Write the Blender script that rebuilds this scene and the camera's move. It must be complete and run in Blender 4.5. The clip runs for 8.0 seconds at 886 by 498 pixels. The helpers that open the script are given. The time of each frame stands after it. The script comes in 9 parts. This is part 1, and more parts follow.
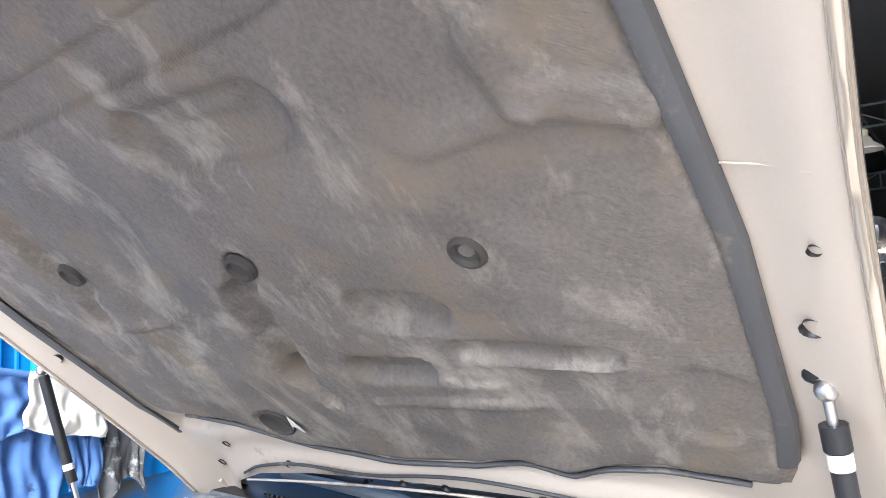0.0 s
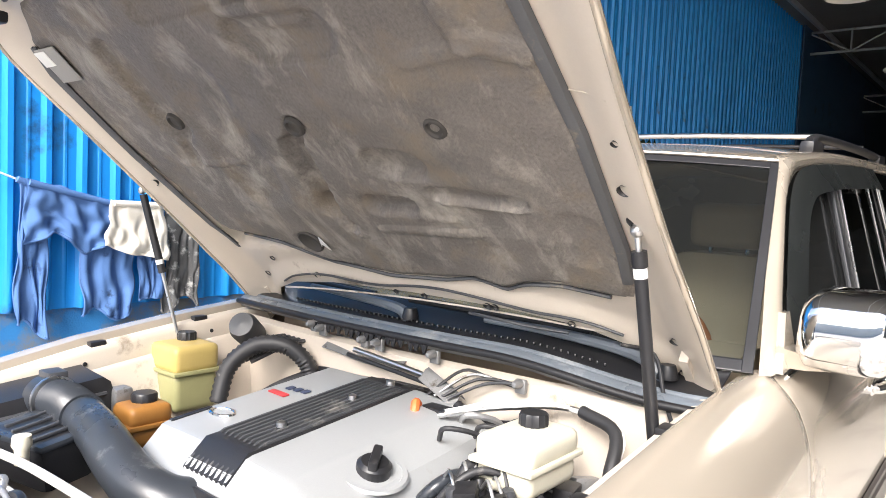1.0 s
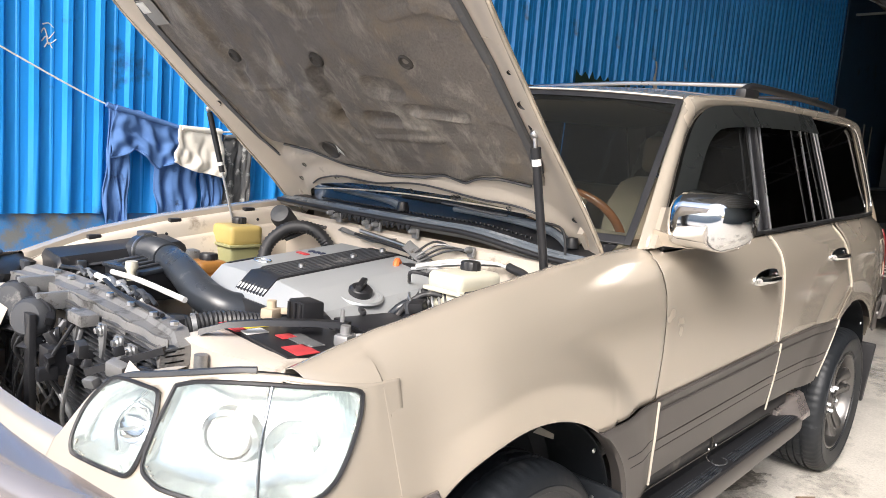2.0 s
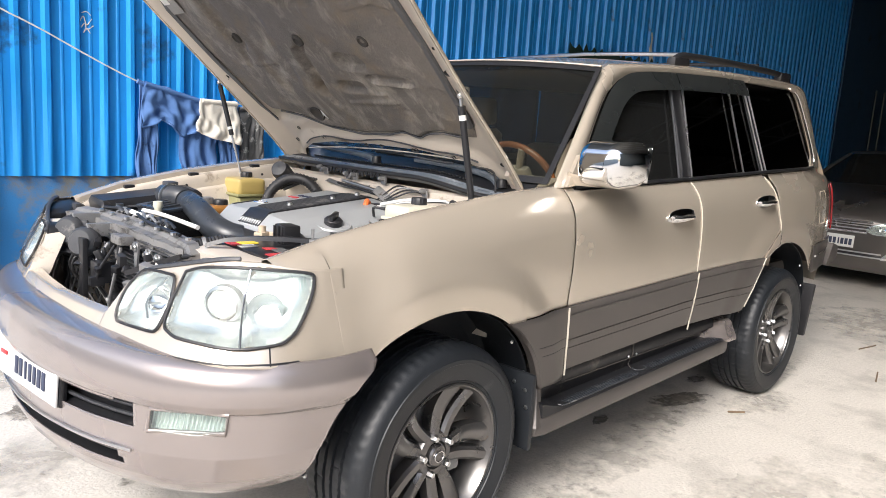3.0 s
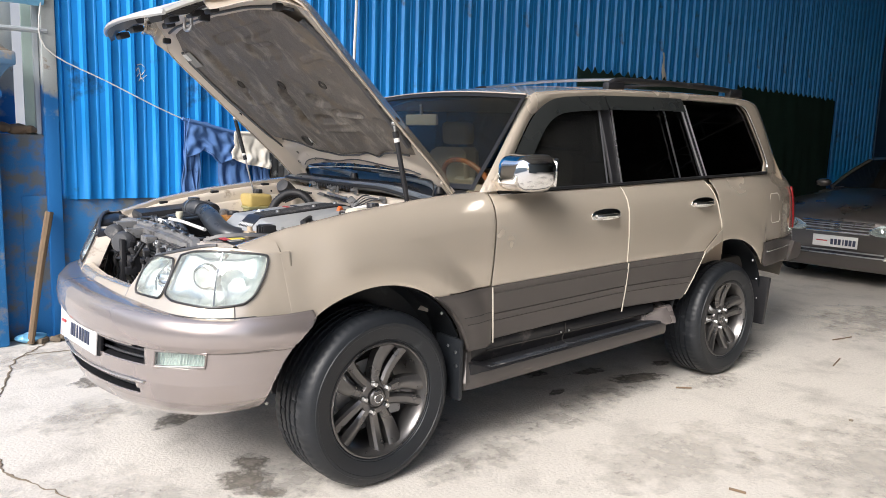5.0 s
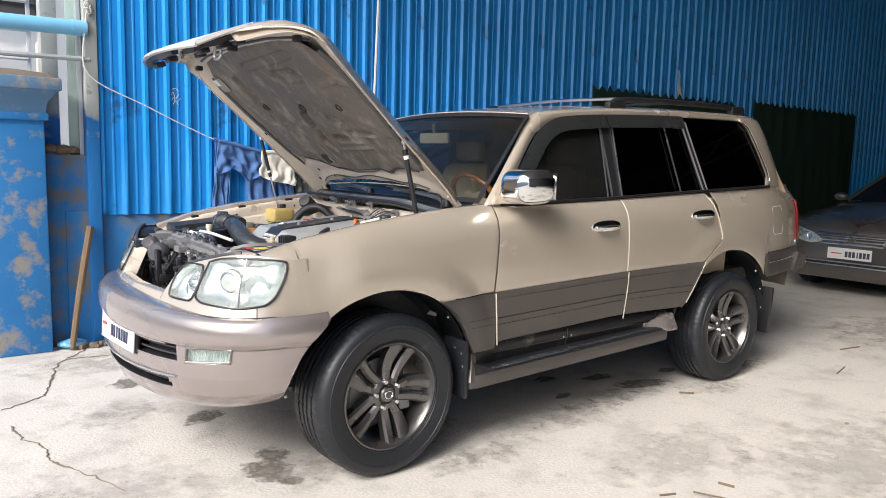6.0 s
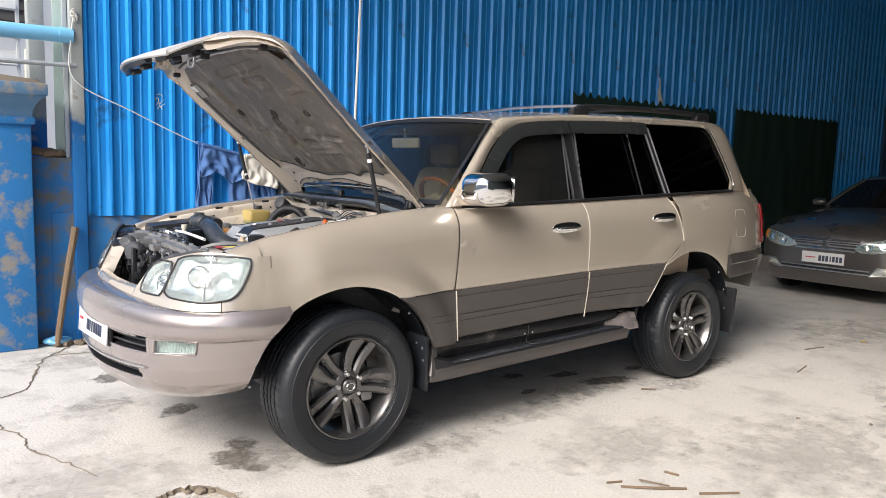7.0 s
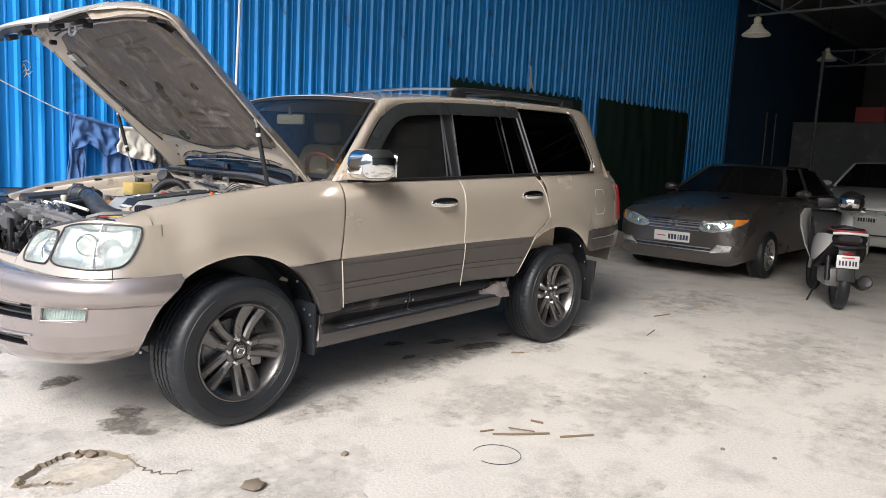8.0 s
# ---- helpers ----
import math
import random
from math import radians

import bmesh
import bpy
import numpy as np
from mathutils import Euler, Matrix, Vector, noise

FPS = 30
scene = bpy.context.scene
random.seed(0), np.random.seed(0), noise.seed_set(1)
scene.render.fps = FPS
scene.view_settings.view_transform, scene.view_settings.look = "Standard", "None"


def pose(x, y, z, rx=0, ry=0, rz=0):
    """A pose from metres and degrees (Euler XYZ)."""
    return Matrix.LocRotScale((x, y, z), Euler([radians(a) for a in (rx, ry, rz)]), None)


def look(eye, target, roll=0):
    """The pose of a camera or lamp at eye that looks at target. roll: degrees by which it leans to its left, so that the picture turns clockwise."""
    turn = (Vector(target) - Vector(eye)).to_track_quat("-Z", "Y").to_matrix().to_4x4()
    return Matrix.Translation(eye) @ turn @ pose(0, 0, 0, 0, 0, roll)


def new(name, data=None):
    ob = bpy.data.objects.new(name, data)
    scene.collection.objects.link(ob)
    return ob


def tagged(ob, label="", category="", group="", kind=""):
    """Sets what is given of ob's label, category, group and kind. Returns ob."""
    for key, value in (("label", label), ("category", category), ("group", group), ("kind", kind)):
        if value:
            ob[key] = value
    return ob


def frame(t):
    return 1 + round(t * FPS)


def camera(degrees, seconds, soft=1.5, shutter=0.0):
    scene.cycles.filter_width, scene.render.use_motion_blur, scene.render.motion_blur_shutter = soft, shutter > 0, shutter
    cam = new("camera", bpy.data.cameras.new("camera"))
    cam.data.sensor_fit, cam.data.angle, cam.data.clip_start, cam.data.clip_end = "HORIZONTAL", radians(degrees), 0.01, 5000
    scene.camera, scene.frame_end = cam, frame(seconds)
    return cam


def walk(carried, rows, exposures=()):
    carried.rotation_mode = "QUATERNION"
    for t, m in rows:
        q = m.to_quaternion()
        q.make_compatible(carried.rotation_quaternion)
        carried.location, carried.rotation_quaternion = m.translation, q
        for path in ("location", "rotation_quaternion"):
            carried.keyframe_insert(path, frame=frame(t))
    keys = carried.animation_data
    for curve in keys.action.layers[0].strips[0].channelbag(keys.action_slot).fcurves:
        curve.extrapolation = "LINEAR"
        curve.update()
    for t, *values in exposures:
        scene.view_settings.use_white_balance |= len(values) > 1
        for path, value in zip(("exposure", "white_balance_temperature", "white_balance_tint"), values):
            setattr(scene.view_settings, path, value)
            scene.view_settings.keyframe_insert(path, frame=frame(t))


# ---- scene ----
cam = camera(62.6, 8.0, soft=0.7)
PATH = [
    (0, (0.672, 0.826, 1.703), (-0.931, -0.353, 1.897), -2.9),
    (0.5, (0.849, 0.971, 1.685), (-0.746, -0.236, 1.665), -0.1),
    (1, (1.031, 1.236, 1.644), (-0.519, -0.022, 1.515), 2.6),
    (1.5, (1.179, 1.567, 1.582), (-0.321, 0.262, 1.371), 4.1),
    (1.7, (1.279, 1.684, 1.56), (-0.205, 0.363, 1.328), 4.4),
    (2.8, (1.637, 2.383, 1.502), (0.227, 1.001, 1.182), 4.1),
    (3, (1.666, 2.503, 1.497), (0.266, 1.113, 1.166), 3.8),
    (3.5, (1.74, 2.789, 1.513), (0.373, 1.369, 1.175), 3.2),
    (4, (1.737, 3.051, 1.526), (0.405, 1.594, 1.202), 2.7),
    (4.5, (1.727, 3.29, 1.517), (0.436, 1.793, 1.213), 2.2),
    (6, (1.845, 3.751, 1.515), (0.65, 2.165, 1.277), 1.4),
    (6.5, (1.763, 3.929, 1.517), (0.586, 2.327, 1.294), 1.4),
    (7, (1.794, 4.017, 1.511), (0.597, 2.431, 1.287), 1.6),
    (7.5, (1.918, 4.122, 1.491), (0.622, 2.617, 1.255), 2.1),
    (8, (2.009, 4.2, 1.48), (0.562, 2.844, 1.221), 2.9),
]
EXPOSURES = [(0.0, 2.05, 5600, 10), (0.5, 2.0, 6050, 10), (1.0, 1.75, 6200, 10), (1.5, 1.5, 6300, 10), (3.0, 1.12, 6200, 10), (4.5, 1.0, 6150, 10), (6.5, 0.92, 6200, 10), (7.5, 0.90, 6150, 10), (8.0, 0.90, 6100, 10)]
walk(cam, [(t, look(eye, target, roll)) for t, eye, target, roll in PATH], EXPOSURES)

# ---------------------------------------------------------------- light
world = bpy.data.worlds.new("sky")
scene.world = world
world.use_nodes = True
wn = world.node_tree.nodes
sky = wn.new("ShaderNodeTexSky")
sky.sky_type = "NISHITA"
sky.sun_disc = False
sky.sun_elevation = radians(39)
sky.sun_rotation = radians(72)
sky.air_density, sky.dust_density, sky.ozone_density = 1.0, 4.0, 0.6
wn["Background"].inputs["Strength"].default_value = 0.12
world.node_tree.links.new(sky.outputs["Color"], wn["Background"].inputs["Color"])
sun = new("sun", bpy.data.lights.new("sun", "SUN"))
sun.data.energy, sun.data.angle, sun.data.color = 1.7, radians(25), (1.0, 0.97, 0.93)
sun.matrix_world = look((35, 14, 31), (0, 0, 0))


# ---------------------------------------------------------------- materials
def principled(name):
    m = bpy.data.materials.new(name)
    m.use_nodes = True
    return m, m.node_tree.nodes, m.node_tree.links, m.node_tree.nodes["Principled BSDF"]


def surface(name, color, rough=0.5, metal=0.0, stain=0.12, stain_size=0.35, grain=0.06, grain_size=0.006, bump=0.1,
            coat=0.0, dirt=None, dirt_amount=0.0, spread=0.0, spec=0.5, dirt_size=0.25, rough_var=0.1, soft=0.0):
    """Colour that varies at two scales, with fine relief; dirt: a second colour in patches of their own shape."""
    m, n, l, b = principled(name)
    tc = n.new("ShaderNodeTexCoord")
    big, fine = n.new("ShaderNodeTexNoise"), n.new("ShaderNodeTexNoise")
    big.inputs["Scale"].default_value, big.inputs["Detail"].default_value = 1 / stain_size, 5
    fine.inputs["Scale"].default_value, fine.inputs["Detail"].default_value = 1 / grain_size, 3
    for t in (big, fine):
        l.new(tc.outputs["Object"], t.inputs["Vector"])
    hsv = n.new("ShaderNodeHueSaturation")
    hsv.inputs["Color"].default_value = (*color, 1)
    val = n.new("ShaderNodeMath")
    val.operation = "MULTIPLY_ADD"
    l.new(big.outputs["Fac"], val.inputs[0])
    val.inputs[1].default_value, val.inputs[2].default_value = stain * 2, 1 - stain
    val2 = n.new("ShaderNodeMath")
    val2.operation = "MULTIPLY_ADD"
    l.new(fine.outputs["Fac"], val2.inputs[0])
    val2.inputs[1].default_value = grain * 2
    l.new(val.outputs[0], val2.inputs[2])
    out = val2.outputs[0]
    if spread:
        info = n.new("ShaderNodeObjectInfo")
        val3 = n.new("ShaderNodeMath")
        val3.operation = "MULTIPLY_ADD"
        l.new(info.outputs["Random"], val3.inputs[0])
        val3.inputs[1].default_value = spread
        l.new(out, val3.inputs[2])
        out = val3.outputs[0]
    l.new(out, hsv.inputs["Value"])
    colour = hsv.outputs["Color"]
    if dirt:
        dn = n.new("ShaderNodeTexNoise")
        dn.inputs["Scale"].default_value, dn.inputs["Detail"].default_value, dn.inputs["Roughness"].default_value = 1 / dirt_size, 8, 0.65
        l.new(tc.outputs["Object"], dn.inputs["Vector"])
        ramp = n.new("ShaderNodeValToRGB")
        ramp.color_ramp.elements[0].position, ramp.color_ramp.elements[1].position = 0.66 - dirt_amount * 0.4 - soft, 0.74 - dirt_amount * 0.3 + soft
        l.new(dn.outputs["Fac"], ramp.inputs["Fac"])
        mix = n.new("ShaderNodeMix")
        mix.data_type = "RGBA"
        l.new(ramp.outputs["Color"], mix.inputs[0])
        l.new(colour, mix.inputs[6])
        mix.inputs[7].default_value = (*dirt, 1)
        colour = mix.outputs[2]
    l.new(colour, b.inputs["Base Color"])
    rv = n.new("ShaderNodeMath")
    rv.operation = "MULTIPLY_ADD"
    l.new(big.outputs["Fac"], rv.inputs[0])
    rv.inputs[1].default_value, rv.inputs[2].default_value = rough_var * 2, max(0.02, rough - rough_var)
    l.new(rv.outputs[0], b.inputs["Roughness"])
    b.inputs["Metallic"].default_value = metal
    b.inputs["Specular IOR Level"].default_value = spec
    b.inputs["Coat Weight"].default_value = coat
    b.inputs["Coat Roughness"].default_value = 0.08
    if bump:
        bp = n.new("ShaderNodeBump")
        bp.inputs["Strength"].default_value, bp.inputs["Distance"].default_value = bump, grain_size * 0.5
        l.new(fine.outputs["Fac"], bp.inputs["Height"])
        l.new(bp.outputs["Normal"], b.inputs["Normal"])
    return m


def pane(name, tint, gloss=1.5, rough=0.02, milky=0.0):
    """A thin pane: tinted see-through, with mirror gloss by Fresnel."""
    m, n, l, b = principled(name)
    n.remove(b)
    tr, gl, mx, lw = n.new("ShaderNodeBsdfTransparent"), n.new("ShaderNodeBsdfGlossy"), n.new("ShaderNodeMixShader"), n.new("ShaderNodeLayerWeight")
    pw, fr = n.new("ShaderNodeMath"), n.new("ShaderNodeMath")
    tr.inputs["Color"].default_value = (*tint, 1)
    gl.inputs["Roughness"].default_value = rough
    f0 = ((gloss - 1) / (gloss + 1)) ** 2              # the same from either side of a thin pane
    lw.inputs["Blend"].default_value, pw.operation, fr.operation = 0.5, "POWER", "MULTIPLY_ADD"
    pw.inputs[1].default_value, fr.inputs[1].default_value, fr.inputs[2].default_value = 5.0, (1 - f0) * 0.8, f0
    l.new(lw.outputs["Facing"], pw.inputs[0])
    l.new(pw.outputs[0], fr.inputs[0])
    l.new(fr.outputs[0], mx.inputs[0])
    l.new(tr.outputs[0], mx.inputs[1])
    l.new(gl.outputs[0], mx.inputs[2])
    if milky:                                      # pale diffuse share: scatter in pressed lenses, a veil for missing reflections on windows
        df, mk = n.new("ShaderNodeBsdfDiffuse"), n.new("ShaderNodeMixShader")
        df.inputs["Color"].default_value, mk.inputs[0].default_value = (0.85, 0.87, 0.86, 1), milky
        l.new(mx.outputs[0], mk.inputs[1])
        l.new(df.outputs[0], mk.inputs[2])
        mx = mk
    l.new(mx.outputs[0], n["Material Output"].inputs["Surface"])
    return m


M_PAINT = surface("champagne_paint", (0.545, 0.478, 0.392), 0.26, 0.42, 0.04, 0.5, 0.04, 0.002, 0.02, coat=1.0, rough_var=0.04)
M_BAY = surface("bay_paint", (0.57, 0.508, 0.432), 0.45, 0.0, 0.10, 0.2, 0.04, 0.004, 0.05, coat=0.2, dirt=(0.2, 0.15, 0.1), dirt_amount=0.12)
M_TAUPE = surface("taupe_cladding", (0.092, 0.083, 0.078), 0.40, 0.35, 0.05, 0.5, 0.04, 0.003, 0.04, coat=0.12, rough_var=0.05)
M_BUMPER = surface("bumper_paint", (0.375, 0.33, 0.315), 0.27, 0.65, 0.04, 0.5, 0.04, 0.002, 0.03, coat=0.8, rough_var=0.04)
M_CREAM = surface("edge_strip", (0.52, 0.475, 0.40), 0.4, 0.0, 0.05, 0.2, 0.03, 0.004, 0.02)
M_CHROME = surface("chrome", (0.88, 0.88, 0.88), 0.06, 1.0, 0.03, 0.2, 0.0, 0.01, 0.0, rough_var=0.02)
M_SILVER = surface("silver_painted_plastic", (0.52, 0.51, 0.485), 0.32, 0.25, 0.06, 0.1, 0.03, 0.004, 0.03, coat=0.3)
M_SATIN = surface("satin_metal", (0.62, 0.62, 0.62), 0.3, 1.0, 0.08, 0.1, 0.04, 0.004, 0.03)
M_BLACK = surface("black_plastic", (0.015, 0.015, 0.017), 0.40, 0.0, 0.2, 0.15, 0.1, 0.003, 0.12, dirt=(0.12, 0.11, 0.10), dirt_amount=0.08)
M_DUSTY = surface("dusty_plastic", (0.05, 0.052, 0.057), 0.45, 0.0, 0.2, 0.12, 0.1, 0.004, 0.1, dirt=(0.20, 0.19, 0.18), dirt_amount=0.16, dirt_size=0.1)
# weathered plastic, its base lightened and blued to carry the sky's reflection
M_COWL = surface("cowl_plastic_with_sky_sheen", (0.12, 0.138, 0.16), 0.30, 0.0, 0.3, 0.2, 0.08, 0.004, 0.08, dirt=(0.25, 0.265, 0.28), dirt_amount=0.25, dirt_size=0.15)
M_RUBBER = surface("rubber_hose", (0.024, 0.024, 0.026), 0.5, 0.0, 0.2, 0.08, 0.1, 0.003, 0.1, dirt=(0.14, 0.13, 0.12), dirt_amount=0.15, dirt_size=0.06)
M_TYRE = surface("tyre_rubber", (0.011, 0.013, 0.016), 0.48, 0.0, 0.25, 0.15, 0.15, 0.004, 0.2, dirt=(0.04, 0.042, 0.045), dirt_amount=0.15, dirt_size=0.12)
M_RIM = surface("gunmetal_rim", (0.16, 0.155, 0.152), 0.3, 0.85, 0.12, 0.08, 0.06, 0.003, 0.04, dirt=(0.16, 0.13, 0.1), dirt_amount=0.1, dirt_size=0.05)


def felt(name):
    """Dark woven felt with smeared dust, stretched along the nap."""
    m = surface(name, (0.104, 0.093, 0.083), 0.6, 0.0, 0.6, 0.12, 0.55, 0.007, 0.7, spec=0.45, rough_var=0.15, dirt=(0.20, 0.165, 0.125), dirt_amount=0.28, dirt_size=0.14, soft=0.03)
    n, l, b = m.node_tree.nodes, m.node_tree.links, m.node_tree.nodes["Principled BSDF"]
    old = b.inputs["Base Color"].links[0].from_socket
    tc, mp, nz, rp, mx = n.new("ShaderNodeTexCoord"), n.new("ShaderNodeMapping"), n.new("ShaderNodeTexNoise"), n.new("ShaderNodeValToRGB"), n.new("ShaderNodeMix")
    mp.inputs["Rotation"].default_value, mp.inputs["Scale"].default_value = (0, 0, 0.6), (2.6, 4.6, 2.6)
    nz.inputs["Scale"].default_value, nz.inputs["Detail"].default_value, nz.inputs["Roughness"].default_value, nz.inputs["Distortion"].default_value = 1.5, 10, 0.70, 0.35
    rp.color_ramp.elements[0].position, rp.color_ramp.elements[1].position = 0.51, 0.74
    mx.data_type = "RGBA"
    mx.inputs[7].default_value = (0.46, 0.42, 0.36, 1)
    l.new(tc.outputs["Object"], mp.inputs["Vector"])
    l.new(mp.outputs[0], nz.inputs["Vector"])
    l.new(nz.outputs["Fac"], rp.inputs["Fac"])
    l.new(rp.outputs["Color"], mx.inputs[0])
    l.new(old, mx.inputs[6])
    l.new(mx.outputs[2], b.inputs["Base Color"])
    wv, bp = n.new("ShaderNodeTexWave"), n.new("ShaderNodeBump")
    wv.bands_direction = "DIAGONAL"
    wv.inputs["Scale"].default_value, wv.inputs["Distortion"].default_value = 110, 1.2
    bp.inputs["Strength"].default_value, bp.inputs["Distance"].default_value = 0.22, 0.001
    l.new(tc.outputs["Object"], wv.inputs["Vector"])
    l.new(wv.outputs["Fac"], bp.inputs["Height"])
    l.new(b.inputs["Normal"].links[0].from_socket, bp.inputs["Normal"])
    l.new(bp.outputs["Normal"], b.inputs["Normal"])
    return m


M_FELT = felt("insulation_felt")
M_PADEDGE = surface("pad_edge_binding", (0.085, 0.086, 0.09), 0.6, 0.0, 0.2, 0.1, 0.1, 0.004, 0.15, dirt=(0.20, 0.17, 0.13), dirt_amount=0.15, dirt_size=0.1)
M_TRUNK = surface("intake_rubber", (0.030, 0.034, 0.041), 0.30, 0.0, 0.2, 0.1, 0.1, 0.003, 0.08, dirt=(0.11, 0.115, 0.12), dirt_amount=0.2, dirt_size=0.08)
M_COVER = surface("silver_engine_cover", (0.36, 0.37, 0.375), 0.42, 0.25, 0.07, 0.15, 0.05, 0.003, 0.06, dirt=(0.3, 0.28, 0.26), dirt_amount=0.05)
M_YELLOW = surface("yellowed_reservoir_plastic", (0.50, 0.38, 0.13), 0.4, 0.0, 0.1, 0.06, 0.04, 0.004, 0.04)
M_OLIVE = surface("reservoir_lower_plastic", (0.30, 0.29, 0.14), 0.45, 0.0, 0.12, 0.06, 0.05, 0.004, 0.04)
M_WHITEPL = surface("translucent_white_plastic", (0.60, 0.57, 0.46), 0.4, 0.0, 0.1, 0.06, 0.04, 0.004, 0.04)
M_AMBER = surface("amber_reservoir", (0.33, 0.15, 0.035), 0.4, 0.0, 0.15, 0.05, 0.05, 0.004, 0.04)
M_ORANGE = surface("orange_clip", (0.75, 0.16, 0.04), 0.45, 0.0, 0.1, 0.05, 0.05, 0.004, 0.04)
M_RED = surface("red_label", (0.46, 0.045, 0.05), 0.5, 0.0, 0.4, 0.03, 0.05, 0.004, 0.02)
M_LEMON = surface("yellow_label", (0.85, 0.66, 0.06), 0.4, 0.0, 0.1, 0.05, 0.05, 0.004, 0.02)
M_PAPER = surface("white_label", (0.78, 0.77, 0.74), 0.6, 0.0, 0.06, 0.05, 0.04, 0.004, 0.02)
M_INK = surface("dark_ink", (0.04, 0.05, 0.09), 0.6, 0.0, 0.1, 0.05, 0.04, 0.004, 0.0)
M_ALU = surface("cast_aluminium", (0.30, 0.30, 0.30), 0.52, 0.7, 0.2, 0.05, 0.12, 0.003, 0.15, dirt=(0.14, 0.12, 0.1), dirt_amount=0.2, dirt_size=0.05)
M_DIRTY = surface("grimy_bare_panel", (0.20, 0.195, 0.19), 0.5, 0.35, 0.25, 0.1, 0.15, 0.004, 0.15, dirt=(0.08, 0.075, 0.07), dirt_amount=0.3, dirt_size=0.06)
M_SEAT = surface("beige_leather", (0.46, 0.37, 0.27), 0.55, 0.0, 0.1, 0.1, 0.06, 0.004, 0.12)
M_CABIN = surface("dark_cabin_trim", (0.05, 0.045, 0.04), 0.7, 0.0, 0.15, 0.2, 0.1, 0.005, 0.1)
M_WOODRIM = surface("lacquered_wood", (0.32, 0.11, 0.035), 0.2, 0.0, 0.25, 0.05, 0.1, 0.004, 0.02, coat=0.8)
M_AMBERLENS = surface("amber_lens", (0.8, 0.28, 0.04), 0.15, 0.0, 0.1, 0.05, 0.05, 0.006, 0.05, coat=0.6)
M_REDLENS = surface("red_lens", (0.20, 0.012, 0.014), 0.12, 0.0, 0.1, 0.05, 0.05, 0.006, 0.05, coat=0.6)
M_REFLECTOR = surface("lamp_reflector", (0.78, 0.80, 0.79), 0.18, 0.75, 0.08, 0.03, 0.05, 0.006, 0.12)
M_LAMPWHITE = surface("pearly_reflector", (0.52, 0.56, 0.54), 0.25, 0.0, 0.05, 0.05, 0.04, 0.004, 0.02, coat=0.4)
M_LAMPGLASS = pane("lamp_lens_glass", (0.94, 0.965, 0.955), 1.5, 0.02, 0.025)
M_FLUTED = pane("fluted_lens_glass", (0.93, 0.97, 0.96), 1.5, 0.05, 0.07)
M_FOGGLASS = pane("fog_lens_glass", (0.95, 0.98, 0.97), 1.4, 0.03, 0.03)
M_GLASS = pane("windscreen_glass", (0.68, 0.71, 0.70), 1.35, 0.02, 0.006)
M_TINT = pane("tinted_glass", (0.22, 0.23, 0.23), 1.35, 0.02, 0.012)
M_DARKTINT = pane("privacy_glass", (0.16, 0.16, 0.17), 1.45)
M_VISOR = surface("smoked_visor", (0.018, 0.020, 0.020), 0.28, 0.0, 0.1, 0.2, 0.05, 0.004, 0.02, coat=0.3)
M_FLOOR = surface("dusty_concrete", (0.50, 0.472, 0.430), 0.82, 0.0, 0.13, 0.5, 0.24, 0.016, 0.5, dirt=(0.40, 0.38, 0.345), dirt_amount=0.2, dirt_size=0.35, spec=0.3, soft=0.07)


def soaked(name, dark, pale, size, reach, rough=0.55, bias=0.0, detail=9):
    """A stain that breaks up raggedly towards its rim."""
    m = surface(name, dark, rough, 0.0, 0.3, 0.10, 0.2, 0.008, 0.2, dirt=pale, dirt_amount=0.25, dirt_size=size, spec=0.3)
    n, l = m.node_tree.nodes, m.node_tree.links
    tc, ln, nz = n.new("ShaderNodeTexCoord"), n.new("ShaderNodeVectorMath"), n.new("ShaderNodeTexNoise")
    sb = n.new("ShaderNodeVectorMath")
    sb.operation, ln.operation = "SUBTRACT", "LENGTH"
    sb.inputs[1].default_value = (0.5, 0.5, 0.5)
    l.new(tc.outputs["Generated"], sb.inputs[0])
    mul = n.new("ShaderNodeVectorMath")
    mul.operation = "MULTIPLY"
    mul.inputs[1].default_value = (2, 2, 0)
    l.new(sb.outputs[0], mul.inputs[0])
    l.new(mul.outputs[0], ln.inputs[0])
    nz.inputs["Scale"].default_value, nz.inputs["Detail"].default_value, nz.inputs["Roughness"].default_value = 1 / size, detail, 0.68
    l.new(tc.outputs["Object"], nz.inputs["Vector"])
    a = n.new("ShaderNodeMath")
    a.operation = "MULTIPLY_ADD"
    l.new(nz.outputs["Fac"], a.inputs[0])
    a.inputs[1].default_value, a.inputs[2].default_value = 3.0, -1.0 + bias
    d = n.new("ShaderNodeMath")
    d.operation = "SUBTRACT"
    l.new(a.outputs[0], d.inputs[0])
    l.new(ln.outputs["Value"], d.inputs[1])
    r = n.new("ShaderNodeMapRange")
    r.inputs["From Min"].default_value, r.inputs["From Max"].default_value = -0.45, -0.45 + reach
    l.new(d.outputs[0], r.inputs["Value"])
    tr, mx = n.new("ShaderNodeBsdfTransparent"), n.new("ShaderNodeMixShader")
    l.new(r.outputs["Result"], mx.inputs[0])
    l.new(tr.outputs[0], mx.inputs[1])
    l.new(n["Principled BSDF"].outputs[0], mx.inputs[2])
    l.new(mx.outputs[0], n["Material Output"].inputs["Surface"])
    return m


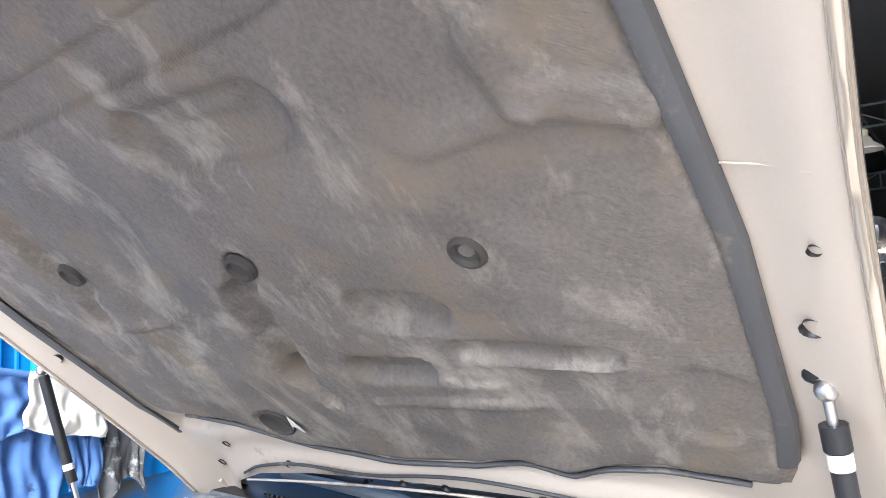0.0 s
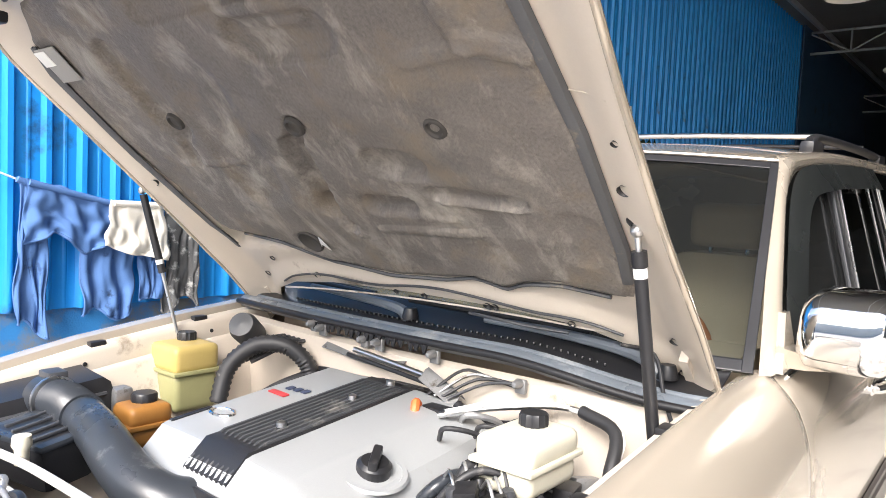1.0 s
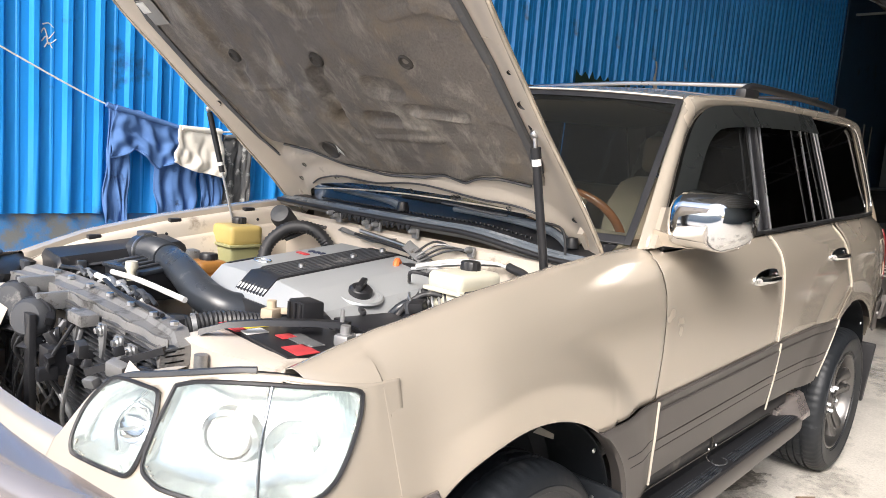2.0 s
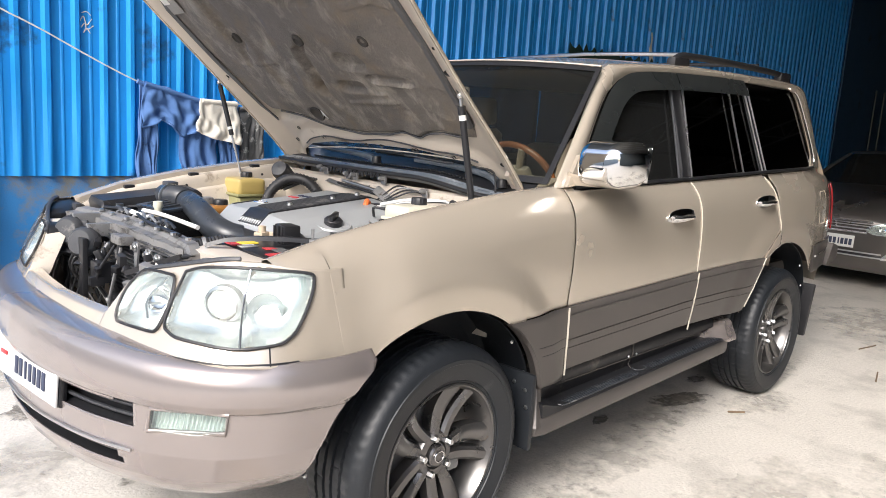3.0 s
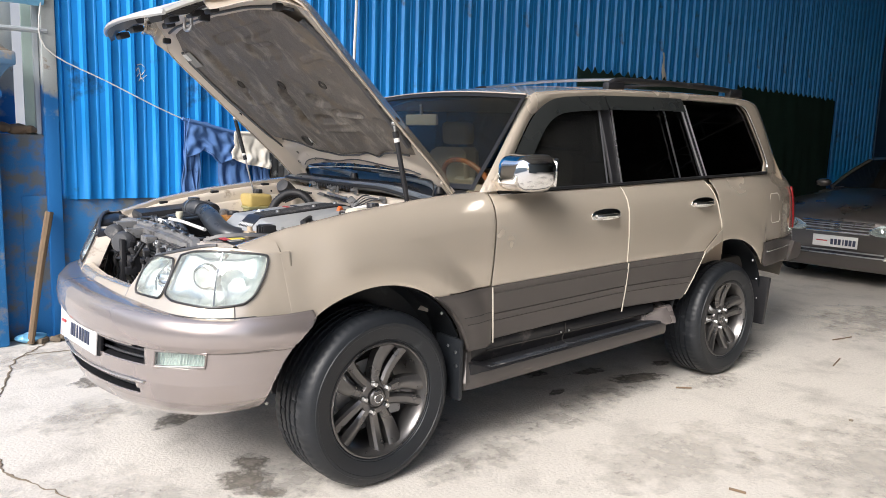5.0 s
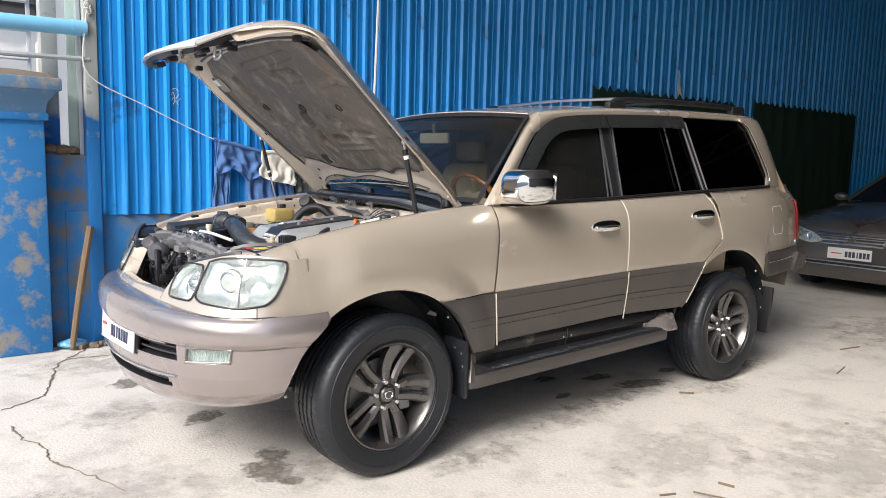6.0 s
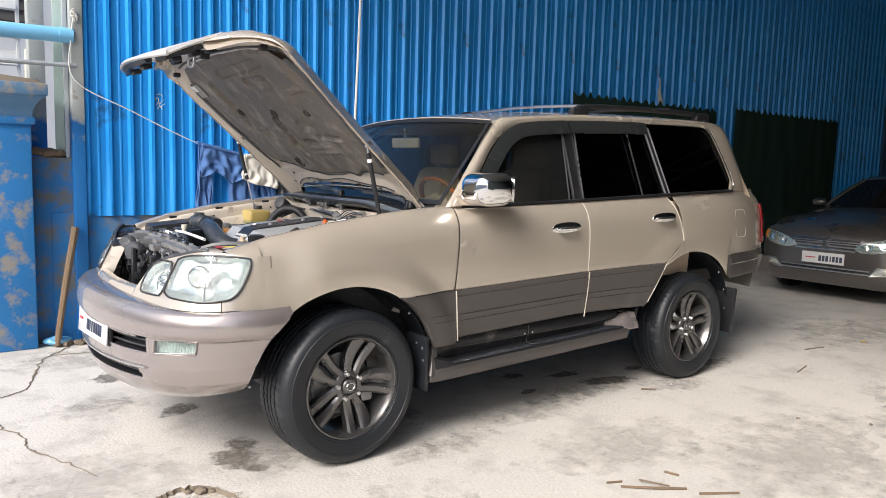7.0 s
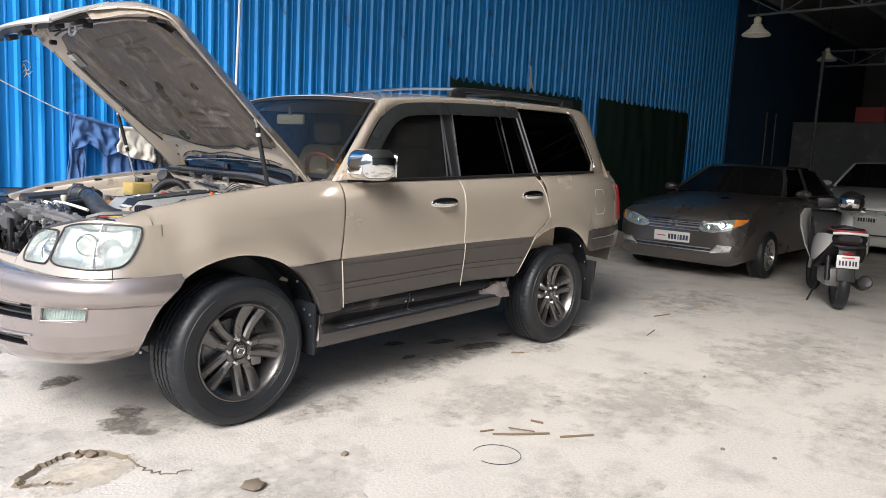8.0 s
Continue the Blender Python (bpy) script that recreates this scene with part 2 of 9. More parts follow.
M_STAIN = soaked("oil_stain", (0.17, 0.153, 0.13), (0.33, 0.305, 0.27), 0.07, 0.9, 0.5, 0.12)
M_SMEAR = soaked("tyre_dirt", (0.36, 0.34, 0.31), (0.40, 0.375, 0.34), 0.11, 1.5, 0.85, -0.12)
M_DUST = soaked("grey_dust_bloom", (0.44, 0.415, 0.378), (0.48, 0.45, 0.405), 0.16, 1.5, 0.9, -0.10)
M_CRACK = surface("crack_earth", (0.17, 0.14, 0.105), 0.95, 0.0, 0.2, 0.1, 0.2, 0.006, 0.5, spec=0.1)
M_SHEET = surface("blue_painted_sheet", (0.018, 0.255, 0.68), 0.42, 0.0, 0.12, 0.5, 0.05, 0.01, 0.05, dirt=(0.02, 0.10, 0.26), dirt_amount=0.17, dirt_size=0.32, spread=0.10)
M_BLUEWALL = surface("blue_painted_concrete", (0.018, 0.15, 0.38), 0.75, 0.0, 0.2, 0.4, 0.1, 0.01, 0.3, dirt=(0.14, 0.145, 0.14), dirt_amount=0.5, dirt_size=0.28)
M_PILLAR = surface("worn_blue_pillar_paint", (0.02, 0.165, 0.42), 0.7, 0.0, 0.2, 0.3, 0.1, 0.01, 0.3, dirt=(0.30, 0.28, 0.25), dirt_amount=0.36, dirt_size=0.2)
M_CAPPAINT = surface("chalky_blue_paint", (0.10, 0.20, 0.33), 0.8, 0.0, 0.2, 0.3, 0.1, 0.01, 0.3, dirt=(0.30, 0.28, 0.25), dirt_amount=0.35, dirt_size=0.15)


def worn_post(name):
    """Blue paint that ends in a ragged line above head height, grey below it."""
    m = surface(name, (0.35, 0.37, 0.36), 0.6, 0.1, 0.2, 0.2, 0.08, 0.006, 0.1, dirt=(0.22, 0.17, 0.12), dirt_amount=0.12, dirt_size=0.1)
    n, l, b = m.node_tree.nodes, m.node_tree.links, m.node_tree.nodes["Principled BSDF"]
    old = b.inputs["Base Color"].links[0].from_socket
    tc, sp, nz, ad, rp, mx = n.new("ShaderNodeTexCoord"), n.new("ShaderNodeSeparateXYZ"), n.new("ShaderNodeTexNoise"), n.new("ShaderNodeMath"), n.new("ShaderNodeMapRange"), n.new("ShaderNodeMix")
    nz.inputs["Scale"].default_value, nz.inputs["Detail"].default_value = 6.0, 7
    ad.operation = "MULTIPLY_ADD"
    ad.inputs[1].default_value = 1.1
    rp.inputs["From Min"].default_value, rp.inputs["From Max"].default_value = 2.30, 2.45
    mx.data_type = "RGBA"
    mx.inputs[6].default_value = (0.016, 0.17, 0.48, 1)
    l.new(tc.outputs["Object"], sp.inputs[0])
    l.new(tc.outputs["Object"], nz.inputs["Vector"])
    l.new(nz.outputs["Fac"], ad.inputs[0])
    l.new(sp.outputs["Z"], ad.inputs[2])
    l.new(ad.outputs[0], rp.inputs["Value"])
    l.new(rp.outputs["Result"], mx.inputs[0])
    l.new(old, mx.inputs[7])
    l.new(mx.outputs[2], b.inputs["Base Color"])
    return m


M_POST = worn_post("worn_post_paint")
M_FROST = surface("frosted_pane", (0.42, 0.52, 0.47), 0.4, 0.0, 0.15, 0.5, 0.05, 0.01, 0.05)
M_STEEL = surface("grey_steel", (0.42, 0.45, 0.47), 0.45, 0.3, 0.12, 0.3, 0.06, 0.006, 0.06, dirt=(0.2, 0.14, 0.1), dirt_amount=0.1)
M_ROOF = surface("zinc_roof_sheet", (0.20, 0.195, 0.185), 0.6, 0.3, 0.15, 0.7, 0.06, 0.01, 0.05)
M_DENIM = surface("faded_blue_workwear", (0.085, 0.165, 0.36), 0.9, 0.0, 0.25, 0.1, 0.15, 0.003, 0.4, dirt=(0.03, 0.05, 0.10), dirt_amount=0.2, dirt_size=0.12, spec=0.1)
M_CLOTH = surface("off_white_cloth", (0.70, 0.66, 0.58), 0.9, 0.0, 0.12, 0.08, 0.1, 0.003, 0.3, spec=0.1)
M_GREYCLOTH = surface("dark_printed_cloth", (0.10, 0.10, 0.10), 0.9, 0.0, 0.3, 0.05, 0.2, 0.003, 0.3, dirt=(0.5, 0.5, 0.48), dirt_amount=0.3, dirt_size=0.06, spec=0.1)
M_GREEN = surface("dark_green_netting", (0.018, 0.038, 0.030), 0.85, 0.0, 0.3, 0.3, 0.2, 0.01, 0.3, spec=0.15)
M_ROPE = surface("white_cord", (0.62, 0.60, 0.56), 0.85, 0.0, 0.1, 0.05, 0.1, 0.003, 0.2)
M_PIPE = surface("pale_blue_pipe", (0.20, 0.50, 0.76), 0.35, 0.0, 0.08, 0.3, 0.04, 0.005, 0.03)
M_STICK = surface("weathered_wood", (0.156, 0.108, 0.066), 0.8, 0.0, 0.25, 0.08, 0.2, 0.004, 0.3)
M_SEDAN = surface("grey_gold_sedan_paint", (0.12, 0.11, 0.103), 0.28, 0.50, 0.05, 0.5, 0.03, 0.002, 0.02, coat=0.9, rough_var=0.03)
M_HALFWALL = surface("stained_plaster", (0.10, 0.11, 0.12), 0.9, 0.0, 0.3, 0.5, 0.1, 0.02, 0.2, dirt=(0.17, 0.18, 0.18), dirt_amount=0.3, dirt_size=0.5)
M_REDBOX = surface("faded_red_card", (0.30, 0.06, 0.06), 0.8, 0.0, 0.2, 0.3, 0.05, 0.01, 0.05)
M_NAVY = surface("navy_panel", (0.018, 0.055, 0.115), 0.7, 0.0, 0.3, 0.6, 0.1, 0.01, 0.1, dirt=(0.02, 0.035, 0.05), dirt_amount=0.2, dirt_size=0.6)
M_WHITEPAINT = surface("white_gloss_paint", (0.72, 0.72, 0.70), 0.25, 0.0, 0.05, 0.3, 0.03, 0.003, 0.02, coat=0.6, rough_var=0.03)
M_WHITEWALL = surface("pale_building_paint", (0.55, 0.55, 0.53), 0.8, 0.0, 0.1, 0.8, 0.05, 0.01, 0.1)
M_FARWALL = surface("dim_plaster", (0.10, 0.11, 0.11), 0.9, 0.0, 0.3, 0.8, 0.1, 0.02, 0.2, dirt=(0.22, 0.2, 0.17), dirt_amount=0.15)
M_LEAF = surface("dry_leaf", (0.45, 0.33, 0.12), 0.8, 0.0, 0.2, 0.03, 0.1, 0.004, 0.1)


# ---------------------------------------------------------------- shapes
SHAPE = None           # the proportions that a drawn part is brought to, while the large car is built


def link(name, bm, material, parent=None, label="", sharp=38, thick=0.0):
    me = bpy.data.meshes.new(name)
    if SHAPE:
        for v in bm.verts:
            v.co = SHAPE(*v.co)
    bmesh.ops.recalc_face_normals(bm, faces=bm.faces)
    bm.to_mesh(me)
    bm.free()
    for p in me.polygons:
        p.use_smooth = True
    me.set_sharp_from_angle(angle=radians(sharp))
    me.materials.append(material)
    ob = new(name, me)
    if parent:
        ob.parent = parent
    if thick:
        s = ob.modifiers.new("thickness", "SOLIDIFY")
        s.thickness, s.offset = thick, 0
        e = ob.modifiers.new("even_shading", "WEIGHTED_NORMAL")
        e.keep_sharp = True
    if label:
        ob["label"] = label
    if material in (M_LAMPGLASS, M_FLUTED):
        ob.visible_shadow = False
    return ob


def part(name, bm, material, parent, label="", sharp=38, thick=0.0):
    return link(name, bm, material, parent, label, sharp, thick)


def thing(name, x, y, z, label, category, group="", turn=0.0, kind=""):
    e = new(name)
    e.empty_display_size = 0.1
    e.matrix_world = pose(x, y, z, 0, 0, turn)
    return tagged(e, label, category, group, kind)


def grid(bm, rows, flip=False, close=False):
    vs = [[bm.verts.new(p) for p in r] for r in rows]
    for i in range(len(vs) - 1):
        m = len(vs[i])
        for j in range(m if close else m - 1):
            q = [vs[i][j], vs[i][(j + 1) % m], vs[i + 1][(j + 1) % m], vs[i + 1][j]]
            bm.faces.new(q[::-1] if flip else q)
    return vs


def loft(bm, rings, caps=True):
    vs = grid(bm, rings, close=True)
    if caps:
        bm.faces.new(vs[0][::-1])
        bm.faces.new(vs[-1])
    return vs


def spline(pts, n=6):
    P = [Vector(p) for p in pts]
    if len(P) < 3:
        return [P[0].lerp(P[-1], k / n) for k in range(n + 1)]
    P = [2 * P[0] - P[1]] + P + [2 * P[-1] - P[-2]]
    out = []
    for i in range(1, len(P) - 2):
        a, b, c, d = P[i - 1:i + 3]
        for k in range(n):
            t = k / n
            out.append(0.5 * (2 * b + (c - a) * t + (2 * a - 5 * b + 4 * c - d) * t * t + (3 * b - a - 3 * c + d) * t ** 3))
    return out + [P[-2]]


def tube(bm, pts, r, seg=8, n=5, caps=True, ribs=0.0):
    """A round bar along a smooth line; ribs: depth of the rings of a corrugated hose."""
    line = spline(pts, n) if n else [Vector(p) for p in pts]
    rings, side = [], None
    for i, p in enumerate(line):
        d = (line[min(i + 1, len(line) - 1)] - line[max(i - 1, 0)]).normalized()
        if side is None:
            side = d.orthogonal().normalized()
        side = (side - d * side.dot(d)).normalized()
        up = d.cross(side)
        rr = (r(i / (len(line) - 1)) if callable(r) else r) + (ribs if i % 2 else 0)
        rings.append([p + (side * math.cos(a) + up * math.sin(a)) * rr for a in [2 * math.pi * k / seg for k in range(seg)]])
    loft(bm, rings, caps)


def rbox(bm, c, s, bevel=0.01, m=None, seg=2):
    """A box with rounded edges: centre, size; m turns it about its centre."""
    r = bmesh.ops.create_cube(bm, size=1.0)
    for v in r["verts"]:
        v.co = Vector((v.co.x * s[0], v.co.y * s[1], v.co.z * s[2]))
    vs = r["verts"]
    if bevel:
        edges = list({e for v in vs for e in v.link_edges})
        b = bmesh.ops.bevel(bm, geom=edges, offset=min(bevel, min(s) * 0.45), segments=seg, affect="EDGES", profile=0.6)
        vs = list({v for f in b["faces"] for v in f.verts} | {v for v in vs if v.is_valid})
    for v in vs:
        v.co = (m @ v.co if m else v.co) + Vector(c)
    return vs


def lathe(bm, prof, seg=32, m=Matrix(), close=False):
    """Turns (radius, height) about the local z axis."""
    rings = [[m @ Vector((r * math.cos(a), r * math.sin(a), h)) for a in [2 * math.pi * k / seg for k in range(seg)]] for r, h in prof]
    if close:
        rings.append(rings[0])
    grid(bm, rings, close=True)


def prism(bm, outline, f0, f1):
    """A plate between two images of one outline."""
    a, b = [bm.verts.new(f0(*p)) for p in outline], [bm.verts.new(f1(*p)) for p in outline]
    bm.faces.new(a[::-1])
    bm.faces.new(b)
    for i in range(len(a)):
        j = (i + 1) % len(a)
        bm.faces.new((a[i], a[j], b[j], b[i]))


def lerp(a, b, t):
    return a + (b - a) * t


def table(xs, ys, x):
    return float(np.interp(x, xs, ys))


def box_part(name, c, s, material, parent, bevel=0.01, label="", m=None):
    bm = bmesh.new()
    rbox(bm, c, s, bevel, m)
    return part(name, bm, material, parent, label)


def tube_part(name, pts, r, material, parent, seg=8, n=5, label="", ribs=0.0):
    bm = bmesh.new()
    tube(bm, pts, r, seg, n, ribs=ribs)
    return part(name, bm, material, parent, label, sharp=60)


def lathe_part(name, prof, material, parent, m=Matrix(), seg=32, label="", close=False):
    bm = bmesh.new()
    lathe(bm, prof, seg, m, close)
    return part(name, bm, material, parent, label)


# ---------------------------------------------------------------- the setting
WALL_Y = -2.49


def rise(x):
    """The floor climbs a little towards the back of the workshop."""
    t = min(1.0, max(0.0, (-3.3 - x) / 3.2))
    return 0.06 * t * t * (3 - 2 * t)


bm = bmesh.new()
rows = [[(x, y, rise(x)) for x in np.concatenate(([-300, -60], np.linspace(-26, -8, 7), np.linspace(-7, -3, 21), np.linspace(-2, 6, 5), [60, 300]))] for y in np.concatenate(([-300, -60], np.linspace(-10, 14, 13), [60, 300]))]
grid(bm, rows)
tagged(link("floor", bm, M_FLOOR), "dusty beige concrete workshop floor with cracks and stains", "floor", kind="structure")

# low painted concrete base of the sheet wall
bm = bmesh.new()
rbox(bm, (-12.0, WALL_Y - 0.11, 0.53), (25.6, 0.2, 1.06), 0.01)
tagged(link("wall_base", bm, M_BLUEWALL), "blue painted concrete base of the workshop wall", "wall", kind="structure")

# steel corner post, low wall and worn pillar at the open end
bm = bmesh.new()
rbox(bm, (0.592, WALL_Y - 0.02, 2.55), (0.092, 0.13, 5.1), 0.006)
post = tagged(link("corner_post", bm, M_POST), "steel corner post, blue paint worn to grey above", "post", kind="structure")
bm = bmesh.new()
rbox(bm, (0.66, WALL_Y - 0.07, 3.3), (0.03, 0.06, 3.6), 0.004)
tagged(link("window_frame_upright", bm, M_STEEL), "grey steel upright beside the corner post", "frame", kind="structure")
bm = bmesh.new()
rbox(bm, (0.70, WALL_Y - 0.10, 3.3), (0.075, 0.02, 3.6), 0.003)
tagged(link("window_pane", bm, M_FROST), "pale green frosted pane beside the post", "window", kind="structure")
bm = bmesh.new()
rbox(bm, (0.83, WALL_Y - 0.33, 3.3), (0.115, 0.15, 3.6), 0.006)
tagged(link("outer_post", bm, M_POST), "weathered steel post behind the low wall", "post", kind="structure")
bm = bmesh.new()
rbox(bm, (0.79, WALL_Y - 0.12, 0.75), (0.31, 0.2, 1.50), 0.012)
tagged(link("low_wall", bm, M_BLUEWALL), "stained blue painted low concrete wall", "wall", kind="structure")
pil = thing("gate_pillar", 1.20, WALL_Y - 0.10, 0, "worn blue painted concrete gate pillar with a moulded cap", "pillar", kind="structure")
box_part("shaft", (0, 0, 0.89), (0.52, 0.46, 1.78), M_PILLAR, pil, 0.015)
box_part("moulding", (0, 0, 1.77), (0.58, 0.51, 0.06), M_PILLAR, pil, 0.02)
bm = bmesh.new()                                   # hollow curve under the cap
loft(bm, [[(sx * (0.27 + 0.08 * t ** 2.2), sy * (0.235 + 0.08 * t ** 2.2), lerp(1.80, 1.96, t)) for sx, sy in ((1, 1), (-1, 1), (-1, -1), (1, -1))] for t in np.linspace(0, 1, 8)])
part("moulding", bm, M_CAPPAINT, pil, "grimy curved moulding under the cap")
box_part("cap_slab", (0, 0, 2.005), (0.74, 0.66, 0.09), M_CAPPAINT, pil, 0.014, "chalky grey-blue cap slab")
bm = bmesh.new()
loft(bm, [[(sx * a, sy * b, z) for sx, sy in ((1, 1), (-1, 1), (-1, -1), (1, -1))] for a, b, z in ((0.355, 0.315, 2.049), (0.28, 0.25, 2.085), (0.1, 0.08, 2.115))])
part("cap_top", bm, M_CRACK, pil, "mossy bare concrete top")

# roof on purlins
ROOF_X = 1.1
ROOF = lambda y: 5.27 + 0.13 * (y - WALL_Y)
bm = bmesh.new()
for x0, x1, y0, y1 in ((-24, ROOF_X, -2.6, 9.2),):
    r = bmesh.ops.create_cube(bm, size=1.0)
    for v in r["verts"]:
        x, y = lerp(x0, x1, v.co.x + 0.5), lerp(y0, y1, v.co.y + 0.5)
        v.co = (x, y, ROOF(y) + v.co.z * 0.03)
tagged(link("ceiling", bm, M_ROOF), "dark zinc sheet workshop roof seen from below", "ceiling", kind="structure")
for i in range(9):
    y = -2.2 + i * 1.35
    bm = bmesh.new()
    rbox(bm, ((ROOF_X - 24) / 2, y, ROOF(y) - 0.07), (24 + ROOF_X, 0.05, 0.1), 0.004)
    tagged(link("purlin", bm, M_STEEL), "grey steel roof purlin", "purlin", group="roof purlins", kind="structure")
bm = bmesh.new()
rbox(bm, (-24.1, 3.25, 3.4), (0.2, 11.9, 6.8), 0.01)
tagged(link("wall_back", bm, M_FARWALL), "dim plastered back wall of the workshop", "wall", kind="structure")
# dark wall added out of view, long enough to cut side light on the car
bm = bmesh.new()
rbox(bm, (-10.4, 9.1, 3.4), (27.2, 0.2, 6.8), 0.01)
tagged(link("side_light_blocker", bm, M_FARWALL), "unseen dark side wall added to cut light from that side", "wall", kind="structure")



def truss(x, z0, z1, y0, y1):
    t = thing("roof_truss", x, y0, z0, "grey steel lattice roof truss across the workshop", "truss", group="roof trusses", kind="structure")
    h, L = z1 - z0, y1 - y0
    tube_part("bottom_chord", [(0, 0, 0), (0, L, 0)], 0.028, M_STEEL, t, 6, 1)
    tube_part("top_chord", [(0, 0, h), (0, L, h)], 0.028, M_STEEL, t, 6, 1)
    n = int(L / 0.75)
    for i in range(n + 1):
        tube_part("upright", [(0, i * L / n, 0), (0, i * L / n, h)], 0.018, M_STEEL, t, 6, 1)
        if i < n:
            a, b = (0, h) if i % 2 else (h, 0)
            tube_part("diagonal", [(0, i * L / n, a), (0, (i + 1) * L / n, b)], 0.014, M_STEEL, t, 6, 1)


truss(-14.4, 4.80, 5.20, WALL_Y + 0.02, 8.98)
truss(-20.0, 4.38, 4.78, WALL_Y + 0.02, 8.98)


def pendant(x, y, z, s=1.0):
    t = thing("pendant_lamp", x, y, z, "unlit enamel workshop pendant lamp on a cord", "lamp", group="workshop lamps")
    k = 0.2 * s
    lathe_part("shade", [(0.05 * s, 0.17 * s), (0.075 * s, 0.15 * s), (0.10 * s, 0.10 * s), (k, 0.02), (k, 0.0), (k - 0.008, 0.0), (0.09 * s, 0.095 * s), (0.04 * s, 0.14 * s)], M_CLOTH, t, label="cream enamel shade")
    lathe_part("neck", [(0.05 * s, 0.15 * s), (0.055 * s, 0.24 * s), (0.03 * s, 0.27 * s), (0.004, 0.28 * s)], M_WHITEPL, t)
    lathe_part("bulb", [(0.004, 0.02), (0.045, 0.04), (0.05, 0.08), (0.03, 0.13)], M_WHITEPL, t)
    tube_part("cord", [(0, 0, 0.27 * s), (0, 0, ROOF(y) - z)], 0.006, M_BLACK, t, 6, 1)


pendant(-6.0, -0.14, 3.53)
pendant(-9.14, -0.14, 3.44)
pendant(-15.5, -1.03, 3.91)
# flat dark navy panel set over the blue sheets deep inside
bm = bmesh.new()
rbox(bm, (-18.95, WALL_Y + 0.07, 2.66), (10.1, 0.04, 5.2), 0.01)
tagged(link("wall_navy_panel", bm, M_NAVY), "flat dark navy panel over the deep end of the wall", "wall", kind="structure")
for x in (-16.0, -16.6):
    bm = bmesh.new()
    tube(bm, [(x, WALL_Y + 0.14, 0.0), (x - 0.03, WALL_Y + 0.12, 2.85)], 0.018, 6, 1)
    tagged(link("leaning_rod", bm, M_DUSTY), "thin steel rod leaning on the dark panel", "rod", group="leaning rods")
tube_ob = bmesh.new()
tube(tube_ob, [(-14.3, -0.77, 0.05), (-14.1, -0.68, 3.9)], 0.035, 8, 1)
tagged(link("standing_pipe", tube_ob, M_DUSTY), "thin grey steel standing pipe", "pipe", kind="structure")

# added out of view across the yard: keeps low sky light off the workshop
bm = bmesh.new()
rbox(bm, (14.0, 4.0, 1.9), (0.3, 40.0, 3.8), 0.01)
tagged(link("yard_light_blocker", bm, M_WHITEWALL), "unseen pale wall added to hold back low sky light", "wall", kind="structure")

# outside, beyond the low wall
bm = bmesh.new()
rbox(bm, (3.2, -8.3, 3.2), (7.0, 0.3, 6.4), 0.01)
tagged(link("neighbour_house", bm, M_WHITEWALL), "pale rendered house wall beyond the yard", "house", kind="structure")
meter = thing("meter_box", 0.815, -2.98, 2.14, "pale grey meter box with a rust-red printed label", "meter box")
box_part("case", (0, 0, 0.12), (0.14, 0.09, 0.24), M_WHITEPL, meter, 0.008)
box_part("label", (0.0, 0.047, 0.115), (0.075, 0.004, 0.085), M_PAPER, meter, 0.001)
for k in range(3):
    box_part("bar", (0.0, 0.0505, 0.09 + 0.025 * k), (0.06, 0.003, 0.012), M_REDBOX, meter, 0.001)
shut = thing("shuttered_window", 0.65, -8.12, 3.35, "dark shuttered window in the pale house wall", "window", kind="structure")
box_part("window_frame", (0, 0, 0.75), (1.05, 0.08, 1.5), M_CABIN, shut, 0.01)
for k in range(9):
    box_part("slat", (0, 0.05, 0.08 + 0.165 * k), (0.98, 0.03, 0.12), M_CABIN, shut, 0.006, m=pose(0, 0, 0, 20, 0, 0))
louvre = thing("louvre_screen", 1.02, -3.55, 0, "white painted louvre screen standing outside the wall", "screen", kind="structure")
for s in (-1, 1):
    box_part("upright", (s * 0.16, 0, 1.85), (0.03, 0.04, 3.7), M_WHITEWALL, louvre, 0.004)
for i in range(10):
    box_part("slat", (0, 0, 1.4 + 0.24 * i), (0.30, 0.03, 0.15), M_WHITEWALL, louvre, 0.004, m=pose(0, 0, 0, 25, 0, 0))
bm = bmesh.new()
tube(bm, [(0.645, WALL_Y + 0.02, 2.455), (1.4, WALL_Y, 2.44), (3.0, WALL_Y - 0.1, 2.41)], 0.057, 16, 4)
lathe(bm, [(0.060, -0.05), (0.060, 0.05), (0.0, 0.052)], 16, Matrix.Translation((0.665, WALL_Y + 0.02, 2.454)) @ pose(0, 0, 0, 0, 90, 0))
tagged(link("water_pipe", bm, M_PIPE), "pale blue plastic water pipe with an end collar", "pipe", kind="structure")
bm = bmesh.new()
tube(bm, [(0.60, WALL_Y + 0.04, 2.225), (2.2, WALL_Y - 0.02, 2.20)], 0.018, 8, 1)
tagged(link("steel_rod", bm, M_STEEL), "thin galvanised steel rod above the pillar", "rod", kind="structure")
for k, (dx, dz, r) in enumerate(((0, 0, 0.055), (0.09, 0.01, 0.05), (-0.08, 0.0, 0.045))):
    bm = bmesh.new()
    bmesh.ops.create_icosphere(bm, subdivisions=3, radius=r)
    for v in bm.verts:
        v.co = Vector((v.co.x * 1.3, v.co.y, v.co.z * 0.7)) * (1 + 0.35 * noise.noise(v.co * 25 + Vector((k, 0, 0))))
        v.co += Vector((0.80 + dx, WALL_Y - 0.06, 1.535 + dz))
    tagged(link("dirty_rag", bm, M_STICK), "crumpled dirty brown rag on the low wall", "rag", group="rags on the wall")

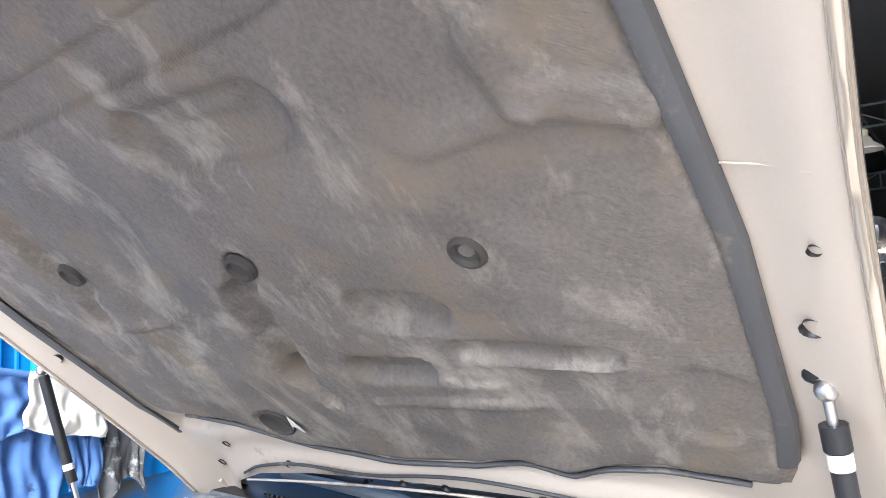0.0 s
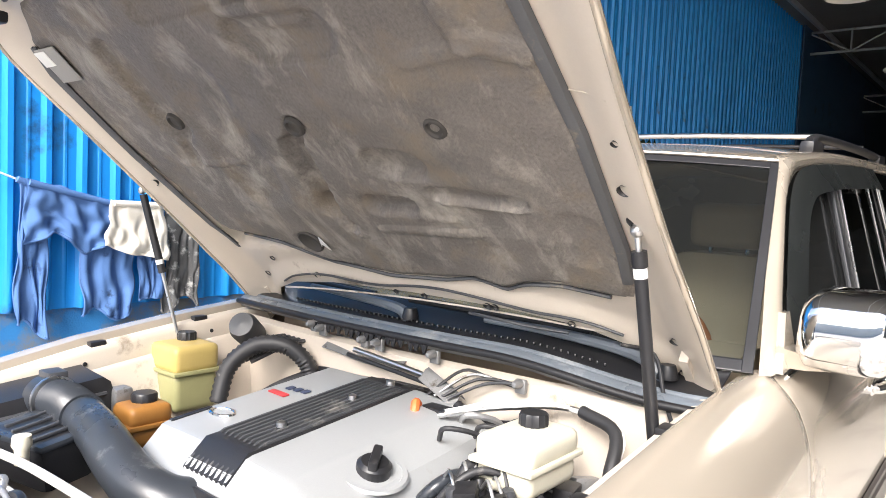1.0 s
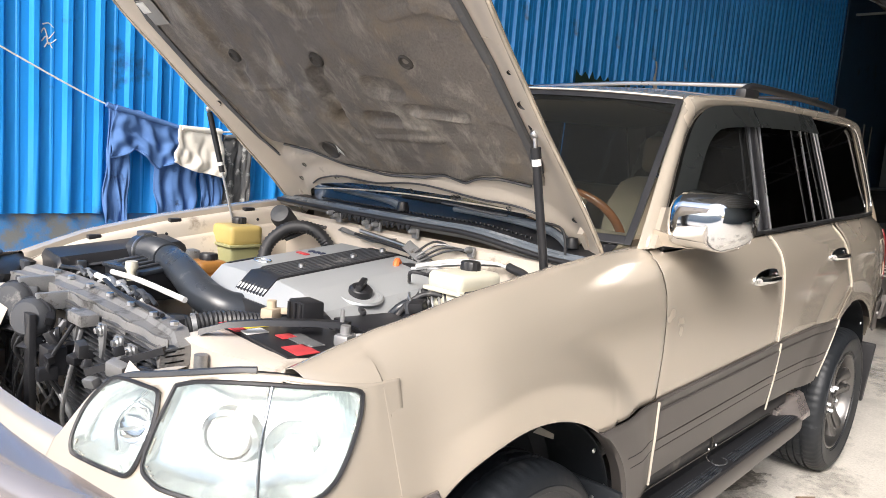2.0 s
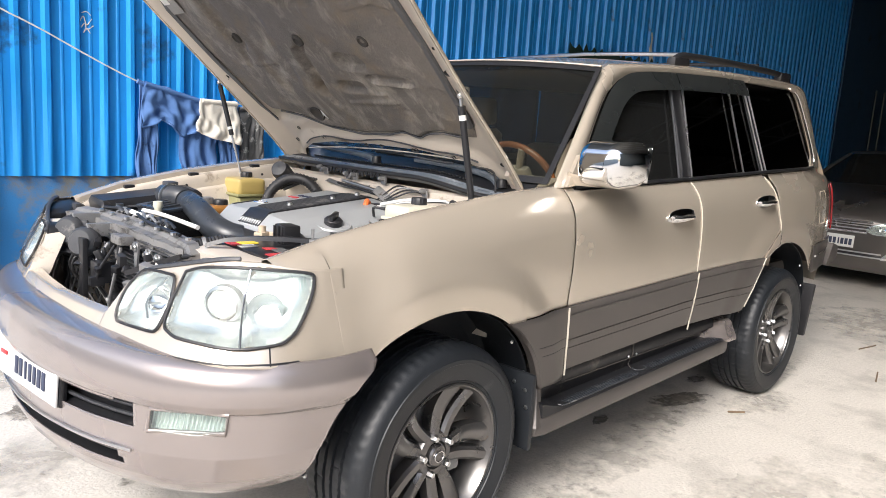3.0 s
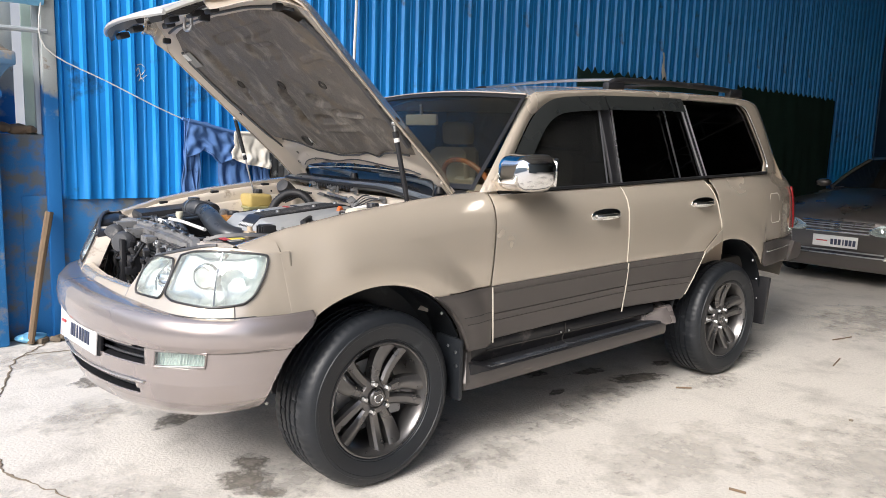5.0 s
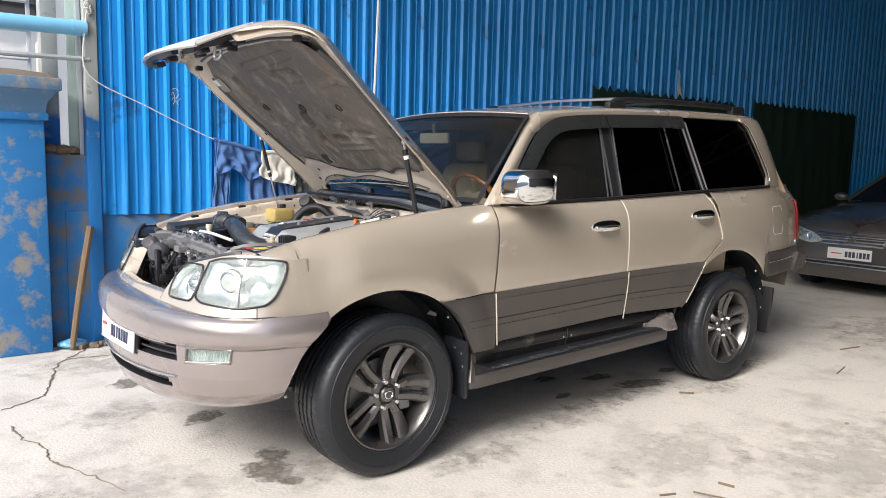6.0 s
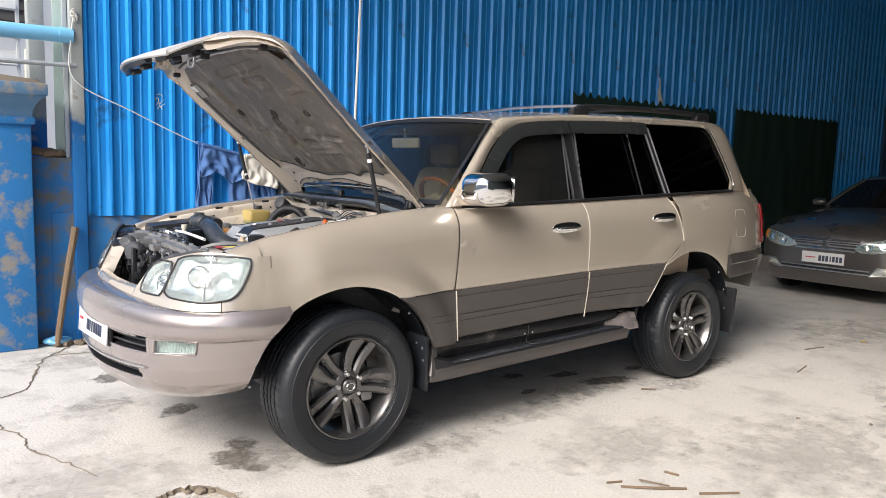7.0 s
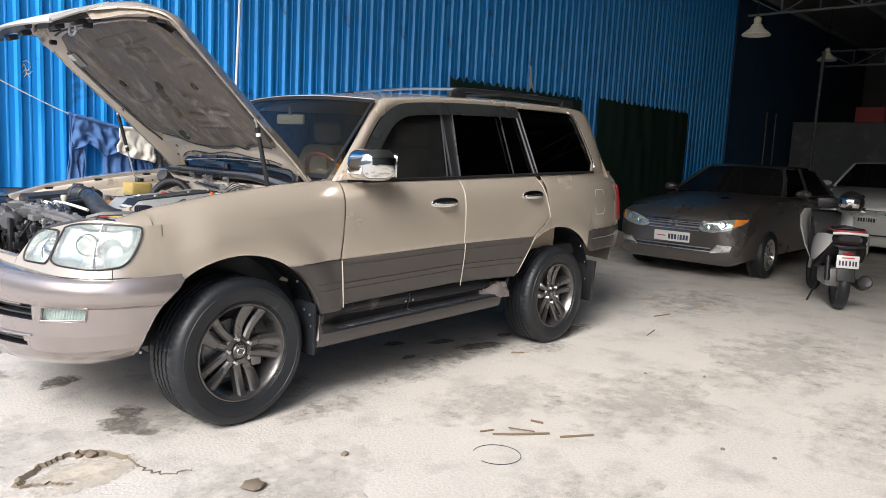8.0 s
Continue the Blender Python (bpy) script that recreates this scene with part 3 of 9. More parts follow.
# ---------------------------------------------------------------- the large off-road car
CAR_Y = -0.055
suv = thing("suv", 0, CAR_Y, 0, "champagne beige off-road car with bonnet propped open, taupe cladding", "car")


def settle(x, y, z):
    """Brings the drawn body to its true length, width and height: narrower sills, wider roof, shorter nose."""
    return Vector((-0.009 + 0.942 * x + 0.041 * z - 0.0174 * x * x, y * (0.952 + 0.0835 * z), 0.0446 + 0.918 * z - 0.0204 * x * z))


SHAPE = settle
ARCH = ((0.0, 0.385, 0.56), (-2.86, 0.385, 0.545))


def smooth(t):
    t = min(1.0, max(0.0, t))
    return t * t * (3 - 2 * t)


def half_width(x, z):
    y = table([0.30, 0.45, 0.55, 0.70, 0.86, 1.0, 1.1, 1.18, 1.25, 1.30, 1.335], [0.905, 0.932, 0.94, 0.945, 0.942, 0.93, 0.917, 0.902, 0.876, 0.838, 0.80], z)
    y -= 0.5 * max(0.0, x - 0.2) ** 2 + 0.22 * max(0.0, -3.2 - x) ** 2
    for cx, cz, r in ARCH:                       # swelling round the wheel openings
        d = math.hypot(x - cx, z - cz)
        y += (0.024 if r > 0.55 else 0.014) * (1 - smooth((d - r - 0.09) / 0.13))
    return y


def arch(x, which):
    cx, cz, r = ARCH[which]
    d = r * r - (x - cx) ** 2
    return cz + math.sqrt(d) if d > 0 else 0.0


def cabin_y(z):
    return 0.80 - 0.27 * (z - 1.335)


CREST_X, CREST_Z = [-0.80, -0.65, -0.31, 0.04, 0.36, 0.60, 0.72], [1.345, 1.338, 1.312, 1.275, 1.222, 1.155, 1.10]


def crest(x):
    return table(CREST_X, CREST_Z, x)


def side_grid(x0, x1, zb, zt, nu=24, nv=16, out=0.0, sgn=1, ease=False):
    """A body panel between two upright seams x0(z), x1(z) and a lower and an upper line."""
    rows = []
    for i in range(nu + 1):
        u = i / nu
        if ease:
            u = 0.5 - 0.5 * math.cos(math.pi * u)
        row = []
        for j in range(nv + 1):
            v = j / nv
            xm = lerp(x0(0.9), x1(0.9), u)
            a, b = zb(xm), zt(xm)
            z = lerp(a, b, v)
            x = lerp(x0(z), x1(z), u)
            row.append((x, sgn * (half_width(x, z) + out), z))
        rows.append(row)
    return rows


DOOR_F = lambda z: table([0.55, 0.85, 1.335], [-0.722, -0.698, -0.775], z)
DOOR_B = lambda z: table([0.55, 0.86, 1.335], [-1.768, -1.785, -1.825], z)
DOOR_R = lambda z: table([0.56, 0.87, 1.017, 1.14, 1.348], [-2.352, -2.552, -2.755, -2.745, -2.69], z)
TRIM = lambda x: table([-3.9, -2.55, -1.77, -0.70, -0.40], [0.875, 0.873, 0.875, 0.857, 0.852], x)
BELT = lambda x: table([-3.6, -2.7, -1.8, -0.77], [1.358, 1.348, 1.335, 1.328], x)
SILL = lambda x: table([-2.35, -1.69, -0.70], [0.575, 0.590, 0.560], x)

CB = [(0.335, 0.972), (0.473, 0.976), (0.60, 0.950), (0.70, 0.910), (0.79, 0.852), (0.86, 0.78), (0.925, 0.685), (0.985, 0.545), (1.03, 0.40), (1.067, 0.20), (1.08, 0.0)]
CL = [(0.40, 0.922), (0.49, 0.912), (0.545, 0.905), (0.617, 0.888), (0.682, 0.858), (0.763, 0.80), (0.822, 0.70), (0.857, 0.585), (0.883, 0.455), (0.903, 0.36), (0.925, 0.19), (0.938, 0.0)]


class Plan:
    """The car's nose seen from above: a point at arc length s from the middle, with its outward normal."""

    def __init__(self, side):
        a = spline([(x, y, 0) for x, y in side], 12)
        c = a + [Vector((p.x, -p.y, 0)) for p in a[::-1][1:]]
        d = np.concatenate(([0], np.cumsum([(b - a).length for a, b in zip(c, c[1:])])))
        self.s = d[len(a) - 1] - d
        self.x, self.y = [p.x for p in c], [p.y for p in c]
        self.end = float(self.s[0])

    def at(self, s):
        f = lambda q: np.array([np.interp(-q, -self.s, self.x), np.interp(-q, -self.s, self.y)])
        p, t = f(s), f(s + 0.012) - f(s - 0.012)
        n = np.array([t[1], -t[0]])
        return p, n / (np.linalg.norm(n) + 1e-9)


PB, PL = Plan(CB), Plan(CL)
BZ, BO = [0.33, 0.36, 0.40, 0.45, 0.55, 0.66, 0.725, 0.73, 0.76, 0.80, 0.845, 0.868, 0.875, 0.878], [-0.16, -0.09, -0.045, -0.02, -0.004, 0, 0.0, 0.006, 0.018, 0.020, 0.006, -0.016, -0.05, -0.15]


def bump_at(s, z, out=0.0):
    p, n = PB.at(s)
    o = table(BZ, BO, z)
    p = p + n * ((max(o, -0.02) if abs(s) > 1.05 and z > 0.8 else o) + out)
    rise = 0.025 * max(0, 1 - abs(s) / 0.9)
    if z < 0.73:
        z = lerp(table([0, 0.5, 0.9, 1.2, 1.42], [0.335, 0.355, 0.385, 0.42, 0.435], abs(s)), 0.73, (z - 0.33) / 0.40)
    return Vector((p[0], p[1], z + (rise if z > 0.8 else 0)))


def lamp_at(s, z, out=0.0):
    a = abs(s)
    p, n = PL.at(math.copysign(a + 0.035 * smooth((a - 0.36) / 0.15) * smooth((1.12 - a) / 0.2), s))
    p = p + n * (out - (z - 0.95) * table([0.9, 1.15], [0.55, 0.30], abs(s)))
    return Vector((p[0], p[1], z))


LTOP = lambda s: table([0.36, 0.40, 0.44, 0.50, 0.60, 0.72, 0.84, 1.0, 1.15], [0.93, 1.04, 1.085, 1.105, 1.13, 1.155, 1.16, 1.15, 1.135], s)


def panel_y(x, z, sgn):
    """Where the lamp panel's skin stands at x and height z."""
    q = [lamp_at(sgn * s, z, -0.004) for s in np.linspace(0.80, PL.end, 24)]
    return float(np.interp(x, [p.x for p in q[::-1]], [abs(p.y) for p in q[::-1]]))


def panel_s(x, sgn):
    ss = np.linspace(0.80, PL.end, 24)
    return float(np.interp(x, [lamp_at(sgn * s, 1.13).x for s in ss[::-1]], ss[::-1]))


for sgn in (1, -1):
    # front wing: side, shoulder and top flange in one skin
    bm = bmesh.new()
    rows = []
    xs = sorted(set(list(np.linspace(-0.70, 0.335, 44)) + [0.36, 0.385, 0.41, 0.43, 0.4401, 0.48, 0.52, 0.555, 0.585]))
    for x in xs:
        c = crest(x)
        low = max(arch(x, 0), TRIM(x) if x < -0.40 else 0.0)
        if x > 0.335:
            low = table([0.335, 0.44], [0.862, 0.864], x)
        if x > 0.44:
            low = min(LTOP(panel_s(x, sgn)) - 0.012, c - 0.03)
        k = smooth((x - 0.12) / 0.30)
        skin_y = lambda z: lerp(half_width(x, z), panel_y(x, z, sgn) + 0.0015, k) if k > 0 else half_width(x, z)
        prof = []
        zs = c - 0.15
        for j in range(15):
            z = lerp(low, max(low, zs), j / 14)
            prof.append((skin_y(z), z))
        top = prof[-1]
        inner = 0.775 - 0.10 * max(0, x - 0.3)
        inner = min(inner, top[0] - 0.04)
        for fy, fz in ((0.14, 0.30), (0.30, 0.53), (0.48, 0.72), (0.64, 0.85), (0.82, 0.955), (1.0, 1.0)):
            prof.append((lerp(top[0], inner, fy), lerp(top[1], c, fz)))
        prof += [(inner - 0.02, c - 0.008), (inner - 0.028, c - 0.045)]
        bend = lambda x, z: x + (DOOR_F(z) + 0.006 - xs[0]) * max(0.0, 1 - (x - xs[0]) / 0.16) if x < xs[0] + 0.16 else x
        rows.append([(bend(x, z), sgn * y, z) for y, z in prof])
    grid(bm, rows)
    part("front_wing", bm, M_PAINT, suv, "champagne painted front wing", thick=0.004)
    # cladding behind the front wheel
    bm = bmesh.new()
    rows = []
    for z in np.concatenate((np.linspace(0.53, 0.80, 14), [0.825, 0.850])):
        cx, cz, r = ARCH[0]
        xf = max(-0.556, -math.sqrt(max(0.0, r * r - (z - cz) ** 2)) if z > cz else -0.556)
        zt = lambda x: z - (0.850 - TRIM(x) + 0.002) * max(0.0, (z - 0.80) / 0.05)
        row = [(xf - 0.006, sgn * (half_width(xf, z) - 0.03), zt(xf)), (xf, sgn * (half_width(xf, z) + 0.004), zt(xf)), (xf - 0.008, sgn * (half_width(xf, z) + 0.013), zt(xf))]
        row += [(x, sgn * (half_width(x, z) + 0.010), zt(x)) for x in np.linspace(xf - 0.02, -0.708, 7)]
        rows.append(row)
    grid(bm, rows)
    clad = part("wing_cladding", bm, M_TAUPE, suv, thick=0.006)
    for z in (0.675, 0.715):
        xf = -math.sqrt(max(0.01, ARCH[0][2] ** 2 - (z - ARCH[0][1]) ** 2)) - 0.045
        tube_part("rib_line", [(x, sgn * (half_width(x, z) + 0.0125), z) for x in np.linspace(xf, -0.706, 6)], 0.0016, M_BLACK, clad, 5, 1)
    # doors with their cladding, edge guards and handles
    for name, x0, x1, rear in (("front_door", DOOR_F, DOOR_B, False), ("rear_door", DOOR_B, DOOR_R, True)):
        g0, g1 = (lambda z, f=x0: f(z) - 0.004), (lambda z, f=x1: f(z) + 0.004)
        bm = bmesh.new()
        grid(bm, side_grid(g0, g1, TRIM, BELT, 20, 14, 0.0, sgn))
        door = part(name, bm, M_PAINT, suv, thick=0.004)
        bm = bmesh.new()
        rows = []
        for i in range(25):
            row = []
            for zf, o in ((0, 0.002), (0.02, 0.010), (0.20, 0.013), (0.350, 0.013), (0.356, 0.010), (0.368, 0.010), (0.374, 0.013), (0.480, 0.014), (0.486, 0.009), (0.504, 0.009), (0.510, 0.014), (0.70, 0.015), (0.860, 0.016), (0.872, 0.009), (0.92, 0.011), (0.985, 0.012), (1.0, 0.003)):
                xm = lerp(g0(0.7), g1(0.7), i / 24)
                z = lerp(SILL(xm), TRIM(xm) - 0.003, zf)
                x = lerp(g0(z), g1(z), i / 24)
                row.append((x, sgn * (half_width(x, z) + o), z))
            rows.append(row)
        grid(bm, rows)
        part("cladding", bm, M_TAUPE, door, "ribbed taupe lower cladding", thick=0.004)
        # pale edge guard down the rear edge of the door
        for a, b, out in ((0.565, 0.868, 0.016), (0.872, 1.33, 0.004)):
            if rear and a < 0.8:
                a = 0.60
            pts = [(x1(z) + 0.002, sgn * (half_width(x1(z), z) + out), z) for z in np.linspace(a, b, 14)]
            if rear and b > 1:
                pts = pts[4:]
            tube_part("edge_guard", pts, 0.0042 if out > 0.01 else 0.0028, M_CREAM, door, 6, 1, "pale door edge strip")
        if not rear:
            pts = [(x0(z) + 0.001, sgn * (half_width(x0(z), z) + 0.016), z) for z in np.linspace(0.545, 0.85, 10)]
            tube_part("edge_guard", pts, 0.0042, M_CREAM, door, 6, 1, "pale door edge strip")
        hx, hz = (-1.60, 1.165) if not rear else (-2.565, 1.185)
        bm = bmesh.new()
        rings = []
        for k in range(13):
            a = math.pi * k / 12
            t = -math.cos(a)
            w = max(0.004, 0.043 * math.sin(a) ** 0.6)
            x = hx + 0.125 * t
            rings.append([(x, sgn * (half_width(x, hz) + 0.002 + 0.010 * (1 if abs(q) < 0.7 else 0) * math.sin(a)), hz + w * q) for q in (-1, -0.7, 0, 0.7, 1)])
        grid(bm, rings)
        part("handle", bm, M_CHROME, door, "chrome door handle surround", thick=0.004)
        tube_part("handle_grip", [(hx - 0.085, sgn * (half_width(hx, hz) + 0.012), hz), (hx - 0.04, sgn * (half_width(hx, hz) + 0.034), hz + 0.004), (hx + 0.05, sgn * (half_width(hx, hz) + 0.034), hz + 0.004), (hx + 0.09, sgn * (half_width(hx, hz) + 0.012), hz)], 0.013, M_CHROME, door, 8, 4, "chrome pull")
    # rear quarter
    bm = bmesh.new()
    rows = []
    for x in np.linspace(-2.345, -2.757, 16):
        a = arch(x, 1)
        b = table([-2.755, -2.552, -2.352], [1.017, 0.87, 0.56], x)
        b = max(a + 0.012, b)
        rows.append([(x - 0.004, sgn * (half_width(x, lerp(a, b, j / 6)) + 0.004), lerp(a, b, j / 6)) for j in range(7)])
    grid(bm, rows)
    rows = []
    for x in np.linspace(-2.757, -3.95, 34):
        a = arch(x, 1) if x > -3.395 else TRIM(x)
        a = max(a, TRIM(x) if x < -3.30 else 0)
        b = BELT(x)
        rows.append([(x if z < 1.02 or x < -2.8 else x + 0.0, sgn * half_width(x, z), z) for z in [lerp(a, b, j / 14) for j in range(15)]])
    grid(bm, rows)
    quarter = part("rear_quarter", bm, M_PAINT, suv, thick=0.004)
    bm = bmesh.new()
    rows = [[(x, sgn * (half_width(x, z) + 0.008), z) for z in [lerp(max(0.69, arch(x, 1) if x > -3.4 else 0.69), TRIM(x) - 0.004, j / 10) for j in range(11)]] for x in np.linspace(-3.29, -3.94, 18)]
    grid(bm, rows)
    part("rear_bumper_corner", bm, M_TAUPE, suv, "taupe rear bumper corner", thick=0.008)
    tube_part("bumper_trim", [(x, sgn * (half_width(x, 0.80) + 0.014), 0.80) for x in np.linspace(-3.33, -3.95, 6)], 0.008, M_CHROME, suv, 6, 2)
    # fuel flap outline
    pts = [(-3.42, 1.02), (-3.42, 1.19), (-3.44, 1.21), (-3.56, 1.21), (-3.58, 1.19), (-3.58, 1.02), (-3.56, 1.0), (-3.44, 1.0), (-3.42, 1.02)]
    tube_part("fuel_flap", [(x, sgn * (half_width(x, z) + 0.001), z) for x, z in pts], 0.0035, M_CREAM, suv, 6, 1, "fuel flap seam")
    # running board: painted fascia, black tray with tread ribs, bright rear end
    SHAPE = None
    lift = lambda x: table([-2.2, -0.45], [0.06, 0.0], x)
    bm = bmesh.new()
    rings = []
    for x in (-0.456, -0.462, -0.48, -0.53, -0.60, -0.9, -1.3, -1.7, -2.0, -2.10, -2.145, -2.165):
        e = 0.05 * max(0.0, 1 - (-0.456 - x) / 0.05) ** 2 + 0.06 * max(0.0, 1 - (x + 2.165) / 0.08) ** 2
        o = lambda y: sgn * (y - e)
        h = lift(x)
        rings.append([(x, o(y), z + h) for y, z in ((0.80, 0.40), (0.93, 0.425), (0.982, 0.424), (0.996, 0.418), (1.002, 0.405), (1.002, 0.37), (0.996, 0.35), (0.98, 0.342), (0.80, 0.35))])
    loft(bm, rings)
    board = part("running_board", bm, M_TAUPE, suv, "metallic taupe running board")
    bm = bmesh.new()                               # upright end below the wing
    rings = []
    for z in (0.39, 0.44, 0.49, 0.53, 0.565):
        y1, x1 = table([0.39, 0.47, 0.565], [0.998, 0.972, 0.944], z), table([0.39, 0.565], [-0.458, -0.508], z)
        rings.append([(x, sgn * y, z) for x, y in ((x1, y1 - 0.05), (x1 - 0.004, y1 - 0.01), (x1 - 0.012, y1), (x1 - 0.04, y1), (x1 - 0.048, y1 - 0.01), (x1 - 0.05, 0.84), (x1, 0.84))])
    loft(bm, rings)
    part("board_nose", bm, M_TAUPE, board)
    bm = bmesh.new()
    rings = []
    for x in (-0.508, -0.525, -0.57, -0.64, -1.0, -1.244, -1.6, -1.9, -2.06):
        h = lift(x)
        k = smooth((-0.508 - x) / 0.14)            # rises into the front surround
        z0 = lerp(0.475, 0.434, k) + h
        rings.append([(x, sgn * y, z) for y, z in ((0.80, 0.60), (lerp(0.925, 0.905, k), 0.60), (lerp(0.945, 0.925, k), 0.545 + h * 0.6), (lerp(0.95, 0.928, k), 0.508 + h * 0.5), (lerp(0.955, 0.915, k), 0.475 + h), (lerp(0.962, 0.91, k), z0 + 0.008), (0.975, z0), (0.990, z0 - 0.004), (0.994, 0.421 + h), (0.80, 0.42 + h))])
    loft(bm, rings)
    tray_part = part("step_tray", bm, M_BLACK, board, "black step tray and sill")
    for k in range(7):
        y = 0.918 + k * 0.0105
        x0 = -0.665 - 0.03 * abs(k - 3) / 3
        tube_part("tread_rib", [(x, sgn * y, 0.4345 + lift(x)) for x in (x0, -1.225)], 0.0036, M_TRUNK, tray_part, 5, 1)
        tube_part("tread_rib", [(x, sgn * y, 0.4345 + lift(x)) for x in (-1.335, -2.02)], 0.0036, M_TRUNK, tray_part, 5, 1)
    tube_part("tread_rim", [(x, sgn * y, 0.435 + lift(x)) for x, y in ((-1.2, 0.990), (-0.70, 0.990), (-0.645, 0.978), (-0.632, 0.95), (-0.645, 0.92), (-0.70, 0.908))], 0.003, M_DUSTY, tray_part, 6, 4)
    tube_part("tread_badge", [(-1.28 + 0.045 * math.cos(a), sgn * (0.952 + 0.024 * math.sin(a)), 0.437 + lift(-1.28)) for a in np.linspace(0, 2 * math.pi, 21)], 0.003, M_DUSTY, tray_part, 6, 1, "worn oval badge")
    tube_part("tray_seam", [(-1.244, sgn * y, z + lift(-1.244)) for y, z in ((0.929, 0.545), (0.931, 0.50), (0.918, 0.47), (0.914, 0.45), (0.93, 0.437))], 0.003, M_CABIN, tray_part, 5, 2)
    tube_part("sill_crease", [(x, sgn * 0.931, 0.503 + 0.5 * lift(x)) for x in np.linspace(-0.66, -1.85, 8)], 0.0025, M_CABIN, tray_part, 5, 1)
    for x in (-1.21, -1.275):
        lathe_part("tray_screw", [(0.0, 0.004), (0.006, 0.003), (0.007, 0.0)], M_SATIN, tray_part, Matrix.Translation((x, sgn * 0.932, 0.512 + 0.5 * lift(x))) @ pose(0, 0, 0, -90 * sgn), 8)
    bm = bmesh.new()                               # rear end sweeps up into the sill
    rings = []
    for t in np.linspace(0, 1, 10):
        x = lerp(-1.96, -2.205, t)
        k = smooth(t * 1.7)
        zt, yt, yb = lerp(0.512, 0.560, smooth(t)), lerp(0.930, 0.960, k), lerp(0.934, 1.0, k)
        rings.append([(x, sgn * y, z) for y, z in ((0.86, zt + 0.01), (yt - 0.02, zt + 0.008), (yt, zt), (lerp(yt, yb, 0.45), lerp(zt, 0.48, 0.5)), (yb - 0.004, 0.488), (yb, 0.476), (yb, 0.462), (0.86, 0.46))])
    loft(bm, rings)
    part("board_end", bm, M_BUMPER, board, "bright metallic board end")
    SHAPE = settle
    # mud flaps
    SHAPE = None
    flap = box_part("mud_flap", (-0.448, sgn * 0.897, 0.455), (0.024, 0.185, 0.30), M_TYRE, suv, 0.01, "black ribbed mud flap")
    for y, z in ((0.965, 0.475), (0.955, 0.54), (0.90, 0.56)):
        lathe_part("flap_bolt", [(0.0, 0.006), (0.007, 0.004), (0.009, 0.0)], M_SATIN, flap, Matrix.Translation((-0.436, sgn * y, z)) @ pose(0, 0, 0, 0, 90, 0), 8)
    SHAPE = settle
    box_part("mud_flap", (-3.40, sgn * 0.87, 0.42), (0.035, 0.24, 0.36), M_BLACK, suv, 0.01)
    # wheel housings
    for w, (cx, cz, r) in enumerate(ARCH):
        bm = bmesh.new()
        rows = [[(cx + (r + dr) * math.cos(a), sgn * y, cz + (r + dr) * math.sin(a)) for a in np.linspace(0.16, math.pi + 0.15, 26)] for y, dr in ((0.925, -0.004), (0.90, 0.01), (0.70, 0.016), (0.668, -0.02), (0.664, -0.32))]
        grid(bm, rows)
        part("wheel_housing", bm, M_TYRE, suv, "black wheel arch liner", thick=0.006)
        for a in (0.15, 0.42, 0.72, 2.42, 2.75, 3.05):
            p = Vector((cx + (r - 0.016) * math.cos(a), sgn * 0.915, cz + (r - 0.016) * math.sin(a)))
            lathe_part("liner_clip", [(0.0, 0.006), (0.008, 0.003), (0.009, 0)], M_SATIN, suv, Matrix.Translation(p) @ pose(0, 0, 0, -90 * sgn), 8)

# ------------------------------------------------ cabin frame, glass, roof
A0, A1 = (-0.735, 1.335), (-1.20, 1.86)
OUTER = [(-0.735, 1.335), (-0.86, 1.475), (-1.0, 1.635), (-1.12, 1.775), (-1.22, 1.855), (-1.36, 1.885), (-1.9, 1.912), (-2.6, 1.91), (-3.2, 1.90), (-3.52, 1.87), (-3.62, 1.80), (-3.72, 1.62), (-3.82, 1.42), (-3.86, 1.34)]
INNER = [(-0.86, 1.335), (-0.95, 1.455), (-1.07, 1.61), (-1.19, 1.74), (-1.32, 1.815), (-1.46, 1.842), (-1.9, 1.862), (-2.6, 1.865), (-3.1, 1.858), (-3.28, 1.845), (-3.36, 1.79), (-3.47, 1.60), (-3.545, 1.44), (-3.50, 1.358)]


def cab(x, z, out=0.0, sgn=1):
    return (x, sgn * (cabin_y(z) + out - 0.22 * max(0.0, -3.2 - x) ** 2), z)


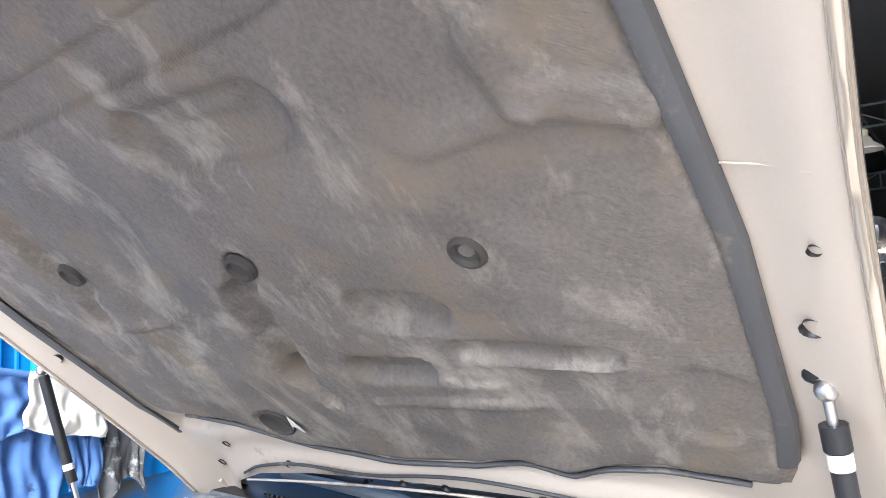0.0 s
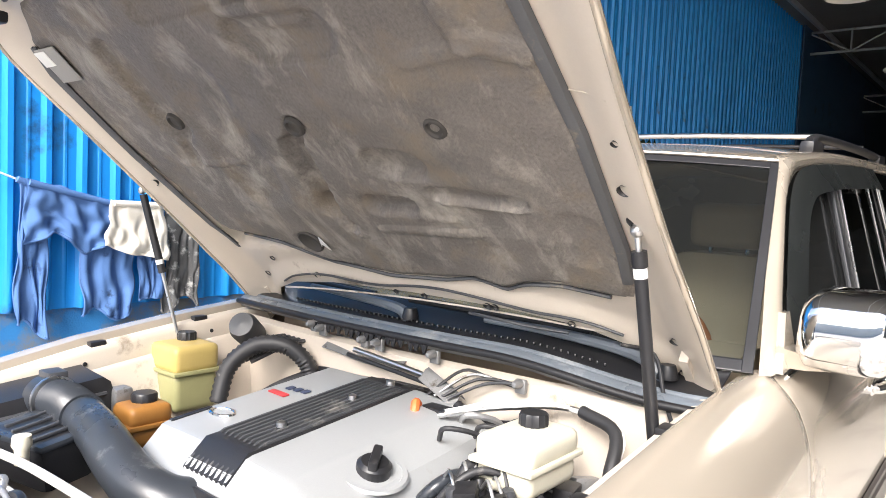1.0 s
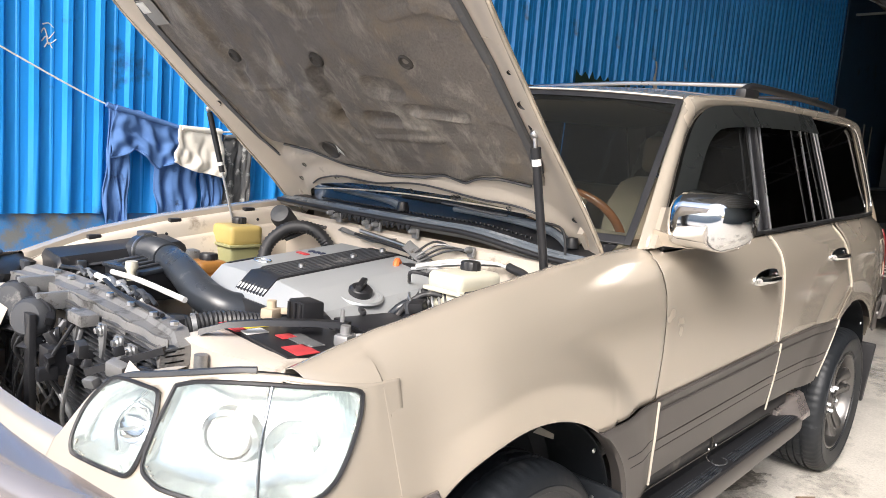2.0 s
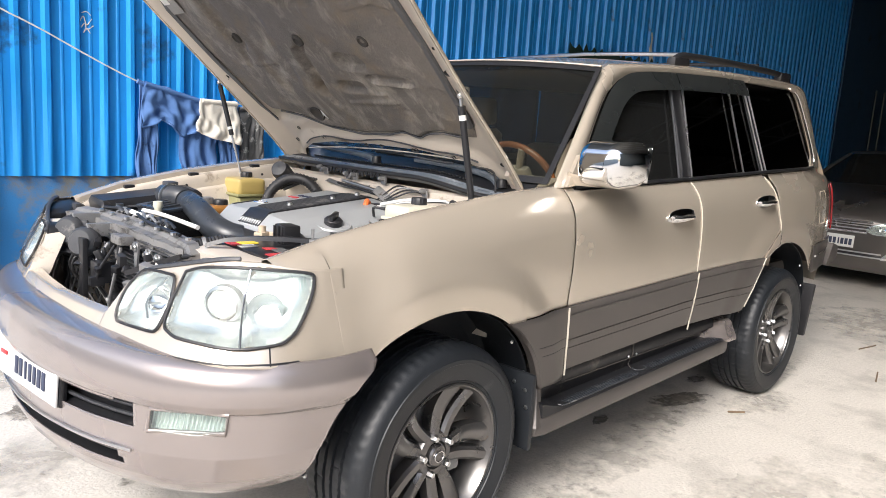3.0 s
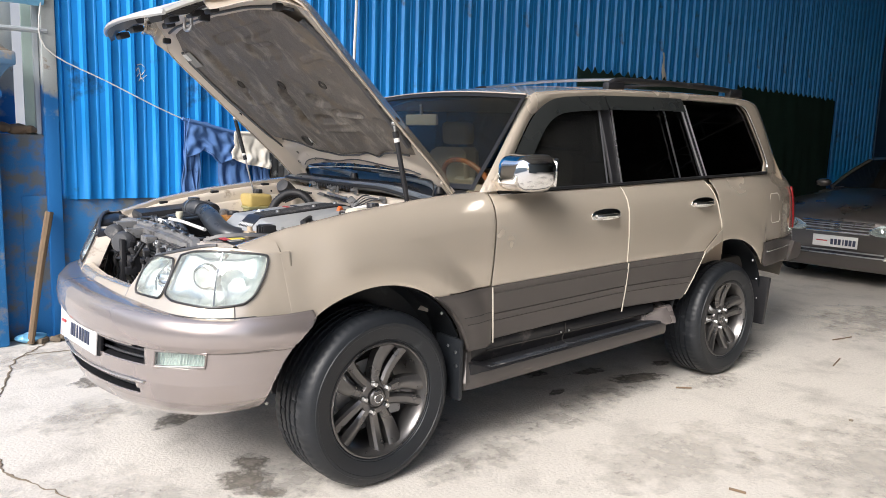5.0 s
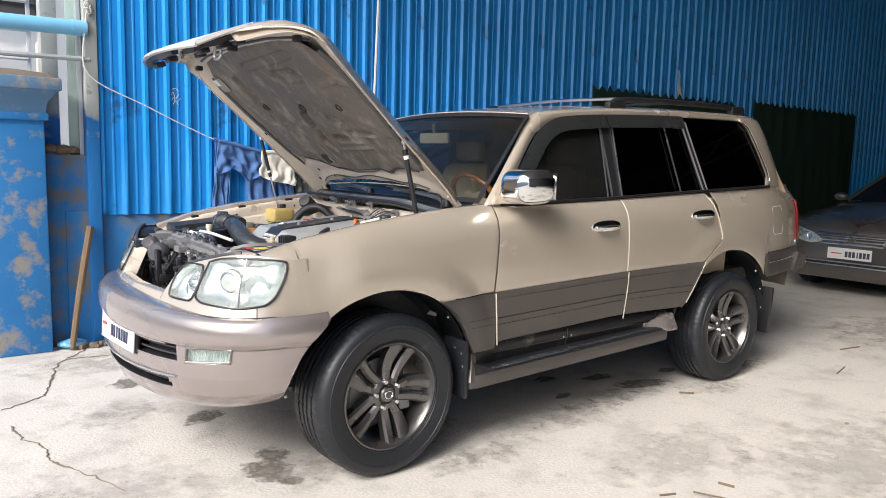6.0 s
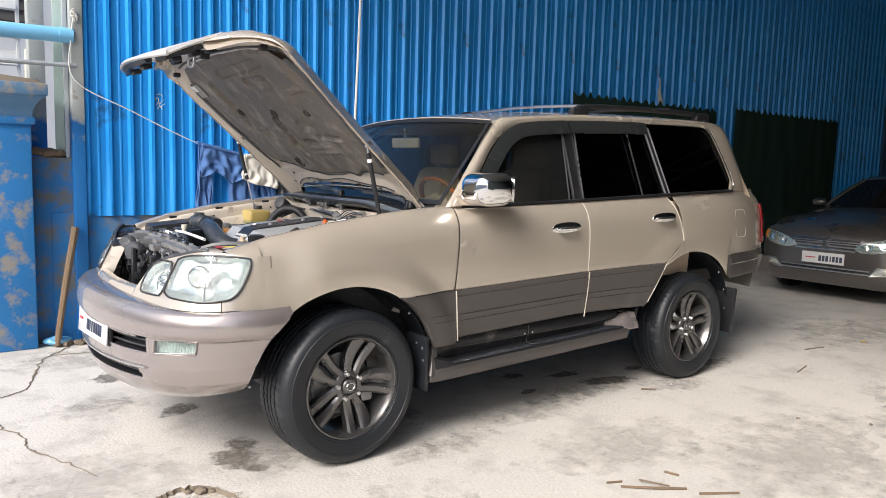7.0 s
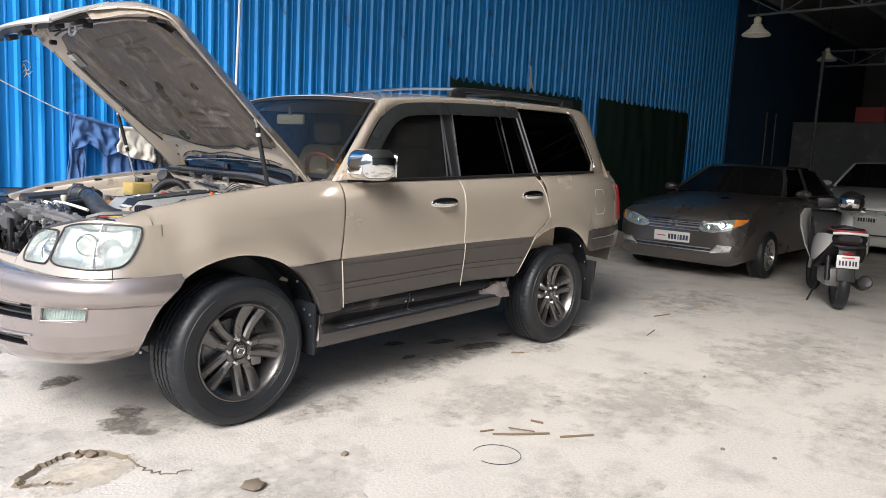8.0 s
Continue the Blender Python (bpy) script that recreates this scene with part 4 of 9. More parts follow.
for sgn in (1, -1):
    o, n_ = spline([(p[0], 0, p[1]) for p in OUTER], 4), spline([(p[0], 0, p[1]) for p in INNER], 4)
    bm = bmesh.new()
    rows = []
    for a, b in zip(o, n_):
        rows.append([cab(lerp(a.x, b.x, t), lerp(a.z, b.z, t), 0.014 * math.sin(math.pi * min(1, t * 1.1)) - (0.012 if t == 0 else 0), sgn) for t in (0, 0.15, 0.4, 0.7, 0.9, 1.0)])
        e = cab(b.x, b.z, -0.02, sgn)
        rows[-1].append(e)
    grid(bm, rows)
    part("side_frame", bm, M_PAINT, suv, "champagne pillars and roof rail", thick=0.004)
    # black door frames: B and C pillars, belt moulding
    for xa, xb, zt in ((-1.745, -1.85, 1.862), (-2.555, -2.60, 1.865)):
        bm = bmesh.new()
        sl = -0.13 if xa < -2 else -0.02
        rows = [[cab(x + sl * (1.86 - z) / 0.52, z, out, sgn) for x, out in ((xa, -0.006), (xa - 0.01, 0.004), (lerp(xa, xb, 0.5), 0.006), (xb + 0.01, 0.004), (xb, -0.006))] for z in np.linspace(1.335, zt, 8)]
        grid(bm, rows)
        part("door_pillar", bm, M_BLACK, suv, "black window pillar", thick=0.006)
    tube_part("belt_moulding", [cab(x, BELT(x) + 0.003, 0.012, sgn) for x in np.linspace(-0.84, -3.52, 14)], 0.010, M_BLACK, suv, 6, 2, "black belt moulding")
    tube_part("belt_chrome", [cab(x, BELT(x) - 0.008, 0.019, sgn) for x in np.linspace(-0.84, -3.52, 14)], 0.0035, M_CHROME, suv, 6, 2, "thin bright belt strip")
    # window channels
    for x0, x1 in (((-1.742), (-1.715)), ((-1.855), (-1.845)), ((-2.36), (-2.435)), ((-2.555), (-2.685)), ((-2.60), (-2.73))):
        tube_part("window_channel", [cab(x0, 1.83, 0.012, sgn), cab(x1, 1.345, 0.012, sgn)], 0.0055, M_SATIN if x0 != -1.742 else M_DUSTY, suv, 6, 1, "bright window channel")
    pts = [(-3.285, 1.842), (-3.36, 1.79), (-3.47, 1.60), (-3.548, 1.44), (-3.53, 1.372), (-3.48, 1.360)]
    tube_part("window_trim", [cab(x, z, 0.014, sgn) for x, z in pts], 0.006, M_CHROME, suv, 6, 3, "bright quarter window trim")
    # panes
    panes = (("front_window", [(-0.87, 1.335), (-0.955, 1.45), (-1.075, 1.605), (-1.195, 1.735), (-1.32, 1.81), (-1.46, 1.842), (-1.76, 1.858), (-1.76, 1.335)], M_TINT),
             ("rear_window", [(-1.84, 1.335), (-1.84, 1.86), (-2.58, 1.865), (-2.68, 1.345)], M_DARKTINT),
             ("quarter_window", [(-2.73, 1.35), (-2.62, 1.862), (-3.28, 1.845), (-3.36, 1.79), (-3.47, 1.60), (-3.54, 1.44), (-3.49, 1.358)], M_DARKTINT))
    for name, pts, m in panes:
        bm = bmesh.new()
        prism(bm, pts, lambda x, z: cab(x, z, -0.004, sgn), lambda x, z: cab(x, z, -0.008, sgn))
        part(name, bm, m, suv, "tinted side window")
    # smoked rain visors
    for pts in ([(-0.90, 1.375), (-0.985, 1.50), (-1.095, 1.635), (-1.21, 1.755), (-1.335, 1.825), (-1.48, 1.852), (-1.80, 1.868)], [(-1.815, 1.868), (-2.2, 1.872), (-2.57, 1.87)]):
        L = spline([(p[0], 0, p[1]) for p in pts], 4)
        bm = bmesh.new()
        rows = []
        for i, p in enumerate(L):
            d = (L[min(i + 1, len(L) - 1)] - L[max(i - 1, 0)]).normalized()
            nrm = Vector((-d.z, 0, d.x)) if d.x > 0 else Vector((d.z, 0, -d.x))
            w = 0.085 * (min(1, 0.25 + i / 5) if pts[0][0] > -1 else 1)
            rows.append([cab(p.x + nrm.x * w * t * -1, p.z - abs(nrm.z) * w * t if True else 0, 0.012 + 0.022 * t, sgn) for t in (0, 0.3, 0.65, 1)])
        grid(bm, rows)
        part("rain_visor", bm, M_VISOR, suv, "smoked plastic rain visor", thick=0.003)

# roof skin
bm = bmesh.new()
rows = []
for x in (-1.19, -1.25, -1.4, -1.7, -2.1, -2.6, -3.0, -3.3, -3.5, -3.6):
    ze = table([-3.6, -3.5, -3.2, -2.6, -1.9, -1.4, -1.25, -1.19], [1.83, 1.868, 1.895, 1.905, 1.905, 1.88, 1.858, 1.84], x)
    crown = table([-3.6, -3.2, -2.2, -1.4, -1.19], [0.03, 0.05, 0.055, 0.045, 0.04], x)
    ye = cabin_y(ze) - 0.006 - 0.22 * max(0, -3.2 - x) ** 2
    rows.append([(x + (0.05 * (1 - (q / 1.0) ** 2) if x > -1.3 else (-0.05 * (1 - q * q) if x < -3.4 else 0)), q * ye, ze + crown * (1 - abs(q) ** 2.6)) for q in np.linspace(-1, 1, 21)])
grid(bm, rows)
part("roof", bm, M_PAINT, suv, "champagne roof", thick=0.004)
for sgn in (1, -1):
    yr = 0.56
    L = [(-1.98, 1.94), (-2.05, 1.972), (-2.2, 1.978), (-2.6, 1.975), (-3.1, 1.962), (-3.36, 1.945), (-3.47, 1.905)]
    tube_part("roof_rail", [(x, sgn * yr, z) for x, z in L], 0.019, M_BLACK, suv, 8, 4, "black roof rail")
    for x in (-2.04, -3.38):
        box_part("rail_foot", (x, sgn * yr, 1.935), (0.16, 0.05, 0.06), M_BLACK, suv, 0.02)
tube_part("rack_bar", [(-2.12, -0.56, 1.985), (-2.10, 0, 2.0), (-2.12, 0.56, 1.985)], 0.011, M_SATIN, suv, 8, 3, "bright roof rack bar")
tube_part("rack_bar", [(-3.0, -0.56, 1.985), (-3.0, 0, 2.0), (-3.0, 0.56, 1.985)], 0.011, M_BLACK, suv, 8, 3)

# windscreen with black border
def screen(q, v, out=0.0):
    """q across -1..1, v up 0..1"""
    yb, yt = 0.785, 0.672
    x = lerp(-0.70, -1.165, v) + 0.10 * (1 - q * q) * lerp(1, 0.55, v)
    z = lerp(1.345, 1.850, v) + 0.035 * (1 - q * q) * v
    return Vector((x, q * lerp(yb, yt, v), z)) + Vector((0.72, 0, 0.68)) * out


bm = bmesh.new()
grid(bm, [[screen(q, v) for q in np.linspace(-1, 1, 17)] for v in np.linspace(0, 1, 9)])
part("windscreen", bm, M_GLASS, suv, "clear laminated windscreen", thick=0.004)
for nm, q0, q1, v0, v1 in (("screen_border", -1.0, -0.972, 0, 1), ("screen_border", 0.972, 1.0, 0, 1), ("screen_border", -1, 1, 0.96, 1.0), ("screen_border", -1, 1, 0.0, 0.05)):
    bm = bmesh.new()
    grid(bm, [[screen(lerp(q0, q1, a), lerp(v0, v1, b), 0.006) for a in np.linspace(0, 1, 13)] for b in np.linspace(0, 1, 9)])
    part(nm, bm, M_BLACK, suv, "black windscreen border", thick=0.003)
tube_part("screen_trim", [screen(q, 1.0, 0.012) for q in np.linspace(-1, 1, 11)], 0.006, M_PAINT, suv, 6, 2)

# tail
bm = bmesh.new()
rows = []
for z, x in ((0.55, -3.93), (0.80, -3.97), (0.95, -3.975), (1.15, -3.965), (1.34, -3.90), (1.6, -3.77), (1.8, -3.655), (1.86, -3.58)):
    y = (half_width(-3.9, z) if z < 1.335 else cabin_y(z) - 0.05)
    rows.append([(x + 0.10 * abs(q) ** 4, q * y, z) for q in np.linspace(-1, 1, 15)])
grid(bm, rows)
part("tailgate", bm, M_PAINT, suv, thick=0.004)
bm = bmesh.new()
loft(bm, [[(x, q, z) for x, z in ((-3.80, 0.68), (-3.94, 0.69), (-3.97, 0.73), (-3.96, 0.80), (-3.85, 0.83))] for q in np.linspace(-0.90, 0.90, 9)])
part("rear_bumper", bm, M_TAUPE, suv, "taupe rear bumper")
for sgn in (1, -1):
    bm = bmesh.new()
    rows = [[(x, sgn * (half_width(x, z) + 0.012), z) for z in np.linspace(0.92, 1.24, 8)] for x in np.linspace(-3.915, -3.965, 4)]
    grid(bm, rows)
    part("tail_lamp", bm, M_REDLENS, suv, "red tail lamp", thick=0.012)

# underbody and chassis
box_part("underbody", (-1.6, 0, 0.50), (4.3, 1.35, 0.20), M_BLACK, suv, 0.05)
box_part("chassis_rail", (-1.65, 0.45, 0.38), (3.9, 0.10, 0.14), M_BLACK, suv, 0.02)
box_part("chassis_rail", (-1.65, -0.45, 0.38), (3.9, 0.10, 0.14), M_BLACK, suv, 0.02)
box_part("fuel_tank", (-2.3, -0.2, 0.36), (0.9, 0.7, 0.2), M_BLACK, suv, 0.05)
tube_part("rear_axle", [(-2.86, -0.8, 0.39), (-2.86, 0.8, 0.39)], 0.06, M_BLACK, suv, 12, 1)
tube_part("front_axle", [(0, -0.8, 0.39), (0, 0.8, 0.39)], 0.045, M_BLACK, suv, 12, 1)

# ------------------------------------------------ wheels
SHAPE = None
R_T, W_T = 0.392, 0.136
bm = bmesh.new()
prof = [(0.250, 0.095), (0.258, 0.116), (0.266, 0.123), (0.272, 0.122), (0.274, 0.126), (0.30, 0.134), (0.33, 0.138), (0.332, 0.1405), (0.345, 0.1405), (0.347, 0.137), (0.362, 0.132), (0.374, 0.124), (0.383, 0.112), (0.389, 0.098)]
tread = [(0.391, 0.085), (0.391, 0.062), (0.382, 0.060), (0.382, 0.050), (0.392, 0.048), (0.392, 0.024), (0.383, 0.022), (0.383, 0.012), (0.392, 0.010), (0.392, 0.0)]
half = prof + tread
full = half + [(r, -h) for r, h in half[::-1][1:]]
NS = 264
rings = []
for i, (r, h) in enumerate(full):
    block = r > 0.38 and abs(h) > 0.044 and abs(h) < 0.12
    ring = []
    for k in range(NS):
        a = 2 * math.pi * (k + (0.35 if abs(h) > 0.09 else 0) * 0) / NS
        rr = r - (0.003 if block and (k + (2 if h > 0 else 0)) % 4 == 0 else 0) - (0.002 if 0.12 < abs(h) < 0.135 and r > 0.36 and k % 4 == 0 else 0) - (0.003 if 0.005 < abs(h) < 0.06 and r > 0.385 and k % 6 == 0 else 0)
        ring.append((rr * math.cos(a), rr * math.sin(a), h))
    rings.append(ring)
grid(bm, rings, close=True)
tyre_me = link("tyre", bm, M_TYRE)
bm = bmesh.new()
lathe(bm, [(0.262, 0.112), (0.260, 0.121), (0.254, 0.123), (0.249, 0.120), (0.246, 0.112), (0.238, 0.102), (0.232, 0.06), (0.225, -0.09), (0.25, -0.10)], 72)
barrel_me = link("rim_barrel", bm, M_RIM)
bm = bmesh.new()                                  # one spoke pair, splitting outwards
for s in (-1, 1):
    rings = []
    for t in np.linspace(0, 1, 8):
        r = lerp(0.055, 0.243, t)
        off = s * lerp(0.022, 0.043, t ** 1.3) + (0.016 * math.sin(math.pi * t) if s > 0 else 0.004 * math.sin(math.pi * t))
        w = lerp(0.021, 0.036 if s > 0 else 0.026, t)
        zc = 0.075 + 0.030 * t ** 1.5 - 0.008 * math.sin(math.pi * t)
        rings.append([(r, off - w, zc - 0.045), (r, off - w, zc - 0.006), (r, off - w * 0.55, zc + 0.004), (r, off + w * 0.55, zc + 0.004), (r, off + w, zc - 0.006), (r, off + w, zc - 0.045)])
    loft(bm, rings)
spoke_me = link("spoke", bm, M_RIM)
bm = bmesh.new()
lathe(bm, [(0.085, 0.02), (0.085, 0.062), (0.075, 0.078), (0.05, 0.082), (0.044, 0.074), (0.0, 0.074)], 40)
hub_me = link("hub", bm, M_RIM)
bm = bmesh.new()
lathe(bm, [(0.040, 0.072), (0.040, 0.088), (0.034, 0.094), (0.0, 0.097)], 32)
cap_me = link("hub_cap", bm, M_RIM)
bm = bmesh.new()
tube(bm, [(0.022 * math.cos(a), 0.018 * math.sin(a), 0.098) for a in np.linspace(0, 2 * math.pi, 17)], 0.0022, 6, 0, caps=False)
emb_me = link("cap_emblem", bm, M_CHROME)
bm = bmesh.new()
lathe(bm, [(0.013, 0.06), (0.013, 0.094), (0.010, 0.099), (0.0, 0.1)], 6)
nut_me = link("wheel_nut", bm, M_SATIN)
bm = bmesh.new()
lathe(bm, [(0.16, -0.01), (0.16, 0.012), (0.0, 0.014)], 40)
rbox(bm, (-0.13, 0.04, 0.02), (0.07, 0.14, 0.06), 0.015)
disc_me = link("brake_disc", bm, M_ALU)
meshes = [o.data for o in (tyre_me, barrel_me, spoke_me, hub_me, cap_me, emb_me, nut_me, disc_me)]
bright_me = []
for me in meshes[1:5]:                            # the same rim in bright silver
    me = me.copy()
    me.materials[0] = M_SATIN
    bright_me.append(me)
for o in (tyre_me, barrel_me, spoke_me, hub_me, cap_me, emb_me, nut_me, disc_me):
    bpy.data.objects.remove(o)


def wheel(car, x, y, z, left, yaw=0.0, scale=1.0, spin=0.3, wide=1.0, bright=False):
    barrel, spoke, hub, cap = bright_me if bright else meshes[1:5]
    w = new("wheel")
    w.parent = car
    w.matrix_local = Matrix.Translation((x, y, z)) @ pose(0, 0, 0, -90 if left else 90, 0, yaw) @ Matrix.Diagonal((scale, scale, scale * wide, 1))

    def child(name, me, m=Matrix()):
        o = new(name, me)
        o.parent = w
        o.matrix_local = m
    child("tyre", meshes[0])
    child("rim_barrel", barrel)
    for k in range(5):
        child("spoke", spoke, pose(0, 0, 0, 0, 0, 72 * k + math.degrees(spin)))
        a = math.radians(72 * k + 36) + spin
        child("wheel_nut", meshes[6], Matrix.Translation((0.066 * math.cos(a), 0.066 * math.sin(a), 0)))
    child("hub", hub)
    child("hub_cap", cap)
    child("cap_emblem", meshes[5])
    child("brake_disc", meshes[7])
    return w


wheel(suv, 0.0, 0.845, 0.395, True, 2.0, 1.01, 0.55, 1.05)
wheel(suv, 0.0, -0.845, 0.395, False, 2.0, 1.01, 0.2, 1.05)
wheel(suv, -2.86, 0.845, 0.392, True, 0, 1.0, 0.9)
wheel(suv, -2.86, -0.845, 0.392, False, 0, 1.0, 0.2)
SHAPE = settle

# ------------------------------------------------ front: bumper, lamp panels, lamps
def inside(p, poly):
    r = False
    for i in range(len(poly)):
        (x1, y1), (x2, y2) = poly[i], poly[i - 1]
        if (y1 > p[1]) != (y2 > p[1]) and p[0] < (x2 - x1) * (p[1] - y1) / (y2 - y1) + x1:
            r = not r
    return r


SLOT_UP = [(-0.66, 0.635), (0.66, 0.635), (0.645, 0.722), (0.40, 0.712), (-0.40, 0.712), (-0.645, 0.722)]
SLOT_LOW = [(-0.60, 0.475), (0.60, 0.475), (0.57, 0.53), (-0.57, 0.53)]
FOG = [(0.70, 0.636), (0.935, 0.652), (0.945, 0.728), (0.715, 0.722)]
FOGR = [(-s, z) for s, z in FOG]
bm = bmesh.new()
svals = np.linspace(-PB.end, PB.end, 150)
zvals = sorted(BZ + list(np.linspace(0.44, 0.75, 36)))
pts = {}
for i, s in enumerate(svals):
    for j, z in enumerate(zvals):
        p = bump_at(s, z)
        r = math.hypot(p.x, p.z - 0.385)            # trimmed to the wheel opening
        if abs(s) > 1.0 and r < 0.565:
            k = 0.565 / max(r, 0.01)
            p = Vector((p.x * k, p.y, 0.385 + (p.z - 0.385) * k)) if p.x > 0 else p
        pts[i, j] = bm.verts.new(p)
for i in range(len(svals) - 1):
    for j in range(len(zvals) - 1):
        c = ((svals[i] + svals[i + 1]) / 2, (zvals[j] + zvals[j + 1]) / 2)
        if not any(inside(c, q) for q in (SLOT_UP, SLOT_LOW, FOG, FOGR)):
            bm.faces.new((pts[i, j], pts[i + 1, j], pts[i + 1, j + 1], pts[i, j + 1]))
bmesh.ops.delete(bm, geom=[v for v in bm.verts if not v.link_faces], context="VERTS")
bumper = part("front_bumper", bm, M_BUMPER, suv, "metallic taupe front bumper", thick=0.006)
for sgn in (1, -1):
    tube_part("bumper_groove", [bump_at(sgn * s, z, 0.001) for s, z in ((0.96, 0.728), (1.06, 0.73), (1.18, 0.735), (1.29, 0.742))], 0.004, M_TAUPE, bumper, 6, 4)
    f = [(sgn * s, z) for s, z in FOG]
    tube_part("fog_surround", [bump_at(s, z, 0.004) for s, z in f + f[:1]], 0.008, M_BUMPER, bumper, 8, 0, "raised fog lamp surround")
    bm = bmesh.new()
    n = 9
    grid(bm, [[bump_at(sgn * lerp(lerp(FOG[0][0], FOG[1][0], a), lerp(FOG[3][0], FOG[2][0], a), b), lerp(lerp(FOG[0][1], FOG[1][1], a), lerp(FOG[3][1], FOG[2][1], a), b), 0.004) for a in np.linspace(0, 1, n)] for b in np.linspace(0, 1, 5)])
    fog = part("fog_lamp", bm, M_FOGGLASS, bumper, "clear fog lamp glass", thick=0.004)
    bm = bmesh.new()
    grid(bm, [[bump_at(sgn * lerp(lerp(FOG[0][0], FOG[1][0], a), lerp(FOG[3][0], FOG[2][0], a), b), lerp(lerp(FOG[0][1], FOG[1][1], a), lerp(FOG[3][1], FOG[2][1], a), b), -0.016 - 0.006 * (k % 2) - 0.012 * math.sin(math.pi * b) * abs(math.sin(math.pi * a * 2))) for k, a in enumerate(np.linspace(0, 1, 37))] for b in np.linspace(0, 1, 9)])
    part("fog_reflector", bm, M_LAMPWHITE, fog, thick=0.003)
    for a in np.linspace(0.06, 0.94, 14):
        tube_part("fog_flute", [bump_at(sgn * lerp(FOG[0][0], FOG[1][0], a), lerp(FOG[0][1], FOG[1][1], a) + 0.006, -0.004), bump_at(sgn * lerp(FOG[3][0], FOG[2][0], a), lerp(FOG[3][1], FOG[2][1], a) - 0.006, -0.004)], 0.0022, M_LAMPGLASS, fog, 5, 1)
for nm, q, dz in (("upper", SLOT_UP, 0.09), ("lower", SLOT_LOW, 0.05)):
    s0, s1, z0, z1 = q[0][0] * 1.02, q[1][0] * 1.02, q[0][1] - 0.01, q[2][1] + 0.01
    bm = bmesh.new()
    grid(bm, [[bump_at(lerp(s0, s1, a), lerp(z0, z1, b), -0.07 if 0 < b < 1 else -0.01) for a in np.linspace(0, 1, 21)] for b in (0, 0.1, 0.9, 1)])
    part("intake_recess", bm, M_BLACK, bumper, "black air intake", thick=0.004)
    for b in ((0.3, 0.65) if nm == "upper" else (0.5,)):
        tube_part("intake_bar", [bump_at(lerp(s0, s1, a) * 0.97, lerp(z0, z1, b), -0.03) for a in np.linspace(0, 1, 13)], 0.007, M_DUSTY, bumper, 6, 1)
tube_part("chrome_lip", [bump_at(s, 0.545, 0.008) for s in np.linspace(-0.64, 0.64, 19)], 0.007, M_SATIN, bumper, 6, 1)
tube_part("bumper_seam", [lamp_at(s, 0.878, 0.0) for s in np.linspace(-1.02, 1.02, 41)], 0.0035, M_BLACK, bumper, 5, 1, "dark seam above the bumper")
# number plate on a holder: its characters are plain bars
plate = new("number_plate")
plate.parent = suv
plate.matrix_local = Matrix.Translation((1.012, 0.10, 0.668)) @ pose(0, 0, 0, 0, -4, 5)
SHAPE = None
box_part("holder", (-0.014, 0, 0), (0.026, 0.46, 0.15), M_BLACK, plate, 0.012)
box_part("plate", (0.004, 0, 0), (0.008, 0.45, 0.14), M_WHITEPAINT, plate, 0.003, "white number plate")
for y, w in ((-0.14, 0.035), (-0.095, 0.035), (-0.045, 0.02), (0.0, 0.03), (0.045, 0.03), (0.09, 0.035), (0.135, 0.035)):
    box_part("bar", (0.0105, y * 0.75 + 0.04, -0.012), (0.004, w * 0.6, 0.056), M_INK, plate, 0.001)
box_part("bar", (0.0105, -0.17, 0.005), (0.004, 0.05, 0.012), M_RED, plate, 0.001)
SHAPE = settle

